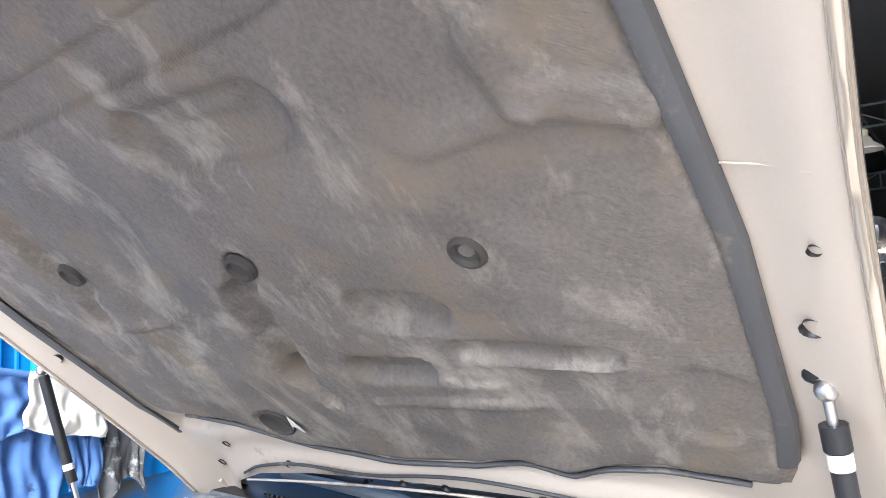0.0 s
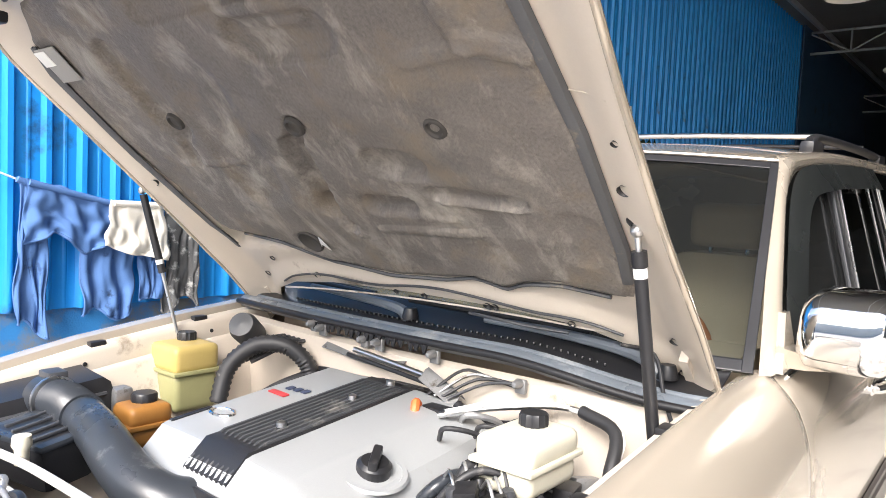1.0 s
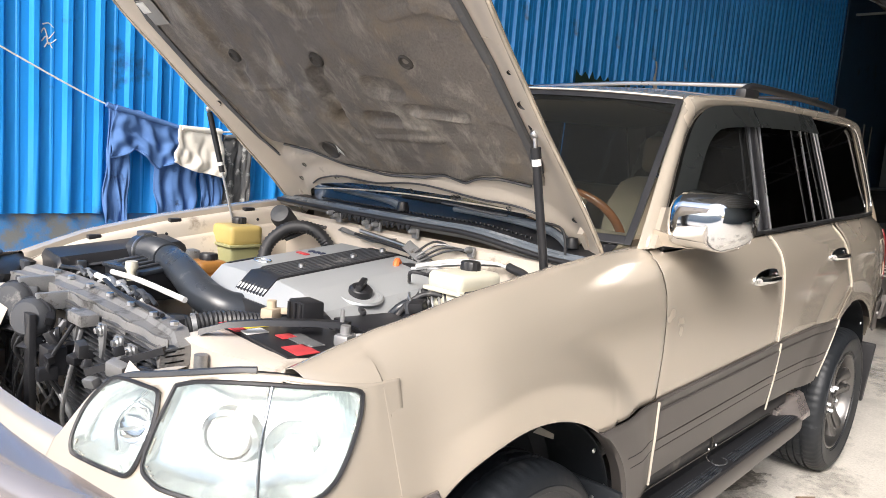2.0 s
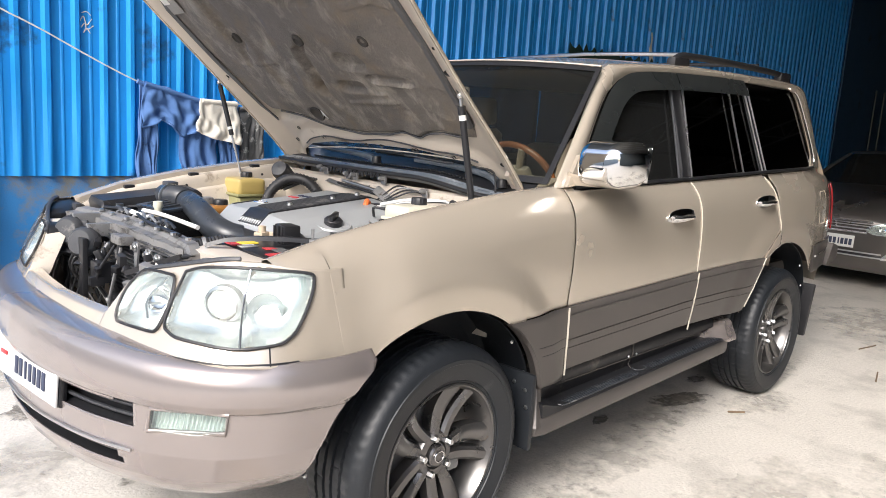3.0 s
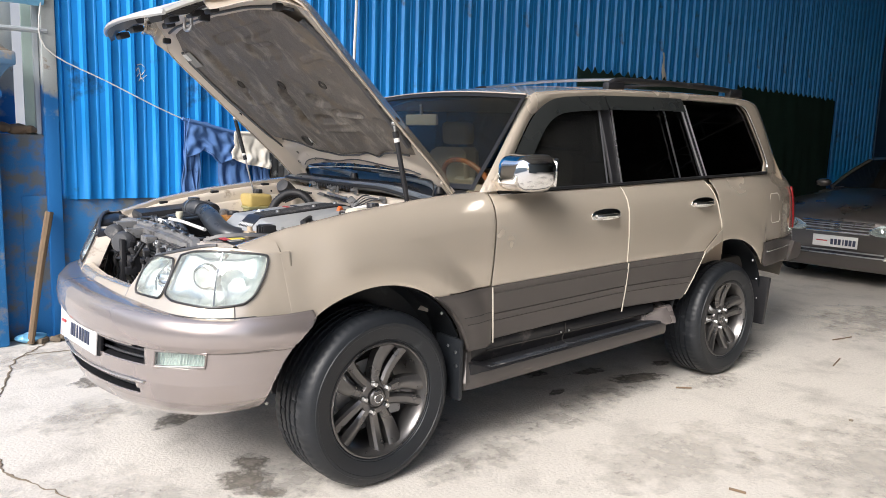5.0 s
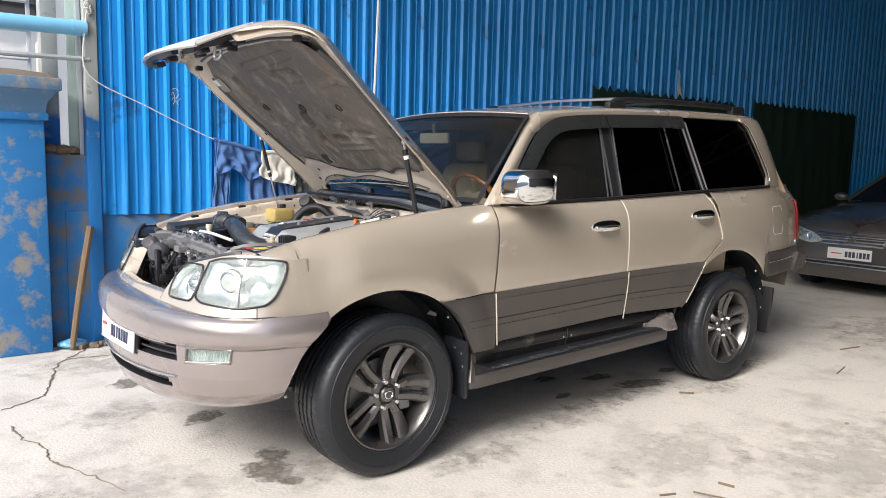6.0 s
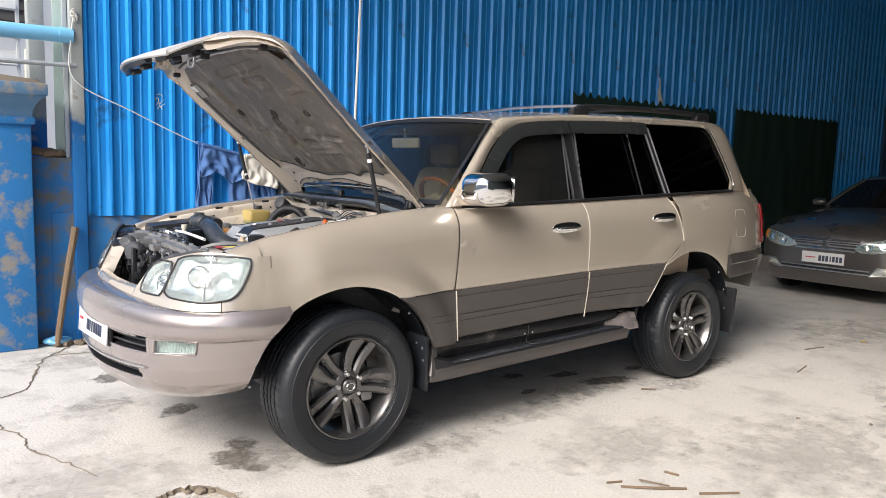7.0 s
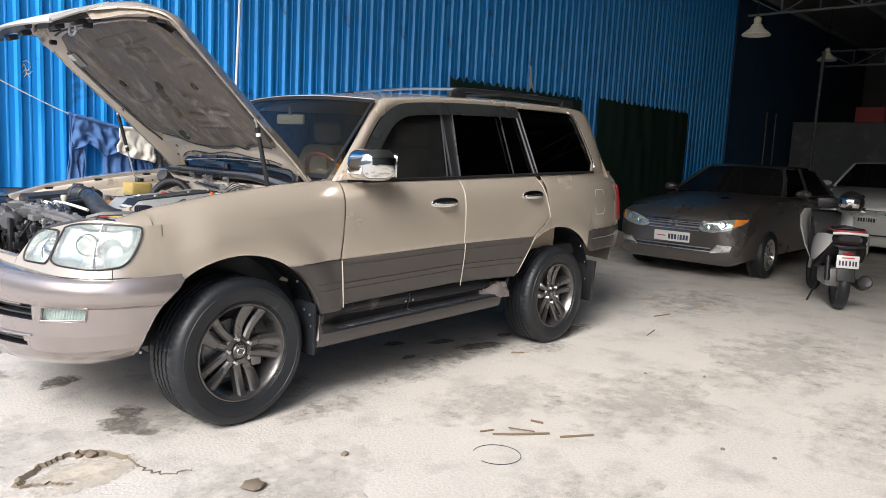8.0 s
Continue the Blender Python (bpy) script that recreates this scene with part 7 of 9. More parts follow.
# brake pipes
for k in range(2):
    tube_part("brake_pipe", [(-0.25, 0.26 + 0.02 * k, 1.155 + 0.012 * k), (-0.32, 0.38, 1.185 + 0.01 * k), (-0.39, 0.52, 1.20), (-0.37, 0.64 + 0.015 * k, 1.175), (-0.27, 0.665, 1.09)], 0.007, M_PAPER if k else M_SATIN, suv, 8, 5, "pale metal pipe")
tube_part("vacuum_hose", [(-0.39, 0.55, 1.20), (-0.36, 0.645, 1.18), (-0.29, 0.67, 1.11), (-0.28, 0.675, 1.03)], 0.014, M_RUBBER, suv, 10, 5)
# ribbed loop hoses by the firewall
tube_part("ribbed_hose", [(-0.19, -0.52, 1.03), (-0.225, -0.52, 1.13), (-0.28, -0.47, 1.195), (-0.335, -0.40, 1.20), (-0.375, -0.35, 1.15), (-0.385, -0.33, 1.08)], 0.023, M_RUBBER, suv, 12, 12, "ribbed black hose", ribs=0.004)
tube_part("heater_hose", [(-0.25, -0.42, 1.05), (-0.31, -0.38, 1.09), (-0.40, -0.34, 1.12)], 0.016, M_RUBBER, suv, 10, 6)
bm = bmesh.new()
lathe(bm, [(0.0, 0.06), (0.038, 0.055), (0.046, 0.03), (0.044, -0.05), (0.03, -0.06)], 24, Matrix.Translation((-0.345, -0.60, 1.215)) @ pose(0, 0, 0, 60, 0, 120))
part("canister", bm, M_DUSTY, suv, "black vacuum canister")
SHAPE = bay
for k in range(8):
    random.seed(120 + k)
    c = Vector((random.uniform(-0.44, -0.22), random.uniform(-0.50, -0.30), random.uniform(1.04, 1.12)))
    if k % 2:
        box_part("fitting", c, (0.05, 0.05, 0.05), random.choice((M_ALU, M_DUSTY)), suv, 0.015, m=pose(0, 0, 0, 30 * k, 20 * k, 10))
    else:
        lathe_part("valve_body", [(0.0, 0.04), (0.03, 0.035), (0.04, 0.0), (0.03, -0.03)], random.choice((M_ALU, M_BLACK)), suv, Matrix.Translation(c) @ pose(0, 0, 0, 40 * k, 25 * k, 0), 16)
for k in range(5):
    random.seed(150 + k)
    w = -0.74 + 0.03 * k
    tube_part("cable", [(-0.30, w, 1.20), (-0.40, w + 0.05, 1.25), (-0.47, w + 0.10, 1.26), (-0.50, w + 0.20 + 0.02 * k, 1.22)], 0.007, M_RUBBER, suv, 6, 5)
# air cleaner with its intake trunk
air = new("air_cleaner")
air.parent = suv
SHAPE = None
bm = bmesh.new()
loft(bm, [[(x, y, z) for y, z in ((-0.765, 0.92), (-0.60, 0.92), (-0.60, zt - 0.02), (-0.615, zt), (-0.75, zt + 0.010), (-0.765, zt - 0.01))] for x, zt in ((0.53, 1.08), (0.52, 1.095), (0.30, 1.115), (0.10, 1.135), (0.08, 1.12))])
part("box", bm, M_BLACK, air, "black air box")
tube_part("box_rim", [(0.52, -0.598, 1.06), (0.30, -0.598, 1.078), (0.10, -0.598, 1.095)], 0.006, M_DUSTY, air, 6, 1)
for x in (0.46, 0.20):
    box_part("box_clip", (x, -0.592, 1.06), (0.03, 0.012, 0.05), M_SATIN, air, 0.003)
bm = bmesh.new()
rbox(bm, (0.345, -0.405, 1.045), (0.12, 0.215, 0.11), 0.018, pose(0, 0, 0, 0, 6, 10))
part("lid", bm, M_BLACK, air, "black resonator lid")
bm = bmesh.new()
rbox(bm, (0.347, -0.405, 1.092), (0.13, 0.225, 0.016), 0.007, pose(0, 0, 0, 0, 6, 10))
part("lid_flange", bm, M_TRUNK, air, "grey resonator flange")
for k in range(4):
    box_part("lid_rib", (0.345 + 0.004 * k, -0.475 + 0.048 * k, 1.103), (0.10, 0.010, 0.008), M_DUSTY, air, 0.003, m=pose(0, 0, 0, 0, 6, 10))
tube_part("collar", [(0.245, -0.625, 1.108), (0.247, -0.565, 1.112)], 0.054, M_TRUNK, air, 24, 1, "grey meter collar")
tube_part("collar_band", [(0.247, -0.568, 1.112), (0.247, -0.556, 1.113)], 0.058, M_SATIN, air, 24, 1, "bright hose band")
box_part("meter_plug", (0.235, -0.60, 1.165), (0.05, 0.06, 0.025), M_DUSTY, air, 0.006)
tube_part("bellows", [(0.247, -0.555, 1.113), (0.25, -0.49, 1.118), (0.257, -0.43, 1.118), (0.263, -0.375, 1.115)], 0.046, M_TRUNK, air, 24, 7, "ribbed intake bellows", ribs=0.006)
tube_part("trunk", [(0.262, -0.38, 1.115), (0.275, -0.27, 1.10), (0.288, -0.17, 1.075), (0.288, -0.08, 1.045), (0.26, -0.01, 1.02), (0.19, 0.03, 1.005)], lambda t: 0.047 + 0.010 * t, M_TRUNK, air, 24, 6, "dark moulded intake trunk")
box_part("mount", (0.06, -0.60, 1.07), (0.05, 0.05, 0.07), M_ALU, air, 0.01)
tube_part("upper_hose", [(0.45, 0.10, 1.005), (0.38, 0.125, 1.02), (0.30, 0.145, 1.015), (0.22, 0.16, 1.0)], 0.029, M_RUBBER, suv, 16, 14, "ribbed radiator hose", ribs=0.004)
tube_part("hose_clamp", [(0.432, 0.105, 1.01), (0.42, 0.11, 1.012)], 0.036, M_ALU, suv, 16, 1)
lathe_part("thermostat_housing", [(0.0, 0.05), (0.04, 0.045), (0.055, 0.02), (0.05, -0.05)], M_BLACK, suv, Matrix.Translation((0.47, 0.075, 0.99)), 20)
tube_part("dipstick_tube", [(0.455, -0.36, 1.085), (0.44, -0.20, 1.085), (0.42, 0.04, 1.07)], 0.009, M_PAPER, suv, 8, 3, "pale painted rod")
lathe_part("filler_cap", [(0.0, 0.03), (0.018, 0.03), (0.02, 0.01), (0.014, 0.0), (0.014, -0.03)], M_WHITEPL, suv, Matrix.Translation((0.43, -0.28, 1.10)), 16, "small cream cap")
SHAPE = bay
for k in range(10):
    random.seed(500 + k)
    y = -0.62 + 0.055 * k
    tube_part("loom", [(0.50, y, 1.12), (0.485 + random.uniform(-0.02, 0.02), y + 0.05, 1.14), (0.50, y + 0.12, 1.125)], random.choice((0.004, 0.006, 0.009)), random.choice((M_RUBBER, M_BLACK, M_ALU, M_DUSTY)), suv, 6, 4)
# battery
SHAPE = None
bat = new("battery")
bat.parent = suv
bat.location = (0.03, 0.165, -0.035)
MB = pose(0, 0, 0, 0, 0, -6)
box_part("case", (0.31, 0.28, 0.985), (0.245, 0.37, 0.20), M_BLACK, bat, 0.008, m=MB)
box_part("lid_ridge", (0.31, 0.28, 1.087), (0.225, 0.35, 0.008), M_BLACK, bat, 0.003, m=MB)
box_part("yellow_label", (0.355, 0.165, 1.093), (0.07, 0.05, 0.003), M_LEMON, bat, 0.001, m=MB)
box_part("red_label", (0.405, 0.155, 1.093), (0.035, 0.10, 0.003), M_RED, bat, 0.001, m=MB)
box_part("white_label", (0.385, 0.22, 1.093), (0.06, 0.045, 0.003), M_PAPER, bat, 0.001, m=MB)
box_part("worn_label", (0.33, 0.35, 1.093), (0.05, 0.12, 0.003), M_GREYCLOTH, bat, 0.001, m=MB, label="scuffed grey label")
box_part("red_label", (0.385, 0.415, 1.093), (0.06, 0.075, 0.003), M_RED, bat, 0.001, m=MB)
box_part("red_label", (0.345, 0.30, 1.0935), (0.04, 0.04, 0.003), M_RED, bat, 0.001, m=MB)
for x, y, m in ((0.265, 0.115, M_SEAT), (0.265, 0.43, M_ALU)):
    bm = bmesh.new()
    rbox(bm, (x, y, 1.105), (0.05, 0.04, 0.03), 0.008, pose(0, 0, 0, 0, 0, 20))
    lathe(bm, [(0.014, 0), (0.013, 0.035), (0, 0.036)], 12, Matrix.Translation((x, y, 1.105)))
    rbox(bm, (x - 0.04, y + 0.02, 1.11), (0.04, 0.02, 0.018), 0.004, pose(0, 0, 0, 10, 0, -30))
    part("terminal", bm, m, bat, "corroded battery terminal")
    tube_part("terminal_cable", [(x - 0.05, y + 0.02, 1.11), (x - 0.10, y + 0.05, 1.12), (x - 0.14, y + 0.10, 1.06), (x - 0.12, y + 0.14, 0.98)], 0.011, M_RUBBER, bat, 8, 5)
bm = bmesh.new()
loft(bm, [[(x + a, y + b, z + h) for a, b, h in ((-0.016, -0.010, 0), (-0.012, -0.006, 0.014), (0.012, 0.006, 0.014), (0.016, 0.010, 0))] for x, y, z in ((0.50, 0.17, 1.090), (0.45, 0.21, 1.110), (0.38, 0.26, 1.118), (0.28, 0.32, 1.118), (0.20, 0.365, 1.112))])
part("clamp_bar", bm, M_BLACK, bat, "black battery clamp bar")
tube_part("clamp_bolt", [(0.215, 0.355, 1.10), (0.215, 0.355, 1.16)], 0.006, M_ALU, bat, 6, 1)
box_part("terminal_cover", (0.225, 0.215, 1.12), (0.065, 0.08, 0.075), M_BLACK, bat, 0.008, m=MB)
for k in range(3):
    box_part("cover_rib", (0.262, 0.19 + 0.025 * k, 1.123), (0.006, 0.010, 0.06), M_BLACK, bat, 0.002, m=MB)
box_part("fuse_box", (0.085, 0.485, 1.005), (0.18, 0.16, 0.10), M_BLACK, suv, 0.010, "black fuse box", m=pose(0, 0, 0, 0, 0, -8))
box_part("fuse_box_lid", (0.085, 0.485, 1.060), (0.19, 0.17, 0.014), M_BLACK, suv, 0.005, "black fuse box lid", m=pose(0, 0, 0, 0, 0, -8))
# cream panel in front of the battery
bm = bmesh.new()
grid(bm, [[(x - 0.28 * max(0, y - 0.50) + 0.012 * (k == 3), y, z - 0.025 - 0.004 * math.sin(y * 20) * (k > 2)) for y in np.linspace(0.30, 0.76, 17)] for k, (x, z) in enumerate(((0.445, 1.055), (0.45, 1.072), (0.53, 1.076), (0.553, 1.070), (0.562, 1.052), (0.565, 0.99), (0.545, 0.96)))])
part("battery_panel", bm, M_BAY, suv, "cream slam panel beside the battery", thick=0.004)

SHAPE = bay
# ------------------------------------------------ radiator support and what shows in the grille opening
sup = new("radiator_support")
sup.parent = suv
bm = bmesh.new()
loft(bm, [[(x + dx, y, z + dz) for dx, dz in ((-0.05, -0.01), (-0.045, 0.006), (-0.01, 0.0), (0.0, -0.012), (0.035, -0.014), (0.04, -0.05), (-0.04, -0.05))] for x, y, z in ((0.60, -0.78, 1.115), (0.56, -0.60, 1.115), (0.545, -0.3, 1.115), (0.545, 0.0, 1.11), (0.555, 0.20, 1.10), (0.575, 0.27, 1.075))])
part("cross_member", bm, M_DIRTY, sup, "bare metal cross member")
for y in (-0.62, -0.5, -0.35, -0.2, -0.06, 0.08, 0.2):
    lathe_part("member_bolt", [(0.011, 0), (0.011, 0.01), (0, 0.012)], M_SATIN, sup, Matrix.Translation((0.545, y, 1.118)), 6)
tube_part("white_hose", [(0.50, -0.42, 1.14), (0.48, -0.25, 1.125), (0.49, -0.10, 1.12)], 0.010, M_PAPER, sup, 8, 4, "pale plastic pipe")
tube_part("cable", [(0.52, -0.66, 1.13), (0.49, -0.45, 1.14), (0.52, -0.2, 1.125), (0.53, 0.1, 1.12)], 0.007, M_BLACK, sup, 6, 5)
bm = bmesh.new()
grid(bm, [[(0.592 + 0.004 * math.sin(y * 40), y, z) for y in np.linspace(-0.66, 0.26, 60) for z in ((1.098 if k == 0 else 1.075 if k == 1 else 1.035 + 0.022 * abs(math.sin(y * 9 + 0.6)) + (0.02 if math.sin(y * 23) > 0.6 else 0)),)] for k in range(3)])
part("front_plate", bm, M_DIRTY, sup, "grimy scalloped front plate", thick=0.004)
for y, z in ((-0.05, 1.045), (0.06, 1.035), (-0.24, 1.05), (0.14, 1.03)):
    bm = bmesh.new()
    prism(bm, [(y - 0.022, z + 0.03), (y + 0.022, z + 0.03), (y + 0.018, z - 0.02), (y + 0.006, z - 0.07), (y - 0.010, z - 0.07)], lambda a, b: (0.625, a, b), lambda a, b: (0.618, a, b))
    part("hanger", bm, M_ALU, sup, "plated hanger bracket")
    lathe_part("washer", [(0.018, 0.0), (0.018, 0.006), (0.009, 0.008), (0.009, 0.016), (0, 0.017)], M_SATIN, sup, Matrix.Translation((0.625, y, z + 0.012)) @ pose(0, 0, 0, 0, 90, 0), 16)
for x, y, z0, z1, w in ((0.70, -0.36, 1.05, 0.70, 0.05), (0.66, 0.30, 1.05, 0.72, 0.03), (0.66, -0.68, 1.07, 0.72, 0.04)):
    box_part("stay", (x, y, (z0 + z1) / 2), (0.02, w, z0 - z1), M_BLACK, sup, 0.005)
box_part("latch", (0.63, -0.16, 1.07), (0.05, 0.10, 0.035), M_DIRTY, sup, 0.006)
rad = new("radiator")
rad.parent = suv
box_part("core", (0.50, 0.0, 0.84), (0.04, 0.74, 0.46), M_BLACK, rad, 0.004)
for k in range(26):
    box_part("condenser_fin", (0.575, -0.06, 0.66 + 0.0165 * k), (0.05, 0.66, 0.006), M_DUSTY, rad, 0.001)
for s in (-1, 1):
    tube_part("header_tube", [(0.555, s * 0.36, 0.64), (0.555, s * 0.36, 1.08)], 0.016, M_ALU, rad, 10, 1)
SHAPE = None
for k, (y, z) in enumerate(((-0.42, 1.005), (-0.27, 0.985))):
    h = new("horn")
    h.parent = suv
    x = 0.715
    lathe_part("dish", [(0.0, 0.030), (0.044, 0.028), (0.054, 0.018), (0.058, 0.0), (0.054, -0.03), (0.04, -0.045), (0.0, -0.05)], M_DUSTY, h, Matrix.Translation((x, y, z)) @ pose(0, 0, 0, 0, 80, 35), 28, "dark grey disc horn")
    lathe_part("dish_rim", [(0.058, 0.004), (0.062, 0.0), (0.058, -0.006)], M_BLACK, h, Matrix.Translation((x, y, z)) @ pose(0, 0, 0, 0, 80, 35), 28, close=True)
    tube_part("trumpet", [(x - 0.02, y, z - 0.03), (x - 0.015, y + 0.005, z - 0.07), (x - 0.005, y + 0.01, z - 0.095)], lambda t: 0.022 + 0.028 * t, M_BLACK, h, 12, 4)
    box_part("bracket", (x - 0.06, y, z + 0.045), (0.10, 0.02, 0.05), M_ALU, h, 0.004)
    tube_part("u_bend", [(x - 0.02, y + 0.03, z - 0.06), (x - 0.01, y + 0.05, z - 0.12), (x - 0.01, y + 0.085, z - 0.12), (x - 0.04, y + 0.095, z - 0.06)], 0.007, M_SATIN, h, 8, 4)
SHAPE = bay
bm = bmesh.new()
fan = Matrix.Translation((0.66, -0.50, 0.80)) @ pose(0, 0, 0, 0, 90, 0)
for k in range(7):
    a = 2 * math.pi * k / 7
    rows = [[fan @ Vector((r * math.cos(a + q), r * math.sin(a + q), 0.02 * q * 3)) for q in (-0.16, 0, 0.16)] for r in (0.03, 0.08, 0.13)]
    grid(bm, rows)
part("cooling_fan", bm, M_SATIN, suv, "small electric cooling fan", thick=0.003)
for k in range(20):
    random.seed(200 + k)
    y, z = random.uniform(-0.72, -0.12), random.uniform(0.74, 1.02)
    tube_part("wire", [(0.64, y, 1.04), (0.68 + random.uniform(-0.02, 0.04), y + random.uniform(-0.06, 0.06), z), (0.66, y + random.uniform(-0.1, 0.1), z - 0.1), (0.63, y + random.uniform(-0.08, 0.08), z - 0.2)], random.choice((0.003, 0.004, 0.006, 0.009)), random.choice((M_BLACK, M_RUBBER, M_RUBBER, M_ALU)), suv, 6, 5)
for k in range(30):
    random.seed(230 + k)
    box_part("bracket", (random.uniform(0.60, 0.70), random.uniform(-0.72, 0.25), random.uniform(0.86, 1.06)), (random.uniform(0.01, 0.03), random.uniform(0.015, 0.05), random.uniform(0.02, 0.05)), random.choice((M_BLACK, M_ALU, M_RUBBER, M_BLACK)), suv, 0.004, m=pose(0, 0, 0, random.uniform(-25, 25), random.uniform(-25, 25), random.uniform(-40, 40)))
bm = bmesh.new()
rbox(bm, (0.675, -0.25, 0.93), (0.05, 0.075, 0.085), 0.006)
rbox(bm, (0.70, -0.22, 0.90), (0.05, 0.03, 0.04), 0.004)
part("relay_box", bm, M_BLACK, suv, "black relay box")
tube_part("stay_rod", [(0.60, 0.27, 1.075), (0.66, 0.20, 1.04), (0.72, 0.12, 1.0)], 0.013, M_BLACK, suv, 4, 1)
for k in range(3):                                   # brackets behind the far lamp
    box_part("lamp_bracket", (0.60 + 0.03 * k, -0.72 + 0.09 * k, 1.07), (0.07, 0.03, 0.05), M_DUSTY, suv, 0.008, m=pose(0, 0, 0, 10 * k, 0, -30))
for k in range(4):
    box_part("ladder_rung", (0.62 - 0.02 * k, -0.80, 1.00 + 0.03 * k), (0.09, 0.05, 0.012), M_DUSTY, suv, 0.004, m=pose(0, 0, 0, 0, 8, 20))
box_part("far_bracket", (0.58, -0.82, 1.05), (0.02, 0.05, 0.16), M_DUSTY, suv, 0.004)

SHAPE = settle
# ------------------------------------------------ cabin
cab_in = new("cabin")
cab_in.parent = suv
bm = bmesh.new()
loft(bm, [[(x, y, z) for x, z in ((-0.66, 0.95), (-0.70, 1.31), (-0.86, 1.35), (-1.02, 1.345), (-1.08, 1.28), (-1.05, 0.95))] for y in np.linspace(-0.72, 0.72, 13)])
part("dashboard", bm, M_SEAT, cab_in, "beige dashboard")
bm = bmesh.new()
tube(bm, [Vector((-1.03, 0.40, 1.325)) + pose(0, 0, 0, 0, -62, 0) @ Vector((0.185 * math.cos(a), 0.185 * math.sin(a), 0)) for a in np.linspace(0, 2 * math.pi, 33)], 0.016, 10, 0, caps=False)
sw = part("steering_wheel", bm, M_WOODRIM, cab_in, "wood-rimmed steering wheel")
bm = bmesh.new()
mw = Matrix.Translation((-1.02, 0.40, 1.325)) @ pose(0, 0, 0, 0, -62, 0)
rbox(bm, mw.translation, (0.13, 0.15, 0.05), 0.03, mw.to_3x3().to_4x4())
for a in (0.4, 2.74, 4.71):
    tube(bm, [mw @ Vector((0.04 * math.cos(a), 0.04 * math.sin(a), 0)), mw @ Vector((0.18 * math.cos(a), 0.18 * math.sin(a), 0))], 0.016, 8, 1)
part("wheel_boss", bm, M_SEAT, sw, "beige wheel boss")
for y in (0.40, -0.50):
    seat = new("car_seat")
    seat.parent = cab_in
    bm = bmesh.new()
    loft(bm, [[(x, y + q * 0.25, z) for q, z in ((-1, zb), (-1, zt - 0.02), (-0.6, zt), (0.6, zt), (1, zt - 0.02), (1, zb))] for x, zb, zt in ((-1.18, 0.80, 0.98), (-1.30, 0.80, 1.0), (-1.62, 0.80, 0.96))])
    part("cushion", bm, M_SEAT, seat)
    bm = bmesh.new()
    loft(bm, [[(xc + dx, y + q * w, z) for q, dx in ((-1, 0.0), (-0.9, 0.07), (0, 0.05), (0.9, 0.07), (1, 0.0), (0.8, -0.07), (-0.8, -0.07))] for xc, z, w in ((-1.62, 0.92, 0.25), (-1.66, 1.15, 0.25), (-1.72, 1.40, 0.24), (-1.75, 1.50, 0.20), (-1.76, 1.53, 0.14))])
    part("backrest", bm, M_SEAT, seat)
    bm = bmesh.new()
    rbox(bm, (-1.78, y, 1.635), (0.10, 0.26, 0.17), 0.045, seg=3)
    part("headrest", bm, M_SEAT, seat)
    for d in (-0.06, 0.06):
        tube_part("headrest_post", [(-1.77, y + d, 1.50), (-1.775, y + d, 1.58)], 0.007, M_CHROME, seat, 6, 1)
bm = bmesh.new()
rbox(bm, (-2.55, 0, 1.12), (0.16, 1.36, 0.62), 0.05)
part("rear_bench", bm, M_SEAT, cab_in, "beige rear bench")
bm = bmesh.new()
rbox(bm, (-2.2, 0, 0.70), (2.6, 1.6, 0.10), 0.02)
part("cabin_floor", bm, M_CABIN, cab_in)
bm = bmesh.new()
grid(bm, [[(x, y, z) for y, z in ((-0.62, 1.80), (-0.4, 1.85), (0.4, 1.85), (0.62, 1.80))] for x in (-1.25, -2.2, -3.4)])
part("headlining", bm, M_SEAT, cab_in, thick=0.01)
bm = bmesh.new()
rbox(bm, (-1.20, -0.20, 1.725), (0.03, 0.24, 0.075), 0.02, pose(0, 0, 0, 0, 0, 12))
tube(bm, [(-1.20, -0.2, 1.75), (-1.16, -0.16, 1.82)], 0.01, 8, 1)
part("rear_view_mirror", bm, M_SEAT, cab_in, "beige rear-view mirror")
for sgn in (1, -1):
    bm = bmesh.new()
    rbox(bm, (-1.9, sgn * 0.80, 1.02), (2.2, 0.06, 0.56), 0.02)
    part("door_lining", bm, M_SEAT, cab_in, "beige door lining")

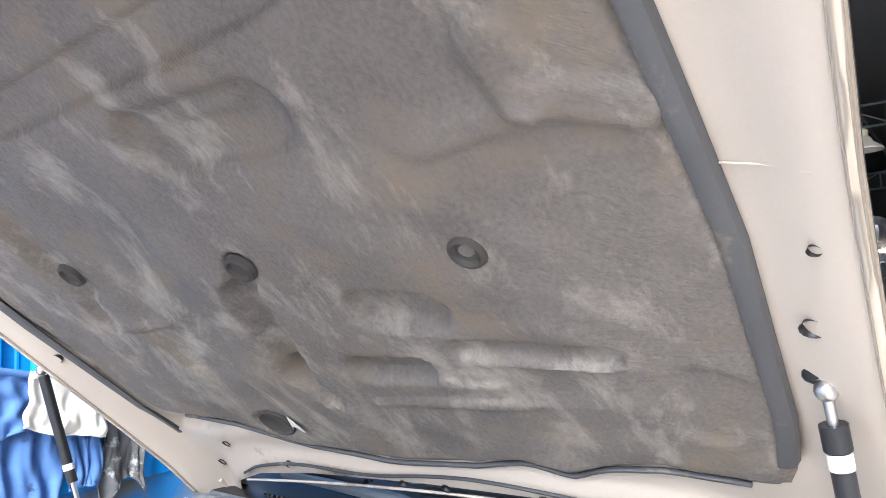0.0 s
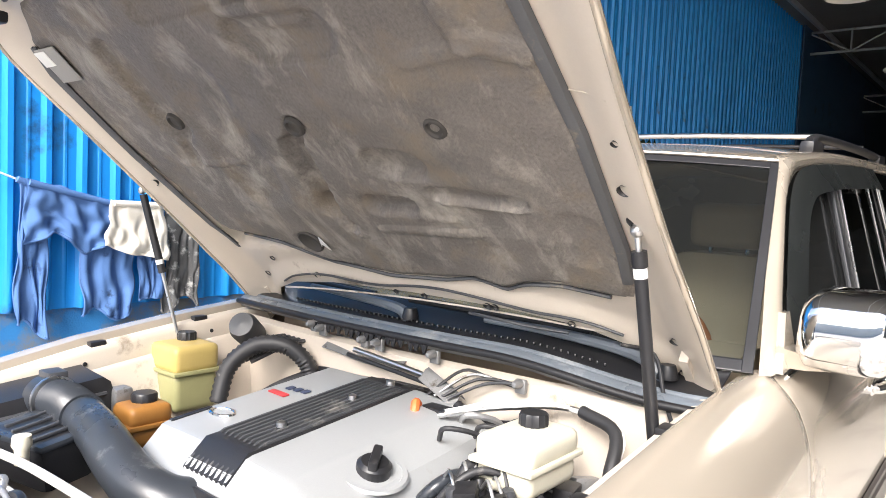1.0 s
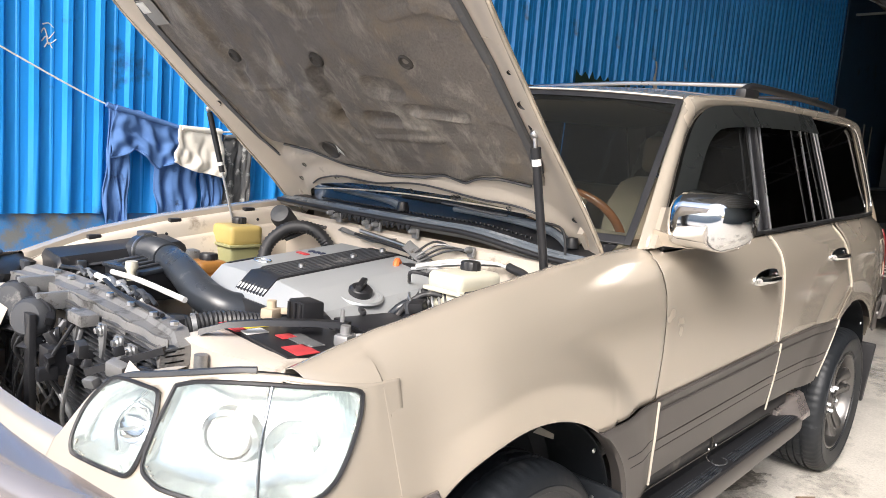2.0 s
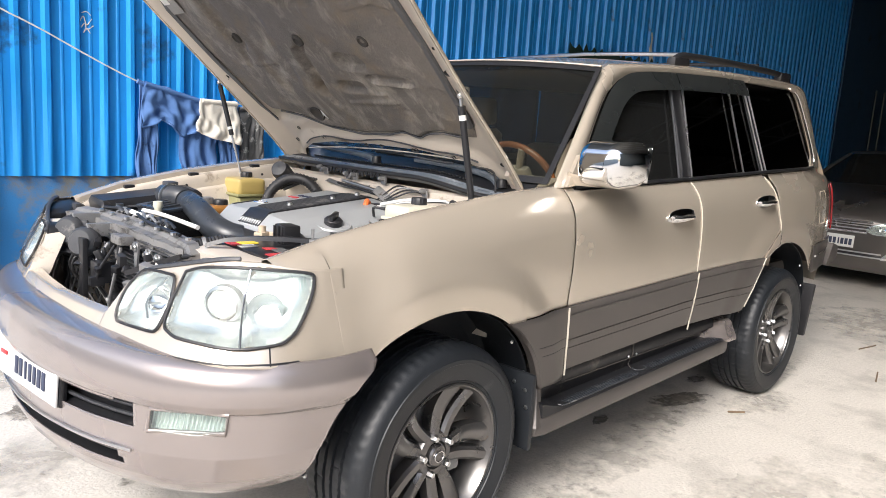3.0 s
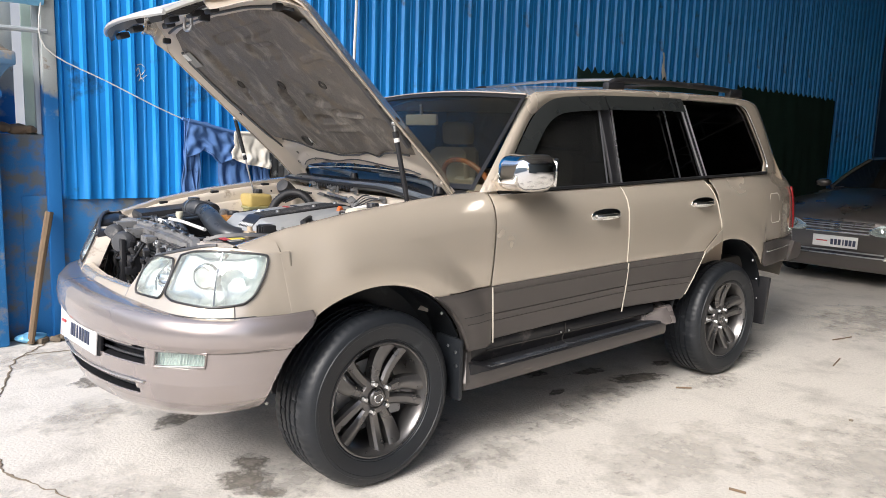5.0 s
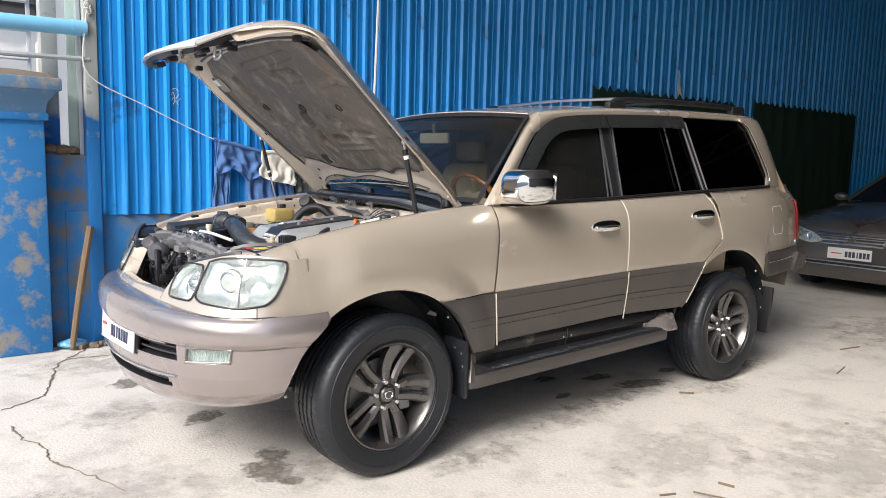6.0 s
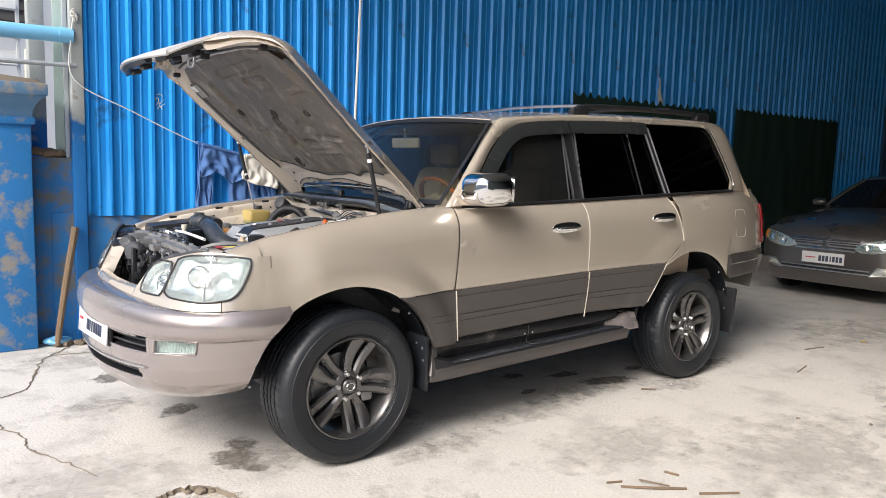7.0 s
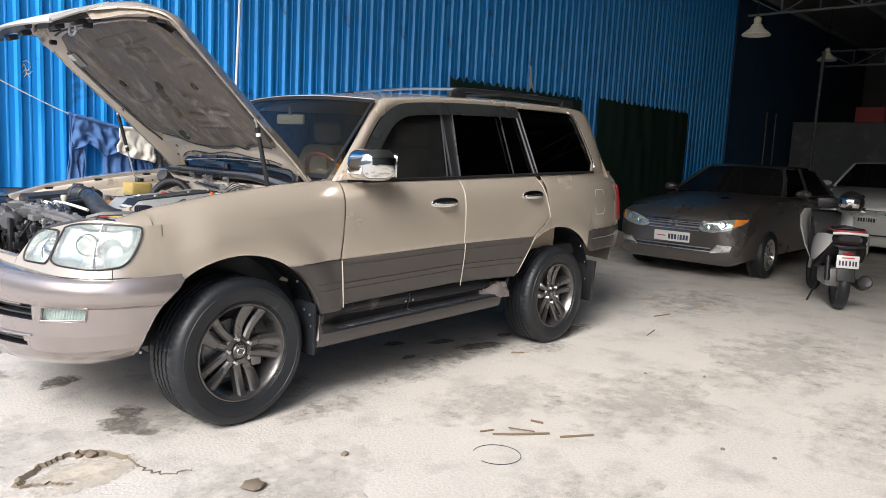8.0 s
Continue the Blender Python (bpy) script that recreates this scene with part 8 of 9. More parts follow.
# ------------------------------------------------ door mirrors
for sgn in (1, -1):
    mir = new("door_mirror")
    mir.parent = suv
    bm = bmesh.new()
    rings = []
    for t in np.linspace(0, 1, 11):                 # rounded shell, flat at the back
        y = lerp(0.835, 1.03, t)
        h = 0.100 * min(1, math.sin(math.pi * lerp(0.16, 0.94, t)) * 1.5) ** 0.55
        dpt = 0.165 * min(1, math.sin(math.pi * lerp(0.22, 0.90, t)) * 1.3) ** 0.6
        ring = []
        for a in np.linspace(0, 2 * math.pi, 24, endpoint=False):
            c, s = math.cos(a), math.sin(a)
            ring.append((-0.955 + dpt * (abs(c) ** 0.6) * (1 if c > 0 else -0.5), sgn * y, 1.440 + h * (abs(s) ** 0.6) * (1 if s > 0 else -1)))
        rings.append(ring)
    loft(bm, rings)
    part("shell", bm, M_CHROME, mir, "chrome mirror shell", sharp=60)
    bm = bmesh.new()
    loft(bm, [[(x, sgn * y, z) for x, z in ((-0.80 - dx, zt), (-0.90 - dx, zt - 0.005), (-0.93 - dx, zb), (-0.82 - dx, zb))] for y, zt, zb, dx in ((0.80, 1.40, 1.345, 0), (0.86, 1.385, 1.345, 0.01), (0.90, 1.375, 1.343, 0.05), (0.96, 1.37, 1.35, 0.08))])
    part("arm", bm, M_PAINT, mir, "champagne mirror arm")
    bm = bmesh.new()
    prism(bm, [(-0.77, 1.34), (-0.90, 1.345), (-0.92, 1.47), (-0.885, 1.47)], lambda x, z: cab(x, z, 0.028, sgn), lambda x, z: cab(x, z, 0.004, sgn))
    part("mirror_base", bm, M_PAINT, mir, "champagne mirror base")
    bm = bmesh.new()
    rbox(bm, (-1.040, sgn * 0.932, 1.440), (0.006, 0.15, 0.15), 0.002)
    part("mirror_glass", bm, M_CHROME, mir)

SHAPE = None

# ---------------------------------------------------------------- the washing line
bm = bmesh.new()
tube(bm, [(0.60, WALL_Y + 0.06, 2.66), (0.632, WALL_Y + 0.06, 2.45), (0.618, WALL_Y + 0.06, 2.112), (0.2, WALL_Y + 0.06, 1.90), (-0.36, WALL_Y + 0.06, 1.652), (-0.76, WALL_Y + 0.07, 1.56), (-1.03, WALL_Y + 0.06, 1.555), (-1.9, WALL_Y + 0.04, 1.62)], 0.005, 6, 5)
tagged(link("washing_line", bm, M_ROPE), "white cord washing line tied to the post", "rope")
bm = bmesh.new()
tube(bm, [(0.605 + (0.02 + 0.012 * math.sin(5 * a)) * math.cos(2 * a), WALL_Y + 0.06 + 0.02 * math.sin(3 * a), 2.61 + (0.03 + 0.02 * math.cos(3.7 * a)) * math.sin(2 * a)) for a in np.linspace(0, 9, 60)], 0.006, 6, 2)
tagged(link("cord_knot", bm, M_ROPE), "tangled knot of white cord on the post", "rope")


def garment(name, label, x0, x1, z_top, z_low, m, seed, sag=0.0, depth=0.03, out=0.0):
    bm = bmesh.new()
    rows = []
    for i in range(30):
        t = i / 29
        row = []
        for j in range(34):
            q = j / 33
            x = lerp(x0, x1, q) + sag * t * (q - 0.5) + 0.03 * noise.noise(Vector((seed, t * 3, q * 2)))
            zt = z_top(x) if callable(z_top) else z_top
            zl = z_low(x) if callable(z_low) else z_low
            z = lerp(zt, zl, t) + 0.02 * noise.noise(Vector((q * 4, t * 2, seed)))
            fold = math.sin(q * abs(x1 - x0) * 48 + seed + 2.5 * noise.noise(Vector((q * 3, t * 2, seed)))) * 0.5 + noise.noise(Vector((q * 9, t * 5, seed * 2)))
            row.append((x, WALL_Y + 0.075 + out + depth * fold * (0.25 + 0.75 * t), z))
        rows.append(row)
    grid(bm, rows)
    ob = link(name, bm, m, thick=0.006, sharp=180)
    fold_name = {"work_trousers": "waistband", "work_jacket": "collar", "shirt": "yoke", "printed_shirt": "yoke"}[name]
    top = [(lerp(x0, x1, q), WALL_Y + 0.078 + out, (z_top(lerp(x0, x1, q)) if callable(z_top) else z_top) - 0.012) for q in np.linspace(0.04, 0.96, 9)]
    tube_part(fold_name, top, 0.016, m, ob, 8, 2)
    hem = [rows[-1][j] for j in range(0, 34, 3)]
    tube_part("hem", hem, 0.007, m, ob, 6, 2)
    return tagged(ob, label, "clothing", group="clothes on the line")


LINE = lambda x: table([-1.9, -1.03, -0.76, -0.36, 0.2], [1.62, 1.555, 1.56, 1.652, 1.90], x)
garment("work_trousers", "faded blue work trousers hung on the line", -0.33, -0.47, lambda x: LINE(x) + 0.01, lambda x: 0.95 + 0.05 * math.sin(30 * x), M_DENIM, 1.3)
garment("work_jacket", "faded blue work jacket drooping from the line", -0.36, -0.78, lambda x: LINE(x) + 0.012, lambda x: table([-0.78, -0.64, -0.50, -0.36], [1.36, 1.32, 1.42, 1.36], x), M_DENIM, 4.1, depth=0.035, out=0.03)
garment("work_trousers", "second pair of blue work trousers on the line", -0.63, -0.90, lambda x: LINE(x) - 0.02, lambda x: 1.0 + 0.04 * math.sin(25 * x), M_DENIM, 7.7)
garment("shirt", "off-white cotton shirt hung on the line", -0.745, -1.03, lambda x: LINE(x) + 0.015, lambda x: table([-1.06, -0.96, -0.84, -0.70], [1.275, 1.29, 1.30, 1.37], x), M_CLOTH, 2.2, sag=-0.06, depth=0.022, out=0.07)
garment("work_trousers", "dark blue trousers behind the shirt", -0.93, -1.07, lambda x: LINE(x) + 0.0, lambda x: 1.06, M_DENIM, 9.1)
garment("printed_shirt", "dark cloth with a worn pale print on the line", -1.07, -1.28, lambda x: LINE(x) - 0.02, lambda x: 1.02 + 0.05 * math.sin(30 * x), M_GREYCLOTH, 11.0)

# pale scrawl chalked on the sheets
for k, pts in enumerate((((-0.02, 2.05), (-0.05, 2.06), (-0.075, 2.04)), ((-0.01, 2.00), (-0.03, 2.03), (-0.05, 1.98), (-0.08, 2.02)), ((-0.015, 1.96), (-0.04, 1.99), (-0.05, 1.95), (-0.09, 1.98)), ((-0.03, 1.93), (-0.05, 1.96), (-0.07, 1.93)))):
    bm = bmesh.new()
    tube(bm, [(x, WALL_Y + 0.004, z) for x, z in pts], 0.0035, 5, 5)
    tagged(link("chalk_mark", bm, M_ROPE), "pale scrawled chalk mark on the blue sheet", "mark", group="chalk marks on the wall")
# dark netting hung along the wall
for x0, x1, zt, sd in ((-5.0, -8.1, 2.44, 3), (-8.6, -11.9, 2.50, 5)):
    bm = bmesh.new()
    rows = []
    for i in range(16):
        t = i / 15
        rows.append([(lerp(x0, x1, j / 59), WALL_Y + 0.10 + 0.03 * noise.noise(Vector((j * 0.2, t * 2, sd))), lerp(zt + 0.05 * noise.noise(Vector((j * 0.9, 0, sd))) + (0.05 if j % 3 == 0 else 0), 0.02, t)) for j in range(60)])
    grid(bm, rows)
    tagged(link("netting", bm, M_GREEN, thick=0.006), "dark green shade netting with a frayed top edge", "netting", group="netting along the wall")
bm = bmesh.new()
grid(bm, [[(-6.84 + 0.10 * q * (1 - 0.8 * t) + 0.09 * t, WALL_Y + 0.06 + 0.01 * math.sin(t * 9 + q), 2.44 + 0.38 * t) for q in (0, 0.5, 1)] for t in np.linspace(0, 1, 7)])
tagged(link("hanging_strip", bm, M_ROPE, thick=0.004), "pale torn strip hanging on the sheet wall", "strip")
bm = bmesh.new()
tube(bm, [(-1.90, WALL_Y + 0.05, 1.04), (-1.934, WALL_Y + 0.05, 2.05), (-1.965, WALL_Y + 0.05, 2.9), (-2.03, WALL_Y + 0.05, 4.9)], 0.014, 8, 3)
tagged(link("conduit", bm, M_WHITEPAINT), "thin white plastic conduit up the wall", "pipe", kind="structure")

# broom stick by the pillar
bm = bmesh.new()
tube(bm, [(0.815, -2.33, 0.012), (0.735, -2.36, 0.5), (0.645, -2.40, 0.95)], lambda t: 0.024 + 0.005 * t, 8, 5)
tagged(link("wooden_stick", bm, M_STICK), "weathered wooden stick leaning on the low wall", "stick")
bm = bmesh.new()
for k in range(8):
    random.seed(300 + k)
    rbox(bm, (0.78 - 0.035 * k + random.uniform(-0.02, 0.02), -2.37 + random.uniform(-0.04, 0.04), 0.02), (0.07, 0.05, 0.04), 0.012, pose(0, 0, 0, random.uniform(-20, 20), random.uniform(-20, 20), random.uniform(0, 180)))
tagged(link("rubble", bm, M_CRACK), "small heap of dusty rubble by the wall", "rubble", kind="stuff")
bm = bmesh.new()
bmesh.ops.create_icosphere(bm, subdivisions=3, radius=0.07, matrix=Matrix.Translation((0.80, -2.40, 0.05)))
for v in bm.verts:
    v.co = Vector((0.80 + (v.co.x - 0.80) * 1.5, v.co.y, max(0.004, 0.04 + (v.co.z - 0.05) * 0.5)))
    v.co += Vector((1, 1, 0.5)) * 0.03 * noise.noise(v.co * 22)
tagged(link("plastic_bag", bm, M_PIPE), "crumpled pale blue plastic bag by the wall", "bag")

# ---------------------------------------------------------------- floor: stains, cracks, litter
def blot(cx, cy, rx, ry, turn, seed, m=None, name="oil_stain", label="dark oil stain soaked into the concrete"):
    bm = bmesh.new()
    ring = []
    n = 90
    for k in range(n):
        a = 2 * math.pi * k / n
        d = Vector((math.cos(a), math.sin(a), seed))
        r = 1 + 0.38 * noise.noise(d * 1.7) + 0.22 * noise.noise(d * 4.3) + 0.12 * noise.noise(d * 11)
        p = pose(0, 0, 0, 0, 0, turn) @ Vector((rx * r * math.cos(a), ry * r * math.sin(a), 0))
        ring.append((cx + p.x, cy + p.y, 0.004 + rise(cx + p.x)))
    mid = [(lerp(cx, p[0], 0.5), lerp(cy, p[1], 0.5), 0.0045 + rise(lerp(cx, p[0], 0.5))) for p in ring]
    vs = grid(bm, [ring, mid], close=True)
    bm.faces.new(vs[-1])
    return tagged(link(name, bm, m or M_STAIN), label, "stain", group="stains on the floor")


for k, (x, y, rx, ry, a) in enumerate(((0.64, -1.26, 0.20, 0.11, 40), (0.48, -0.345, 0.16, 0.08, 30), (0.47, 0.54, 0.14, 0.15, 60), (0.37, 0.39, 0.10, 0.11, 30), (0.42, 0.72, 0.07, 0.05, 0),
                                        (-2.27, 0.63, 0.27, 0.08, -22), (-1.77, 0.19, 0.10, 0.06, 0), (-2.12, 0.36, 0.16, 0.06, -10), (-2.72, 0.52, 0.10, 0.05, 0), (-1.62, 0.52, 0.10, 0.04, 20))):
    blot(x, y, rx, ry, a, k * 3.1)
for k, (x, y, rx, ry, a) in enumerate(((-0.650, 0.967, 0.34, 0.16, -12), (-1.298, 0.810, 0.55, 0.20, -6), (-0.381, 1.006, 0.25, 0.12, 0), (-1.985, 0.688, 0.5, 0.16, 0), (-0.375, 0.441, 0.4, 0.3, 0), (0.271, 0.641, 0.30, 0.22, 30), (-2.701, 0.947, 0.4, 0.16, 0), (-3.387, 0.740, 0.4, 0.14, 0), (0.819, -0.646, 0.4, 0.25, 0))):
    blot(x, y, rx, ry, a, 40 + k * 2.3, M_SMEAR, "tyre_smear", "grey tyre dirt smeared on the concrete")


for k, (x, y, rx, ry, a) in enumerate(((-2.125, 2.120, 1.0, 0.5, 20), (0.397, 1.760, 0.8, 0.4, 40), (-0.473, 2.731, 0.7, 0.5, 0), (1.159, 0.501, 0.6, 0.5, 10), (-4.019, 2.382, 1.1, 0.6, 0), (-2.781, 3.510, 0.9, 0.7, 0), (0.745, -1.859, 0.7, 0.4, 0), (-5.477, 0.959, 0.9, 0.6, 0), (-1.375, 1.507, 0.7, 0.3, -10))):
    o = blot(x, y, rx, ry, a, 90 + k * 1.7, M_DUST, "dust_bloom", "faint grey dust worn into the concrete")
    o.location.z = -0.0015


def crack(pts, w, seed, label="jagged crack in the concrete floor", h=0.003):
    line = spline([(x, y, 0) for x, y in pts], 9)
    bm = bmesh.new()
    rows = []
    for i, p in enumerate(line):
        d = (line[min(i + 1, len(line) - 1)] - line[max(i - 1, 0)]).normalized()
        s = Vector((-d.y, d.x, 0))
        p = p + s * 0.03 * noise.noise(Vector((i * 0.6, seed, 0)))
        ww = w * (0.5 + abs(noise.noise(Vector((i * 0.45, seed, 5)))) * 1.6)
        if i in (0, len(line) - 1):
            ww = 0.001
        rows.append([p + s * ww + Vector((0, 0, 0.003)), p + Vector((0, 0, 0.003 + h)), p - s * ww + Vector((0, 0, 0.003))])
    grid(bm, rows)
    return tagged(link("floor_crack", bm, M_CRACK), label, "crack", group="cracks in the floor")


crack([(1.415, -1.083), (1.250, -1.192), (1.151, -1.299), (1.057, -1.667), (0.933, -2.043), (0.746, -2.055), (0.551, -2.023)], 0.008, 1)
crack([(0.933, -2.043), (0.755, -2.269), (0.645, -2.472)], 0.006, 2)
crack([(1.399, -0.779), (1.372, -0.529), (1.304, -0.382), (1.296, -0.134), (1.228, 0.012)], 0.006, 3)
crack([(1.296, -0.134), (1.170, 0.159), (1.079, 0.401)], 0.005, 4)
crack([(1.087, 0.959), (1.042, 0.883), (0.922, 0.806), (0.818, 0.768), (0.708, 0.807), (0.623, 0.961)], 0.022, 5, "broken edge of a patched hole in the floor", 0.016)
crack([(1.087, 0.959), (0.979, 1.007), (0.908, 1.074)], 0.012, 6, h=0.008)
crack([(0.623, 0.961), (0.613, 1.124), (0.563, 1.229), (0.452, 1.250)], 0.008, 7)
M_PATCH = soaked("sandy_patch", (0.52, 0.465, 0.385), (0.46, 0.42, 0.36), 0.12, 1.0, 0.9, 0.15)
blot(0.830, 0.998, 0.24, 0.17, 20, 77, M_PATCH, "sand_patch", "sandy filled patch in the floor")


def stick(name, label, pts, r, m=M_STICK, cat="twig"):
    bm = bmesh.new()
    tube(bm, [(x, y, r + 0.001 + z + rise(x)) for x, y, z in pts], r, 6, 4)
    return tagged(link(name, bm, m), label, cat, group="litter on the floor")


stick("twig", "dry brown twig lying on the concrete", [(-0.939, 1.871, 0), (-1.048, 1.971, 0.004), (-1.188, 2.063, 0)], 0.006)
stick("twig", "dry brown twig lying on the concrete", [(-1.057, 1.883, 0.012), (-1.124, 2.012, 0.012)], 0.004)
stick("twig", "dry brown twig lying on the concrete", [(-1.192, 2.131, 0), (-1.361, 2.233, 0)], 0.006)
stick("twig", "short dry twig lying on the concrete", [(-0.916, 1.802, 0), (-0.992, 1.834, 0)], 0.005)
stick("twig", "short dry twig lying on the concrete", [(-1.267, 1.879, 0), (-1.289, 1.949, 0)], 0.006)
stick("twig", "short dark twig lying on the concrete", [(-2.321, 0.910, 0), (-2.398, 0.973, 0)], 0.006)
stick("twig", "thin twig lying on the dim floor", [(-3.738, 1.290, 0), (-3.968, 1.240, 0)], 0.005)
stick("twig", "thin twig lying on the dim floor", [(-4.465, 0.978, 0), (-4.686, 1.034, 0)], 0.005)
stick("wire_loop", "thin wire bent into a loop on the floor", [(-0.755 + 0.12 * math.cos(a), 2.05 + 0.12 * math.sin(a), 0) for a in np.linspace(0, 5.2, 24)], 0.002, M_BLACK, "wire")
for k, (x, y, s) in enumerate(((-0.176, 1.567, 0.02), (-1.837, 3.021, 0.012), (0.731, 0.833, 0.03), (0.695, 0.852, 0.02), (0.785, 0.803, 0.018), (-1.743, 2.787, 0.012), (-2.963, 2.146, 0.012), (-2.683, 1.836, 0.012), (0.348, 1.590, 0.05))):
    bm = bmesh.new()
    bmesh.ops.create_icosphere(bm, subdivisions=2, radius=s)
    for v in bm.verts:
        v.co *= 1 + 0.4 * noise.noise(v.co * 40 + Vector((k, 0, 0)))
        v.co = Vector((v.co.x + x, v.co.y + y, rise(x) + max(0.0, v.co.z * (0.35 if s == 0.05 else 0.7) + s * 0.3)))
    tagged(link("pebble", bm, M_CRACK), "small grey clod of dried mud on the floor", "pebble", group="litter on the floor")
bm = bmesh.new()
grid(bm, [[(-3.50 + 0.13 * a, 0.66 + 0.05 * b - 0.02 * a, 0.008 + 0.012 * abs(math.sin(5 * a + 3 * b))) for a in np.linspace(0, 1, 7)] for b in np.linspace(0, 1, 5)])
tagged(link("paper_scrap", bm, M_PAPER, thick=0.002), "torn white paper scrap beside the tyre", "paper", group="litter on the floor")
bm = bmesh.new()
grid(bm, [[(-5.20 + 0.10 * a, 1.16 + 0.05 * (b - 0.5) * math.sin(math.pi * min(1, a + 0.08)), rise(-5.2) + 0.008 + 0.02 * (b - 0.5) ** 2) for a in np.linspace(0, 1, 7)] for b in np.linspace(0, 1, 5)])
tagged(link("dry_leaf", bm, M_LEAF, thick=0.002), "single dry yellow leaf on the floor", "leaf", group="litter on the floor")

# ---------------------------------------------------------------- parked sedan
from mathutils.bvhtree import BVHTree


def saloon(name, x, y, turn, label, paint, high=0.0, van=False):
    global SHAPE
    car = thing(name, x, y, rise(x), label, "car", turn=turn)
    SHAPE = lambda a, b, c: Vector((a, b, table([0, 0.2, 0.56, 0.99, 1.49, 2.0], [0, 0.2, 0.69, 1.06, 1.50, 1.95], c)))   # raised nose
    body = [(0.965, 0.50, 0.32, 0.54), (0.96, 0.66, 0.25, 0.60), (0.93, 0.77, 0.21, 0.66), (0.86, 0.83, 0.19, 0.72), (0.70, 0.87, 0.185, 0.79), (0.40, 0.885, 0.19, 0.865), (0.0, 0.895, 0.2, 0.92), (-0.40, 0.90, 0.2, 0.96), (-0.78, 0.90, 0.2, 0.99), (-1.8, 0.90, 0.2, 0.985), (-2.8, 0.89, 0.2, 1.0), (-3.3, 0.87, 0.2, 1.02), (-3.7, 0.80, 0.25, 0.99), (-3.86, 0.70, 0.3, 0.9)]
    bm = bmesh.new()
    rings = []
    for bx, hw, zb, zt in body:
        zt += high
        h = [(hw * 0.80, zb), (hw * 0.96, zb + 0.06), (hw, lerp(zb, zt, 0.45)), (hw * 0.99, lerp(zb, zt, 0.7)), (hw * 0.95, zt - 0.06), (hw * 0.86, zt - 0.012), (hw * 0.55, zt + 0.02), (hw * 0.25, zt + 0.032)]
        rings.append([(bx - (0.10 * (abs(yy) / 0.9) ** 2 if bx > 0.6 else 0), yy, zz) for yy, zz in h + [(-yy, zz) for yy, zz in h[::-1]]])
    loft(bm, rings)
    skin = BVHTree.FromBMesh(bm)

    def on_nose(yy, zz, o=0.0):
        p, n, _, _ = skin.ray_cast(Vector((3.0, yy, zz)), Vector((-1, 0, 0)))
        return p + Vector((1, 0, 0.15)) * o if p else Vector((0.8, yy, zz))

    part("body", bm, paint, car)
    top = 1.46 + high * 1.6
    roofx = [(-1.40, 0.56, top - 0.05), (-1.55, 0.575, top - 0.01), (-2.0, 0.585, top + 0.01), (-2.5, 0.58, top), (-2.75, 0.56, top - 0.04)]
    if van:
        roofx = [(-1.25, 0.60, top - 0.05), (-1.45, 0.62, top), (-2.4, 0.63, top + 0.02), (-3.3, 0.62, top), (-3.5, 0.6, top - 0.05)]
    bm = bmesh.new()
    grid(bm, [[(rx, q * hw, z + 0.03 * (1 - q * q)) for q in np.linspace(-1, 1, 11)] for rx, hw, z in roofx])
    part("roof", bm, paint, car, thick=0.012)
    zb = 0.985 + high
    f, r = roofx[0], roofx[-1]
    bx = -0.76 if not van else -0.55
    bm = bmesh.new()
    grid(bm, [[(lerp(bx + 0.12 * (1 - q * q), f[0], t), q * lerp(0.76, f[1], t), lerp(zb + 0.02, f[2] + 0.03 * (1 - q * q), t)) for q in np.linspace(-1, 1, 11)] for t in np.linspace(0, 1, 5)])
    part("windscreen", bm, M_TINT, car, "dark windscreen", thick=0.004)
    rx = -3.25 if not van else -3.75
    bm = bmesh.new()
    grid(bm, [[(lerp(rx, r[0], t), q * lerp(0.74, r[1], t), lerp(zb + 0.02, r[2], t)) for q in np.linspace(-1, 1, 7)] for t in (0, 0.5, 1)])
    part("rear_screen", bm, M_DARKTINT, car, thick=0.004)
    for s in (1, -1):
        bm = bmesh.new()
        prism(bm, [(bx - 0.10, zb), (f[0] - 0.03, f[2] - 0.01), (roofx[2][0], roofx[2][2] - 0.02), (r[0] + 0.03, r[2] - 0.01), (rx + 0.12, zb)], lambda a, z: (a, s * (0.80 - 0.45 * (z - zb)), z), lambda a, z: (a, s * (0.795 - 0.45 * (z - zb)), z))
        part("side_glass", bm, M_DARKTINT, car, "dark side windows")
        tube_part("front_pillar", [(bx, s * 0.775, zb + 0.01), (lerp(bx, f[0], 0.5), s * 0.69, lerp(zb, f[2], 0.52)), (f[0], s * f[1], f[2])], 0.028, paint, car, 8, 3)
        tube_part("middle_pillar", [(-1.85, s * 0.80, zb), (-1.92, s * 0.62, top - 0.02)], 0.026, M_BLACK, car, 6, 1)
        tube_part("rear_pillar", [(rx, s * 0.76, zb + 0.01), (r[0], s * r[1], r[2])], 0.05, paint, car, 8, 1)
        for wx in (0.0, -2.72):
            lathe_part("wheel_opening", [(0.0, 0.0), (0.33, 0.0), (0.345, -0.01), (0.345, -0.05)], M_BLACK, car, Matrix.Translation((wx, s * 0.80, 0.33)) @ pose(0, 0, 0, -90 * s), 36)
            wheel(car, wx, s * 0.825, 0.315, s > 0, 0, 0.80, 0.4, bright=True)
        bm = bmesh.new()
        tube_part("window_trim", [(bx - 0.10, s * 0.803, zb), (-1.9, s * 0.806, zb), (rx + 0.12, s * 0.80, zb)], 0.008, M_SATIN, car, 6, 1)
        bmesh.ops.create_uvsphere(bm, u_segments=16, v_segments=10, radius=1.0, matrix=Matrix.Translation((bx - 0.22, s * 0.98, zb + 0.06)) @ Matrix.Diagonal((0.07, 0.11, 0.065, 1)))
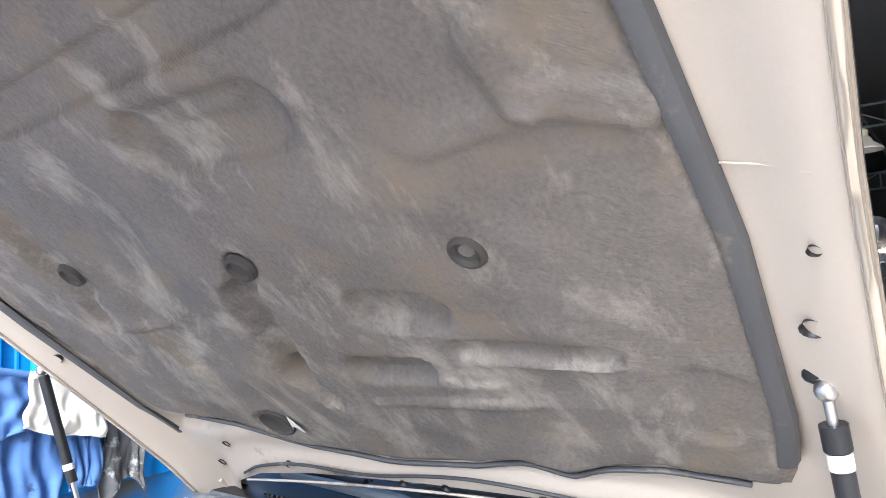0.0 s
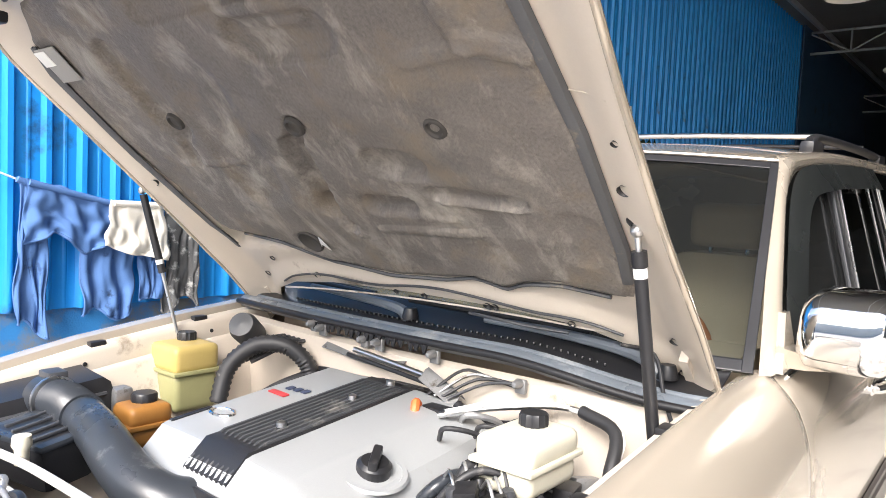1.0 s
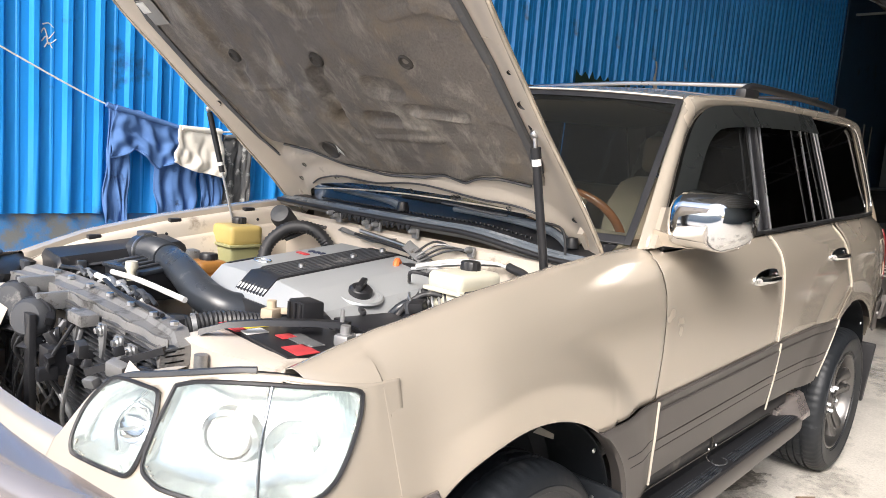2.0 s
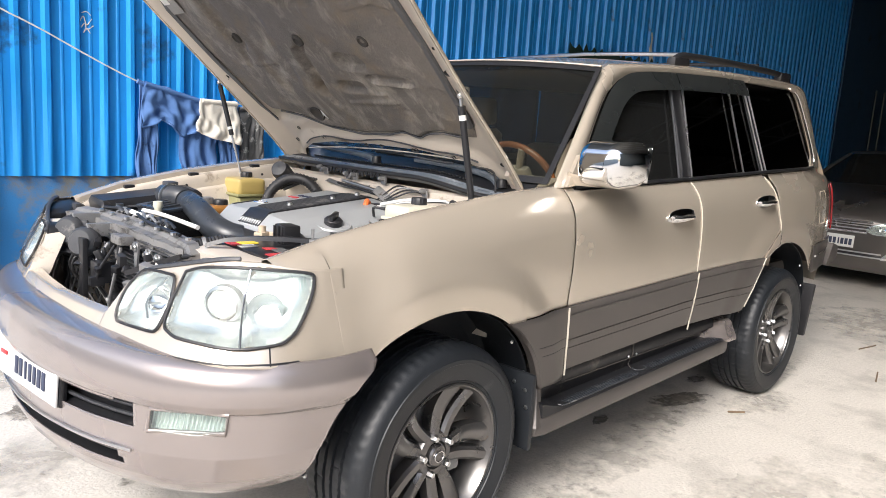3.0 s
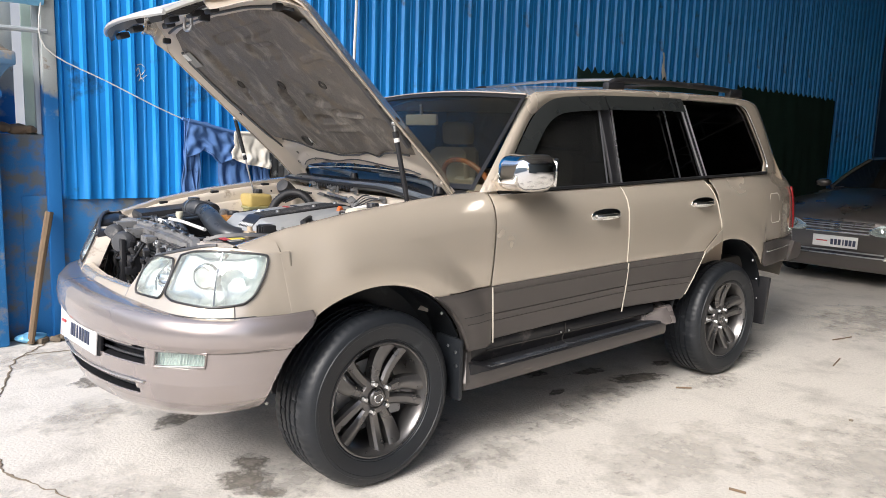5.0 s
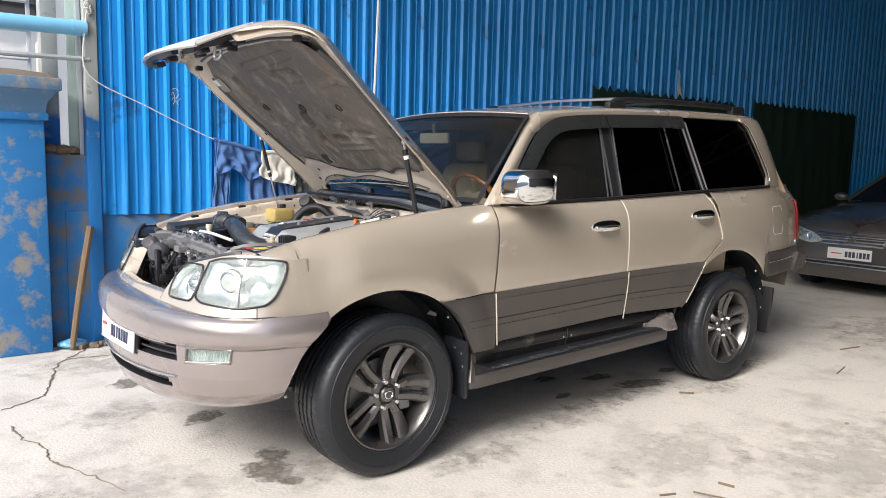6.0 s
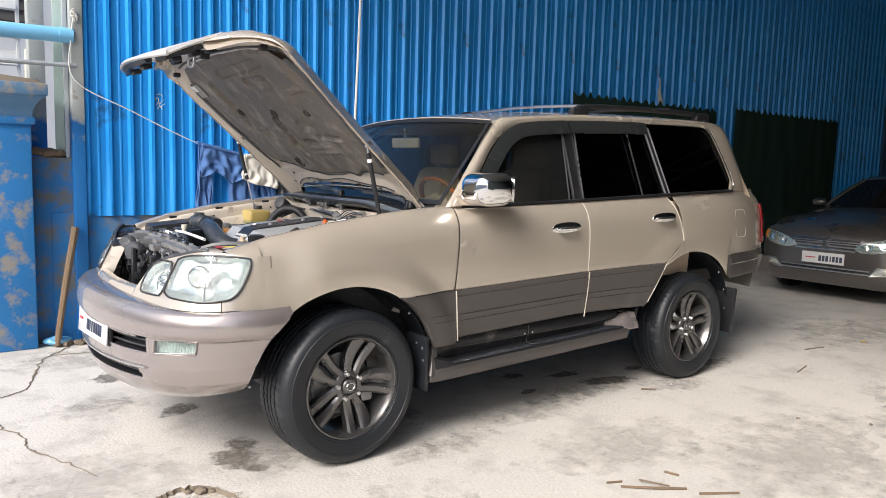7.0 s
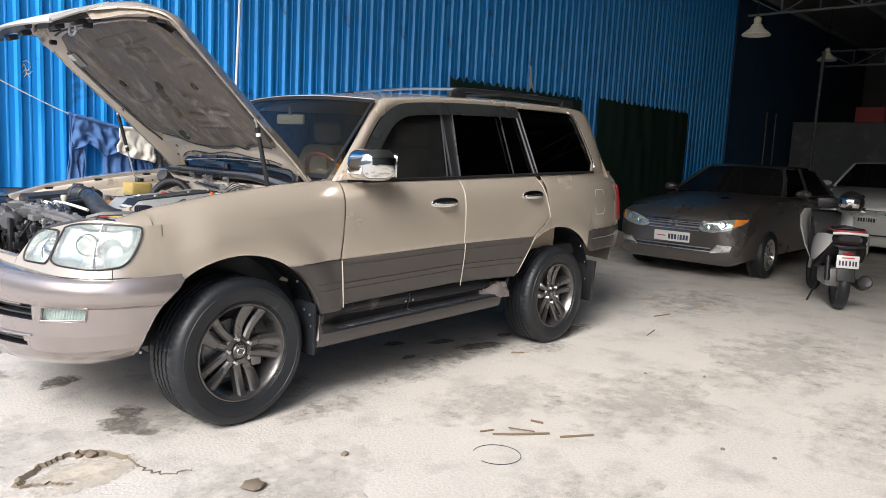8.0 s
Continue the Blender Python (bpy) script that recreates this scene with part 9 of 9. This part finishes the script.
        part("door_mirror", bm, paint if not van else M_WHITEPAINT, car)
        lamp = new("headlamp")
        lamp.parent = car
        bm = bmesh.new()
        face = lambda yy, zz, o: on_nose(s * yy, zz + high * 0.6 - 0.045, o)
        LO = lambda a: table([0.33, 0.40, 0.52, 0.70, 0.80, 0.84], [0.565, 0.545, 0.545, 0.575, 0.63, 0.69], a)
        UP = lambda a: table([0.33, 0.44, 0.60, 0.76, 0.84], [0.585, 0.65, 0.70, 0.725, 0.725], a)
        sheet = lambda o, a0=0.33, a1=0.84, m=0.0: [[face(a, lerp(LO(a) + m, UP(a) - m, b), o) for a in np.linspace(a0, a1, 15)] for b in np.linspace(0, 1, 6)]
        grid(bm, sheet(0.016))
        part("lens", bm, M_FOGGLASS, lamp, "clear headlamp lens", thick=0.003)
        bm = bmesh.new()
        grid(bm, sheet(0.007))
        part("housing", bm, M_REFLECTOR, lamp, thick=0.004)
        for a, z, rr in ((0.48, 0.605, 0.036), (0.62, 0.63, 0.05)):
            p = face(a, z, 0.008)
            lathe_part("bowl", [(rr, 0.006), (rr * 0.8, 0.004), (rr * 0.3, -0.004), (0, -0.004)], M_CHROME, lamp, Matrix.Translation(p) @ pose(0, 0, 0, 0, 80, 10 * s), 20)
        bm = bmesh.new()
        grid(bm, sheet(0.022, 0.74, 0.835, 0.006))
        part("indicator", bm, M_AMBERLENS, lamp, "amber indicator", thick=0.004)
        bm = bmesh.new()
        O3 = [(0.50, 0.315), (0.72, 0.335), (0.74, 0.38), (0.58, 0.385)]
        prism(bm, O3, lambda a, z: on_nose(s * a, z, 0.012), lambda a, z: on_nose(s * a, z, -0.03))
        fogl = part("fog_lamp", bm, M_REFLECTOR, car, "clear fog lamp")
        tube_part("fog_rim", [on_nose(s * a, z, 0.014) for a, z in O3 + O3[:1]], 0.008, M_SATIN, fogl, 6, 1)
    for k in range(5):
        hw = 0.34 + 0.012 * k
        tube_part("grille_bar", [on_nose(q * hw, 0.508 + 0.027 * k + high * 0.6, 0.012) for q in np.linspace(-1, 1, 9)], 0.009 if k in (0, 4) else 0.006, M_CHROME if k in (0, 4) else M_SATIN, car, 6, 1, "bright grille bar")
    bm = bmesh.new()
    tube(bm, [on_nose(0.045 * math.cos(a), 0.56 + high * 0.6 + 0.028 * math.sin(a), 0.016) for a in np.linspace(0, 2 * math.pi, 21)], 0.006, 6, 0, caps=False)
    part("oval_badge", bm, M_CHROME, car)
    bm = bmesh.new()
    grid(bm, [[on_nose(q * 0.50, z, o) for q in np.linspace(-1, 1, 13)] for z, o in ((0.31, -0.02), (0.32, 0.006), (0.355, 0.006), (0.365, -0.02))])
    part("lower_intake", bm, M_BLACK, car, thick=0.006)
    for z in (0.322, 0.352):
        tube_part("intake_bar", [on_nose(q * 0.50, z, 0.012) for q in np.linspace(-1, 1, 9)], 0.006, M_SATIN, car, 6, 1)
    SHAPE = None
    pl = new("number_plate")
    pl.parent = car
    pl.matrix_local = Matrix.Translation((0.985, 0.0, 0.515 + high))
    box_part("plate", (0, 0, 0), (0.012, 0.48, 0.13), M_WHITEPAINT, pl, 0.004, "white number plate")
    for q, w in ((-0.03, 0.03), (0.01, 0.03), (0.05, 0.03), (0.09, 0.014), (0.125, 0.03), (0.165, 0.03), (0.205, 0.03)):
        box_part("bar", (0.0075, q, -0.005), (0.004, w, 0.065), M_INK, pl, 0.001)
    box_part("bar", (0.0075, -0.14, 0.0), (0.004, 0.12, 0.012), M_RED, pl, 0.001)
    for s in (0.36, -0.36):
        bm = bmesh.new()
        rbox(bm, (-1.75, s, 1.05), (0.14, 0.44, 0.55), 0.05)
        rbox(bm, (-1.80, s, 1.36), (0.09, 0.22, 0.13), 0.03)
        part("seat", bm, M_SEAT, car, "pale seat")
    box_part("dashboard", (-0.95, 0, 1.02), (0.3, 1.3, 0.12), M_CABIN, car, 0.04)
    return car


saloon("sedan", -7.85, -0.10, 1.5, "grey-gold sedan parked nose-out under the roof", M_SEDAN)
saloon("minivan", -13.19, 0.73, 4.0, "white minivan parked at the back of the workshop", M_WHITEPAINT, 0.14, True)

# ---------------------------------------------------------------- scooter
sc = thing("scooter", -6.42, 2.06, 0.06, "white and black motor scooter on its side stand", "scooter", turn=207)


def small_wheel(x, r=0.26, w=0.055):
    wl = new("wheel")
    wl.parent = sc
    wl.matrix_local = Matrix.Translation((x, 0, r)) @ pose(0, 0, 0, 90)
    lathe_part("tyre", [(r - 0.07, w * 0.8), (r - 0.04, w), (r - 0.01, w * 0.6), (r, 0), (r - 0.01, -w * 0.6), (r - 0.04, -w), (r - 0.07, -w * 0.8)], M_TYRE, wl)
    lathe_part("rim", [(r - 0.06, w * 0.8), (r - 0.075, w * 0.5), (r - 0.075, -w * 0.5), (r - 0.06, -w * 0.8)], M_RIM, wl)
    for k in range(5):
        a = 2 * math.pi * k / 5
        tube_part("spoke", [(0, 0, 0), ((r - 0.07) * math.cos(a), (r - 0.07) * math.sin(a), 0)], 0.013, M_RIM, wl, 6, 1)


small_wheel(0.0)
small_wheel(1.30)
bm = bmesh.new()
loft(bm, [[(x, y * w, z) for y, z in ((-1, zb), (-1.1, lerp(zb, zt, 0.6)), (-0.7, zt), (0.7, zt), (1.1, lerp(zb, zt, 0.6)), (1, zb))] for x, w, zb, zt in ((-0.24, 0.10, 0.74, 0.80), (-0.14, 0.17, 0.66, 0.84), (0.10, 0.205, 0.50, 0.84), (0.40, 0.19, 0.40, 0.79), (0.70, 0.14, 0.35, 0.60))])
part("side_fairing", bm, M_BLACK, sc, "black rear body")
tube_part("red_stripe", [(0.05, 0.155, 0.853), (-0.17, 0.15, 0.845), (-0.25, 0.0, 0.845), (-0.17, -0.15, 0.845), (0.05, -0.155, 0.853)], 0.008, M_RED, sc, 6, 4, "thin red stripe")
bm = bmesh.new()
loft(bm, [[(x, y * w, z) for y, z in ((-1, zc - 0.03), (-0.8, zc + 0.03), (0, zc + 0.045), (0.8, zc + 0.03), (1, zc - 0.03))] for x, w, zc in ((-0.08, 0.08, 0.83), (0.1, 0.14, 0.84), (0.4, 0.14, 0.79), (0.6, 0.12, 0.76), (0.68, 0.08, 0.78))])
part("saddle", bm, M_BLACK, sc, "black saddle")
bm = bmesh.new()
loft(bm, [[(x, y * w, z) for y, z in ((-1, zb), (-1, zt), (1, zt), (1, zb))] for x, w, zb, zt in ((0.80, 0.09, 0.38, 0.50), (0.90, 0.13, 0.42, 0.80), (0.99, 0.16, 0.52, 0.97), (1.08, 0.13, 0.55, 0.99), (1.20, 0.06, 0.60, 0.92))])
part("leg_shield", bm, M_BLACK, sc, "black inner shield")
for s in (1, -1):                                  # swept front wings and rear side panels
    bm = bmesh.new()
    grid(bm, [[(lerp(x0, x1, q), s * (y0 + dy * q), z) for q in np.linspace(0, 1, 6)] for z, x0, x1, y0, dy in ((0.42, 0.92, 1.04, 0.13, -0.02), (0.58, 0.90, 1.12, 0.21, -0.06), (0.78, 0.92, 1.18, 0.27, -0.12), (0.92, 0.96, 1.18, 0.28, -0.14), (1.0, 1.02, 1.12, 0.23, -0.08))])
    part("front_wing", bm, M_WHITEPAINT, sc, "white swept front wing", thick=0.012)
    bm = bmesh.new()
    grid(bm, [[(x, s * (w + 0.006 + 0.012 * math.sin(math.pi * q)), lerp(za, zc, q)) for q in np.linspace(0, 1, 6)] for x, w, za, zc in ((-0.20, 0.15, 0.73, 0.80), (-0.05, 0.20, 0.60, 0.80), (0.15, 0.225, 0.50, 0.78), (0.40, 0.21, 0.46, 0.72), (0.62, 0.17, 0.46, 0.60))])
    part("side_panel", bm, M_WHITEPAINT, sc, "white swept side panel", thick=0.008)
box_part("front_mudguard", (1.30, 0, 0.55), (0.30, 0.13, 0.06), M_WHITEPAINT, sc, 0.03)
tube_part("grab_rail", [(0.10, 0.15, 0.82), (-0.16, 0.13, 0.86), (-0.20, 0, 0.87), (-0.16, -0.13, 0.86), (0.10, -0.15, 0.82)], 0.014, M_BLACK, sc, 8, 4)
tube_part("rack_stripe", [(-0.20, 0.16, 0.815), (-0.235, 0.0, 0.825), (-0.20, -0.16, 0.815)], 0.016, M_WHITEPAINT, sc, 8, 4)
bm = bmesh.new()
rbox(bm, (-0.20, 0, 0.745), (0.05, 0.20, 0.055), 0.02)
part("tail_lamp", bm, M_REDLENS, sc, "red tail lamp")
tube_part("tail_hoop", [(-0.17, 0.16, 0.70), (-0.22, 0.10, 0.685), (-0.22, -0.10, 0.685), (-0.17, -0.16, 0.70)], 0.012, M_BLACK, sc, 8, 4)
box_part("rear_mudguard", (-0.19, 0, 0.50), (0.03, 0.17, 0.36), M_BLACK, sc, 0.02, m=pose(0, 0, 0, 0, 14, 0))
box_part("reflector", (-0.225, 0, 0.615), (0.012, 0.09, 0.035), M_REDLENS, sc, 0.004, "red reflector")
pl = new("number_plate")
pl.parent = sc
pl.matrix_local = Matrix.Translation((-0.23, 0, 0.53)) @ pose(0, 0, 0, 0, 8, 0)
box_part("plate", (0, 0, 0), (0.008, 0.21, 0.13), M_WHITEPAINT, pl, 0.004, "white number plate")
for q in (-0.075, -0.05, -0.02, 0.015, 0.045, 0.075):
    box_part("bar", (-0.0065, q, -0.015), (0.004, 0.017, 0.05), M_INK, pl, 0.001)
box_part("bar", (-0.0065, 0, 0.04), (0.004, 0.12, 0.012), M_RED, pl, 0.001)
tube_part("exhaust", [(0.30, -0.19, 0.26), (0.0, -0.20, 0.28), (-0.16, -0.20, 0.33)], lambda t: 0.03 + 0.04 * min(1, t * 1.6), M_BLACK, sc, 14, 5, "black exhaust silencer")
lathe_part("exhaust_end", [(0.066, 0.0), (0.055, 0.01), (0.03, 0.006), (0.0, 0.006)], M_BLACK, sc, Matrix.Translation((-0.165, -0.20, 0.332)) @ pose(0, 0, 0, 0, -75, 0), 20)
box_part("engine", (0.22, 0.03, 0.33), (0.42, 0.24, 0.20), M_ALU, sc, 0.05)
tube_part("shock_absorber", [(-0.02, 0.13, 0.30), (0.05, 0.13, 0.66)], 0.025, M_BLACK, sc, 10, 8, ribs=0.006)
tube_part("side_stand", [(0.40, 0.12, 0.28), (0.40, 0.22, 0.0)], 0.012, M_BLACK, sc, 6, 1)
tube_part("fork", [(1.30, 0.06, 0.27), (1.05, 0.06, 0.9)], 0.02, M_SATIN, sc, 8, 1)
tube_part("handlebar", [(0.84, 0.36, 1.03), (0.93, 0.20, 1.07), (0.98, 0, 1.06), (0.93, -0.20, 1.07), (0.84, -0.36, 1.03)], 0.015, M_BLACK, sc, 8, 4)
box_part("cowl", (0.99, 0, 1.08), (0.16, 0.26, 0.12), M_BLACK, sc, 0.04)
for s in (1, -1):
    mm = new("mirror")
    mm.parent = sc
    tube_part("stalk", [(0.92, s * 0.22, 1.07), (0.90, s * 0.25, 1.12), (0.89, s * 0.29, 1.16)], 0.006, M_BLACK, mm, 6, 3)
    bm = bmesh.new()
    bmesh.ops.create_uvsphere(bm, u_segments=14, v_segments=8, radius=1, matrix=Matrix.Translation((0.89, s * 0.31, 1.17)) @ Matrix.Diagonal((0.015, 0.045, 0.028, 1)))
    part("mirror_head", bm, M_BLACK, mm)
helmet = thing("helmet", -7.24, 1.87, 1.16, "dark glossy helmet hung on the scooter's mirror", "helmet")
bm = bmesh.new()
bmesh.ops.create_uvsphere(bm, u_segments=24, v_segments=16, radius=0.135)
for v in bm.verts:
    v.co.z = max(v.co.z, -0.09)
part("helmet_shell", bm, M_BLACK, helmet)
bm = bmesh.new()
grid(bm, [[(0.142 * math.cos(a) * math.cos(b), 0.142 * math.sin(a) * math.cos(b), 0.142 * math.sin(b)) for a in np.linspace(-0.9, 0.9, 11)] for b in np.linspace(-0.4, 0.35, 7)])
part("face_shield", bm, M_CHROME, helmet, thick=0.003)

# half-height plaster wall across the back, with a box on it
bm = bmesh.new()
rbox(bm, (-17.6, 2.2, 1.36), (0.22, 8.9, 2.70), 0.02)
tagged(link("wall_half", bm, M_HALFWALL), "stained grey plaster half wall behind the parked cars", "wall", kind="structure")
bm = bmesh.new()
rbox(bm, (-17.6, -0.54, 2.89), (0.34, 0.62, 0.36), 0.02)
tagged(link("red_box", bm, M_REDBOX), "dim red cardboard box on the half wall", "box")

# dim stores against the back wall
for k, (x, y, sx, sy, sz, m) in enumerate(((-20.5, -1.2, 1.0, 1.6, 1.9, M_FARWALL), (-21.5, 1.0, 1.0, 2.0, 2.4, M_CABIN), (-21.0, 3.6, 1.2, 2.0, 2.0, M_FARWALL))):
    bm = bmesh.new()
    rbox(bm, (x, y, sz / 2), (sx, sy, sz), 0.03)
    tagged(link("storage_crate", bm, m), "dim covered crate stacked at the back of the workshop", "crate", group="stores at the back")

# ---------------------------------------------------------------- profiled sheets of the long wall
SHEET_W, RIB = 0.85, 0.17
bm = bmesh.new()
prof = []
for k in range(5):
    x = -k * RIB
    prof += [(x, 0.0), (x - 0.018, 0.026), (x - 0.042, 0.026), (x - 0.060, 0.0), (x - 0.105, 0.0), (x - 0.112, 0.005), (x - 0.122, 0.005), (x - 0.129, 0.0)]
prof += [(-SHEET_W - 0.012, 0.0)]
grid(bm, [[(x, WALL_Y + y, z) for x, y in prof] for z in (1.03, 1.6, 2.4, 3.2, 4.0, 4.8, 5.3)])
sheet_mesh = link("sheet", bm, M_SHEET, thick=0.002, sharp=20)
wall_n = new("wall_north")
tagged(wall_n, "blue painted profiled steel sheet wall", "wall", kind="structure")
first = True
for k in range(29):
    ob = sheet_mesh if first else sheet_mesh.copy()
    if not first:
        scene.collection.objects.link(ob)
    ob.parent = wall_n
    ob.location = (0.555 - k * SHEET_W, 0.0015 * (k % 2), 0)
    first = False
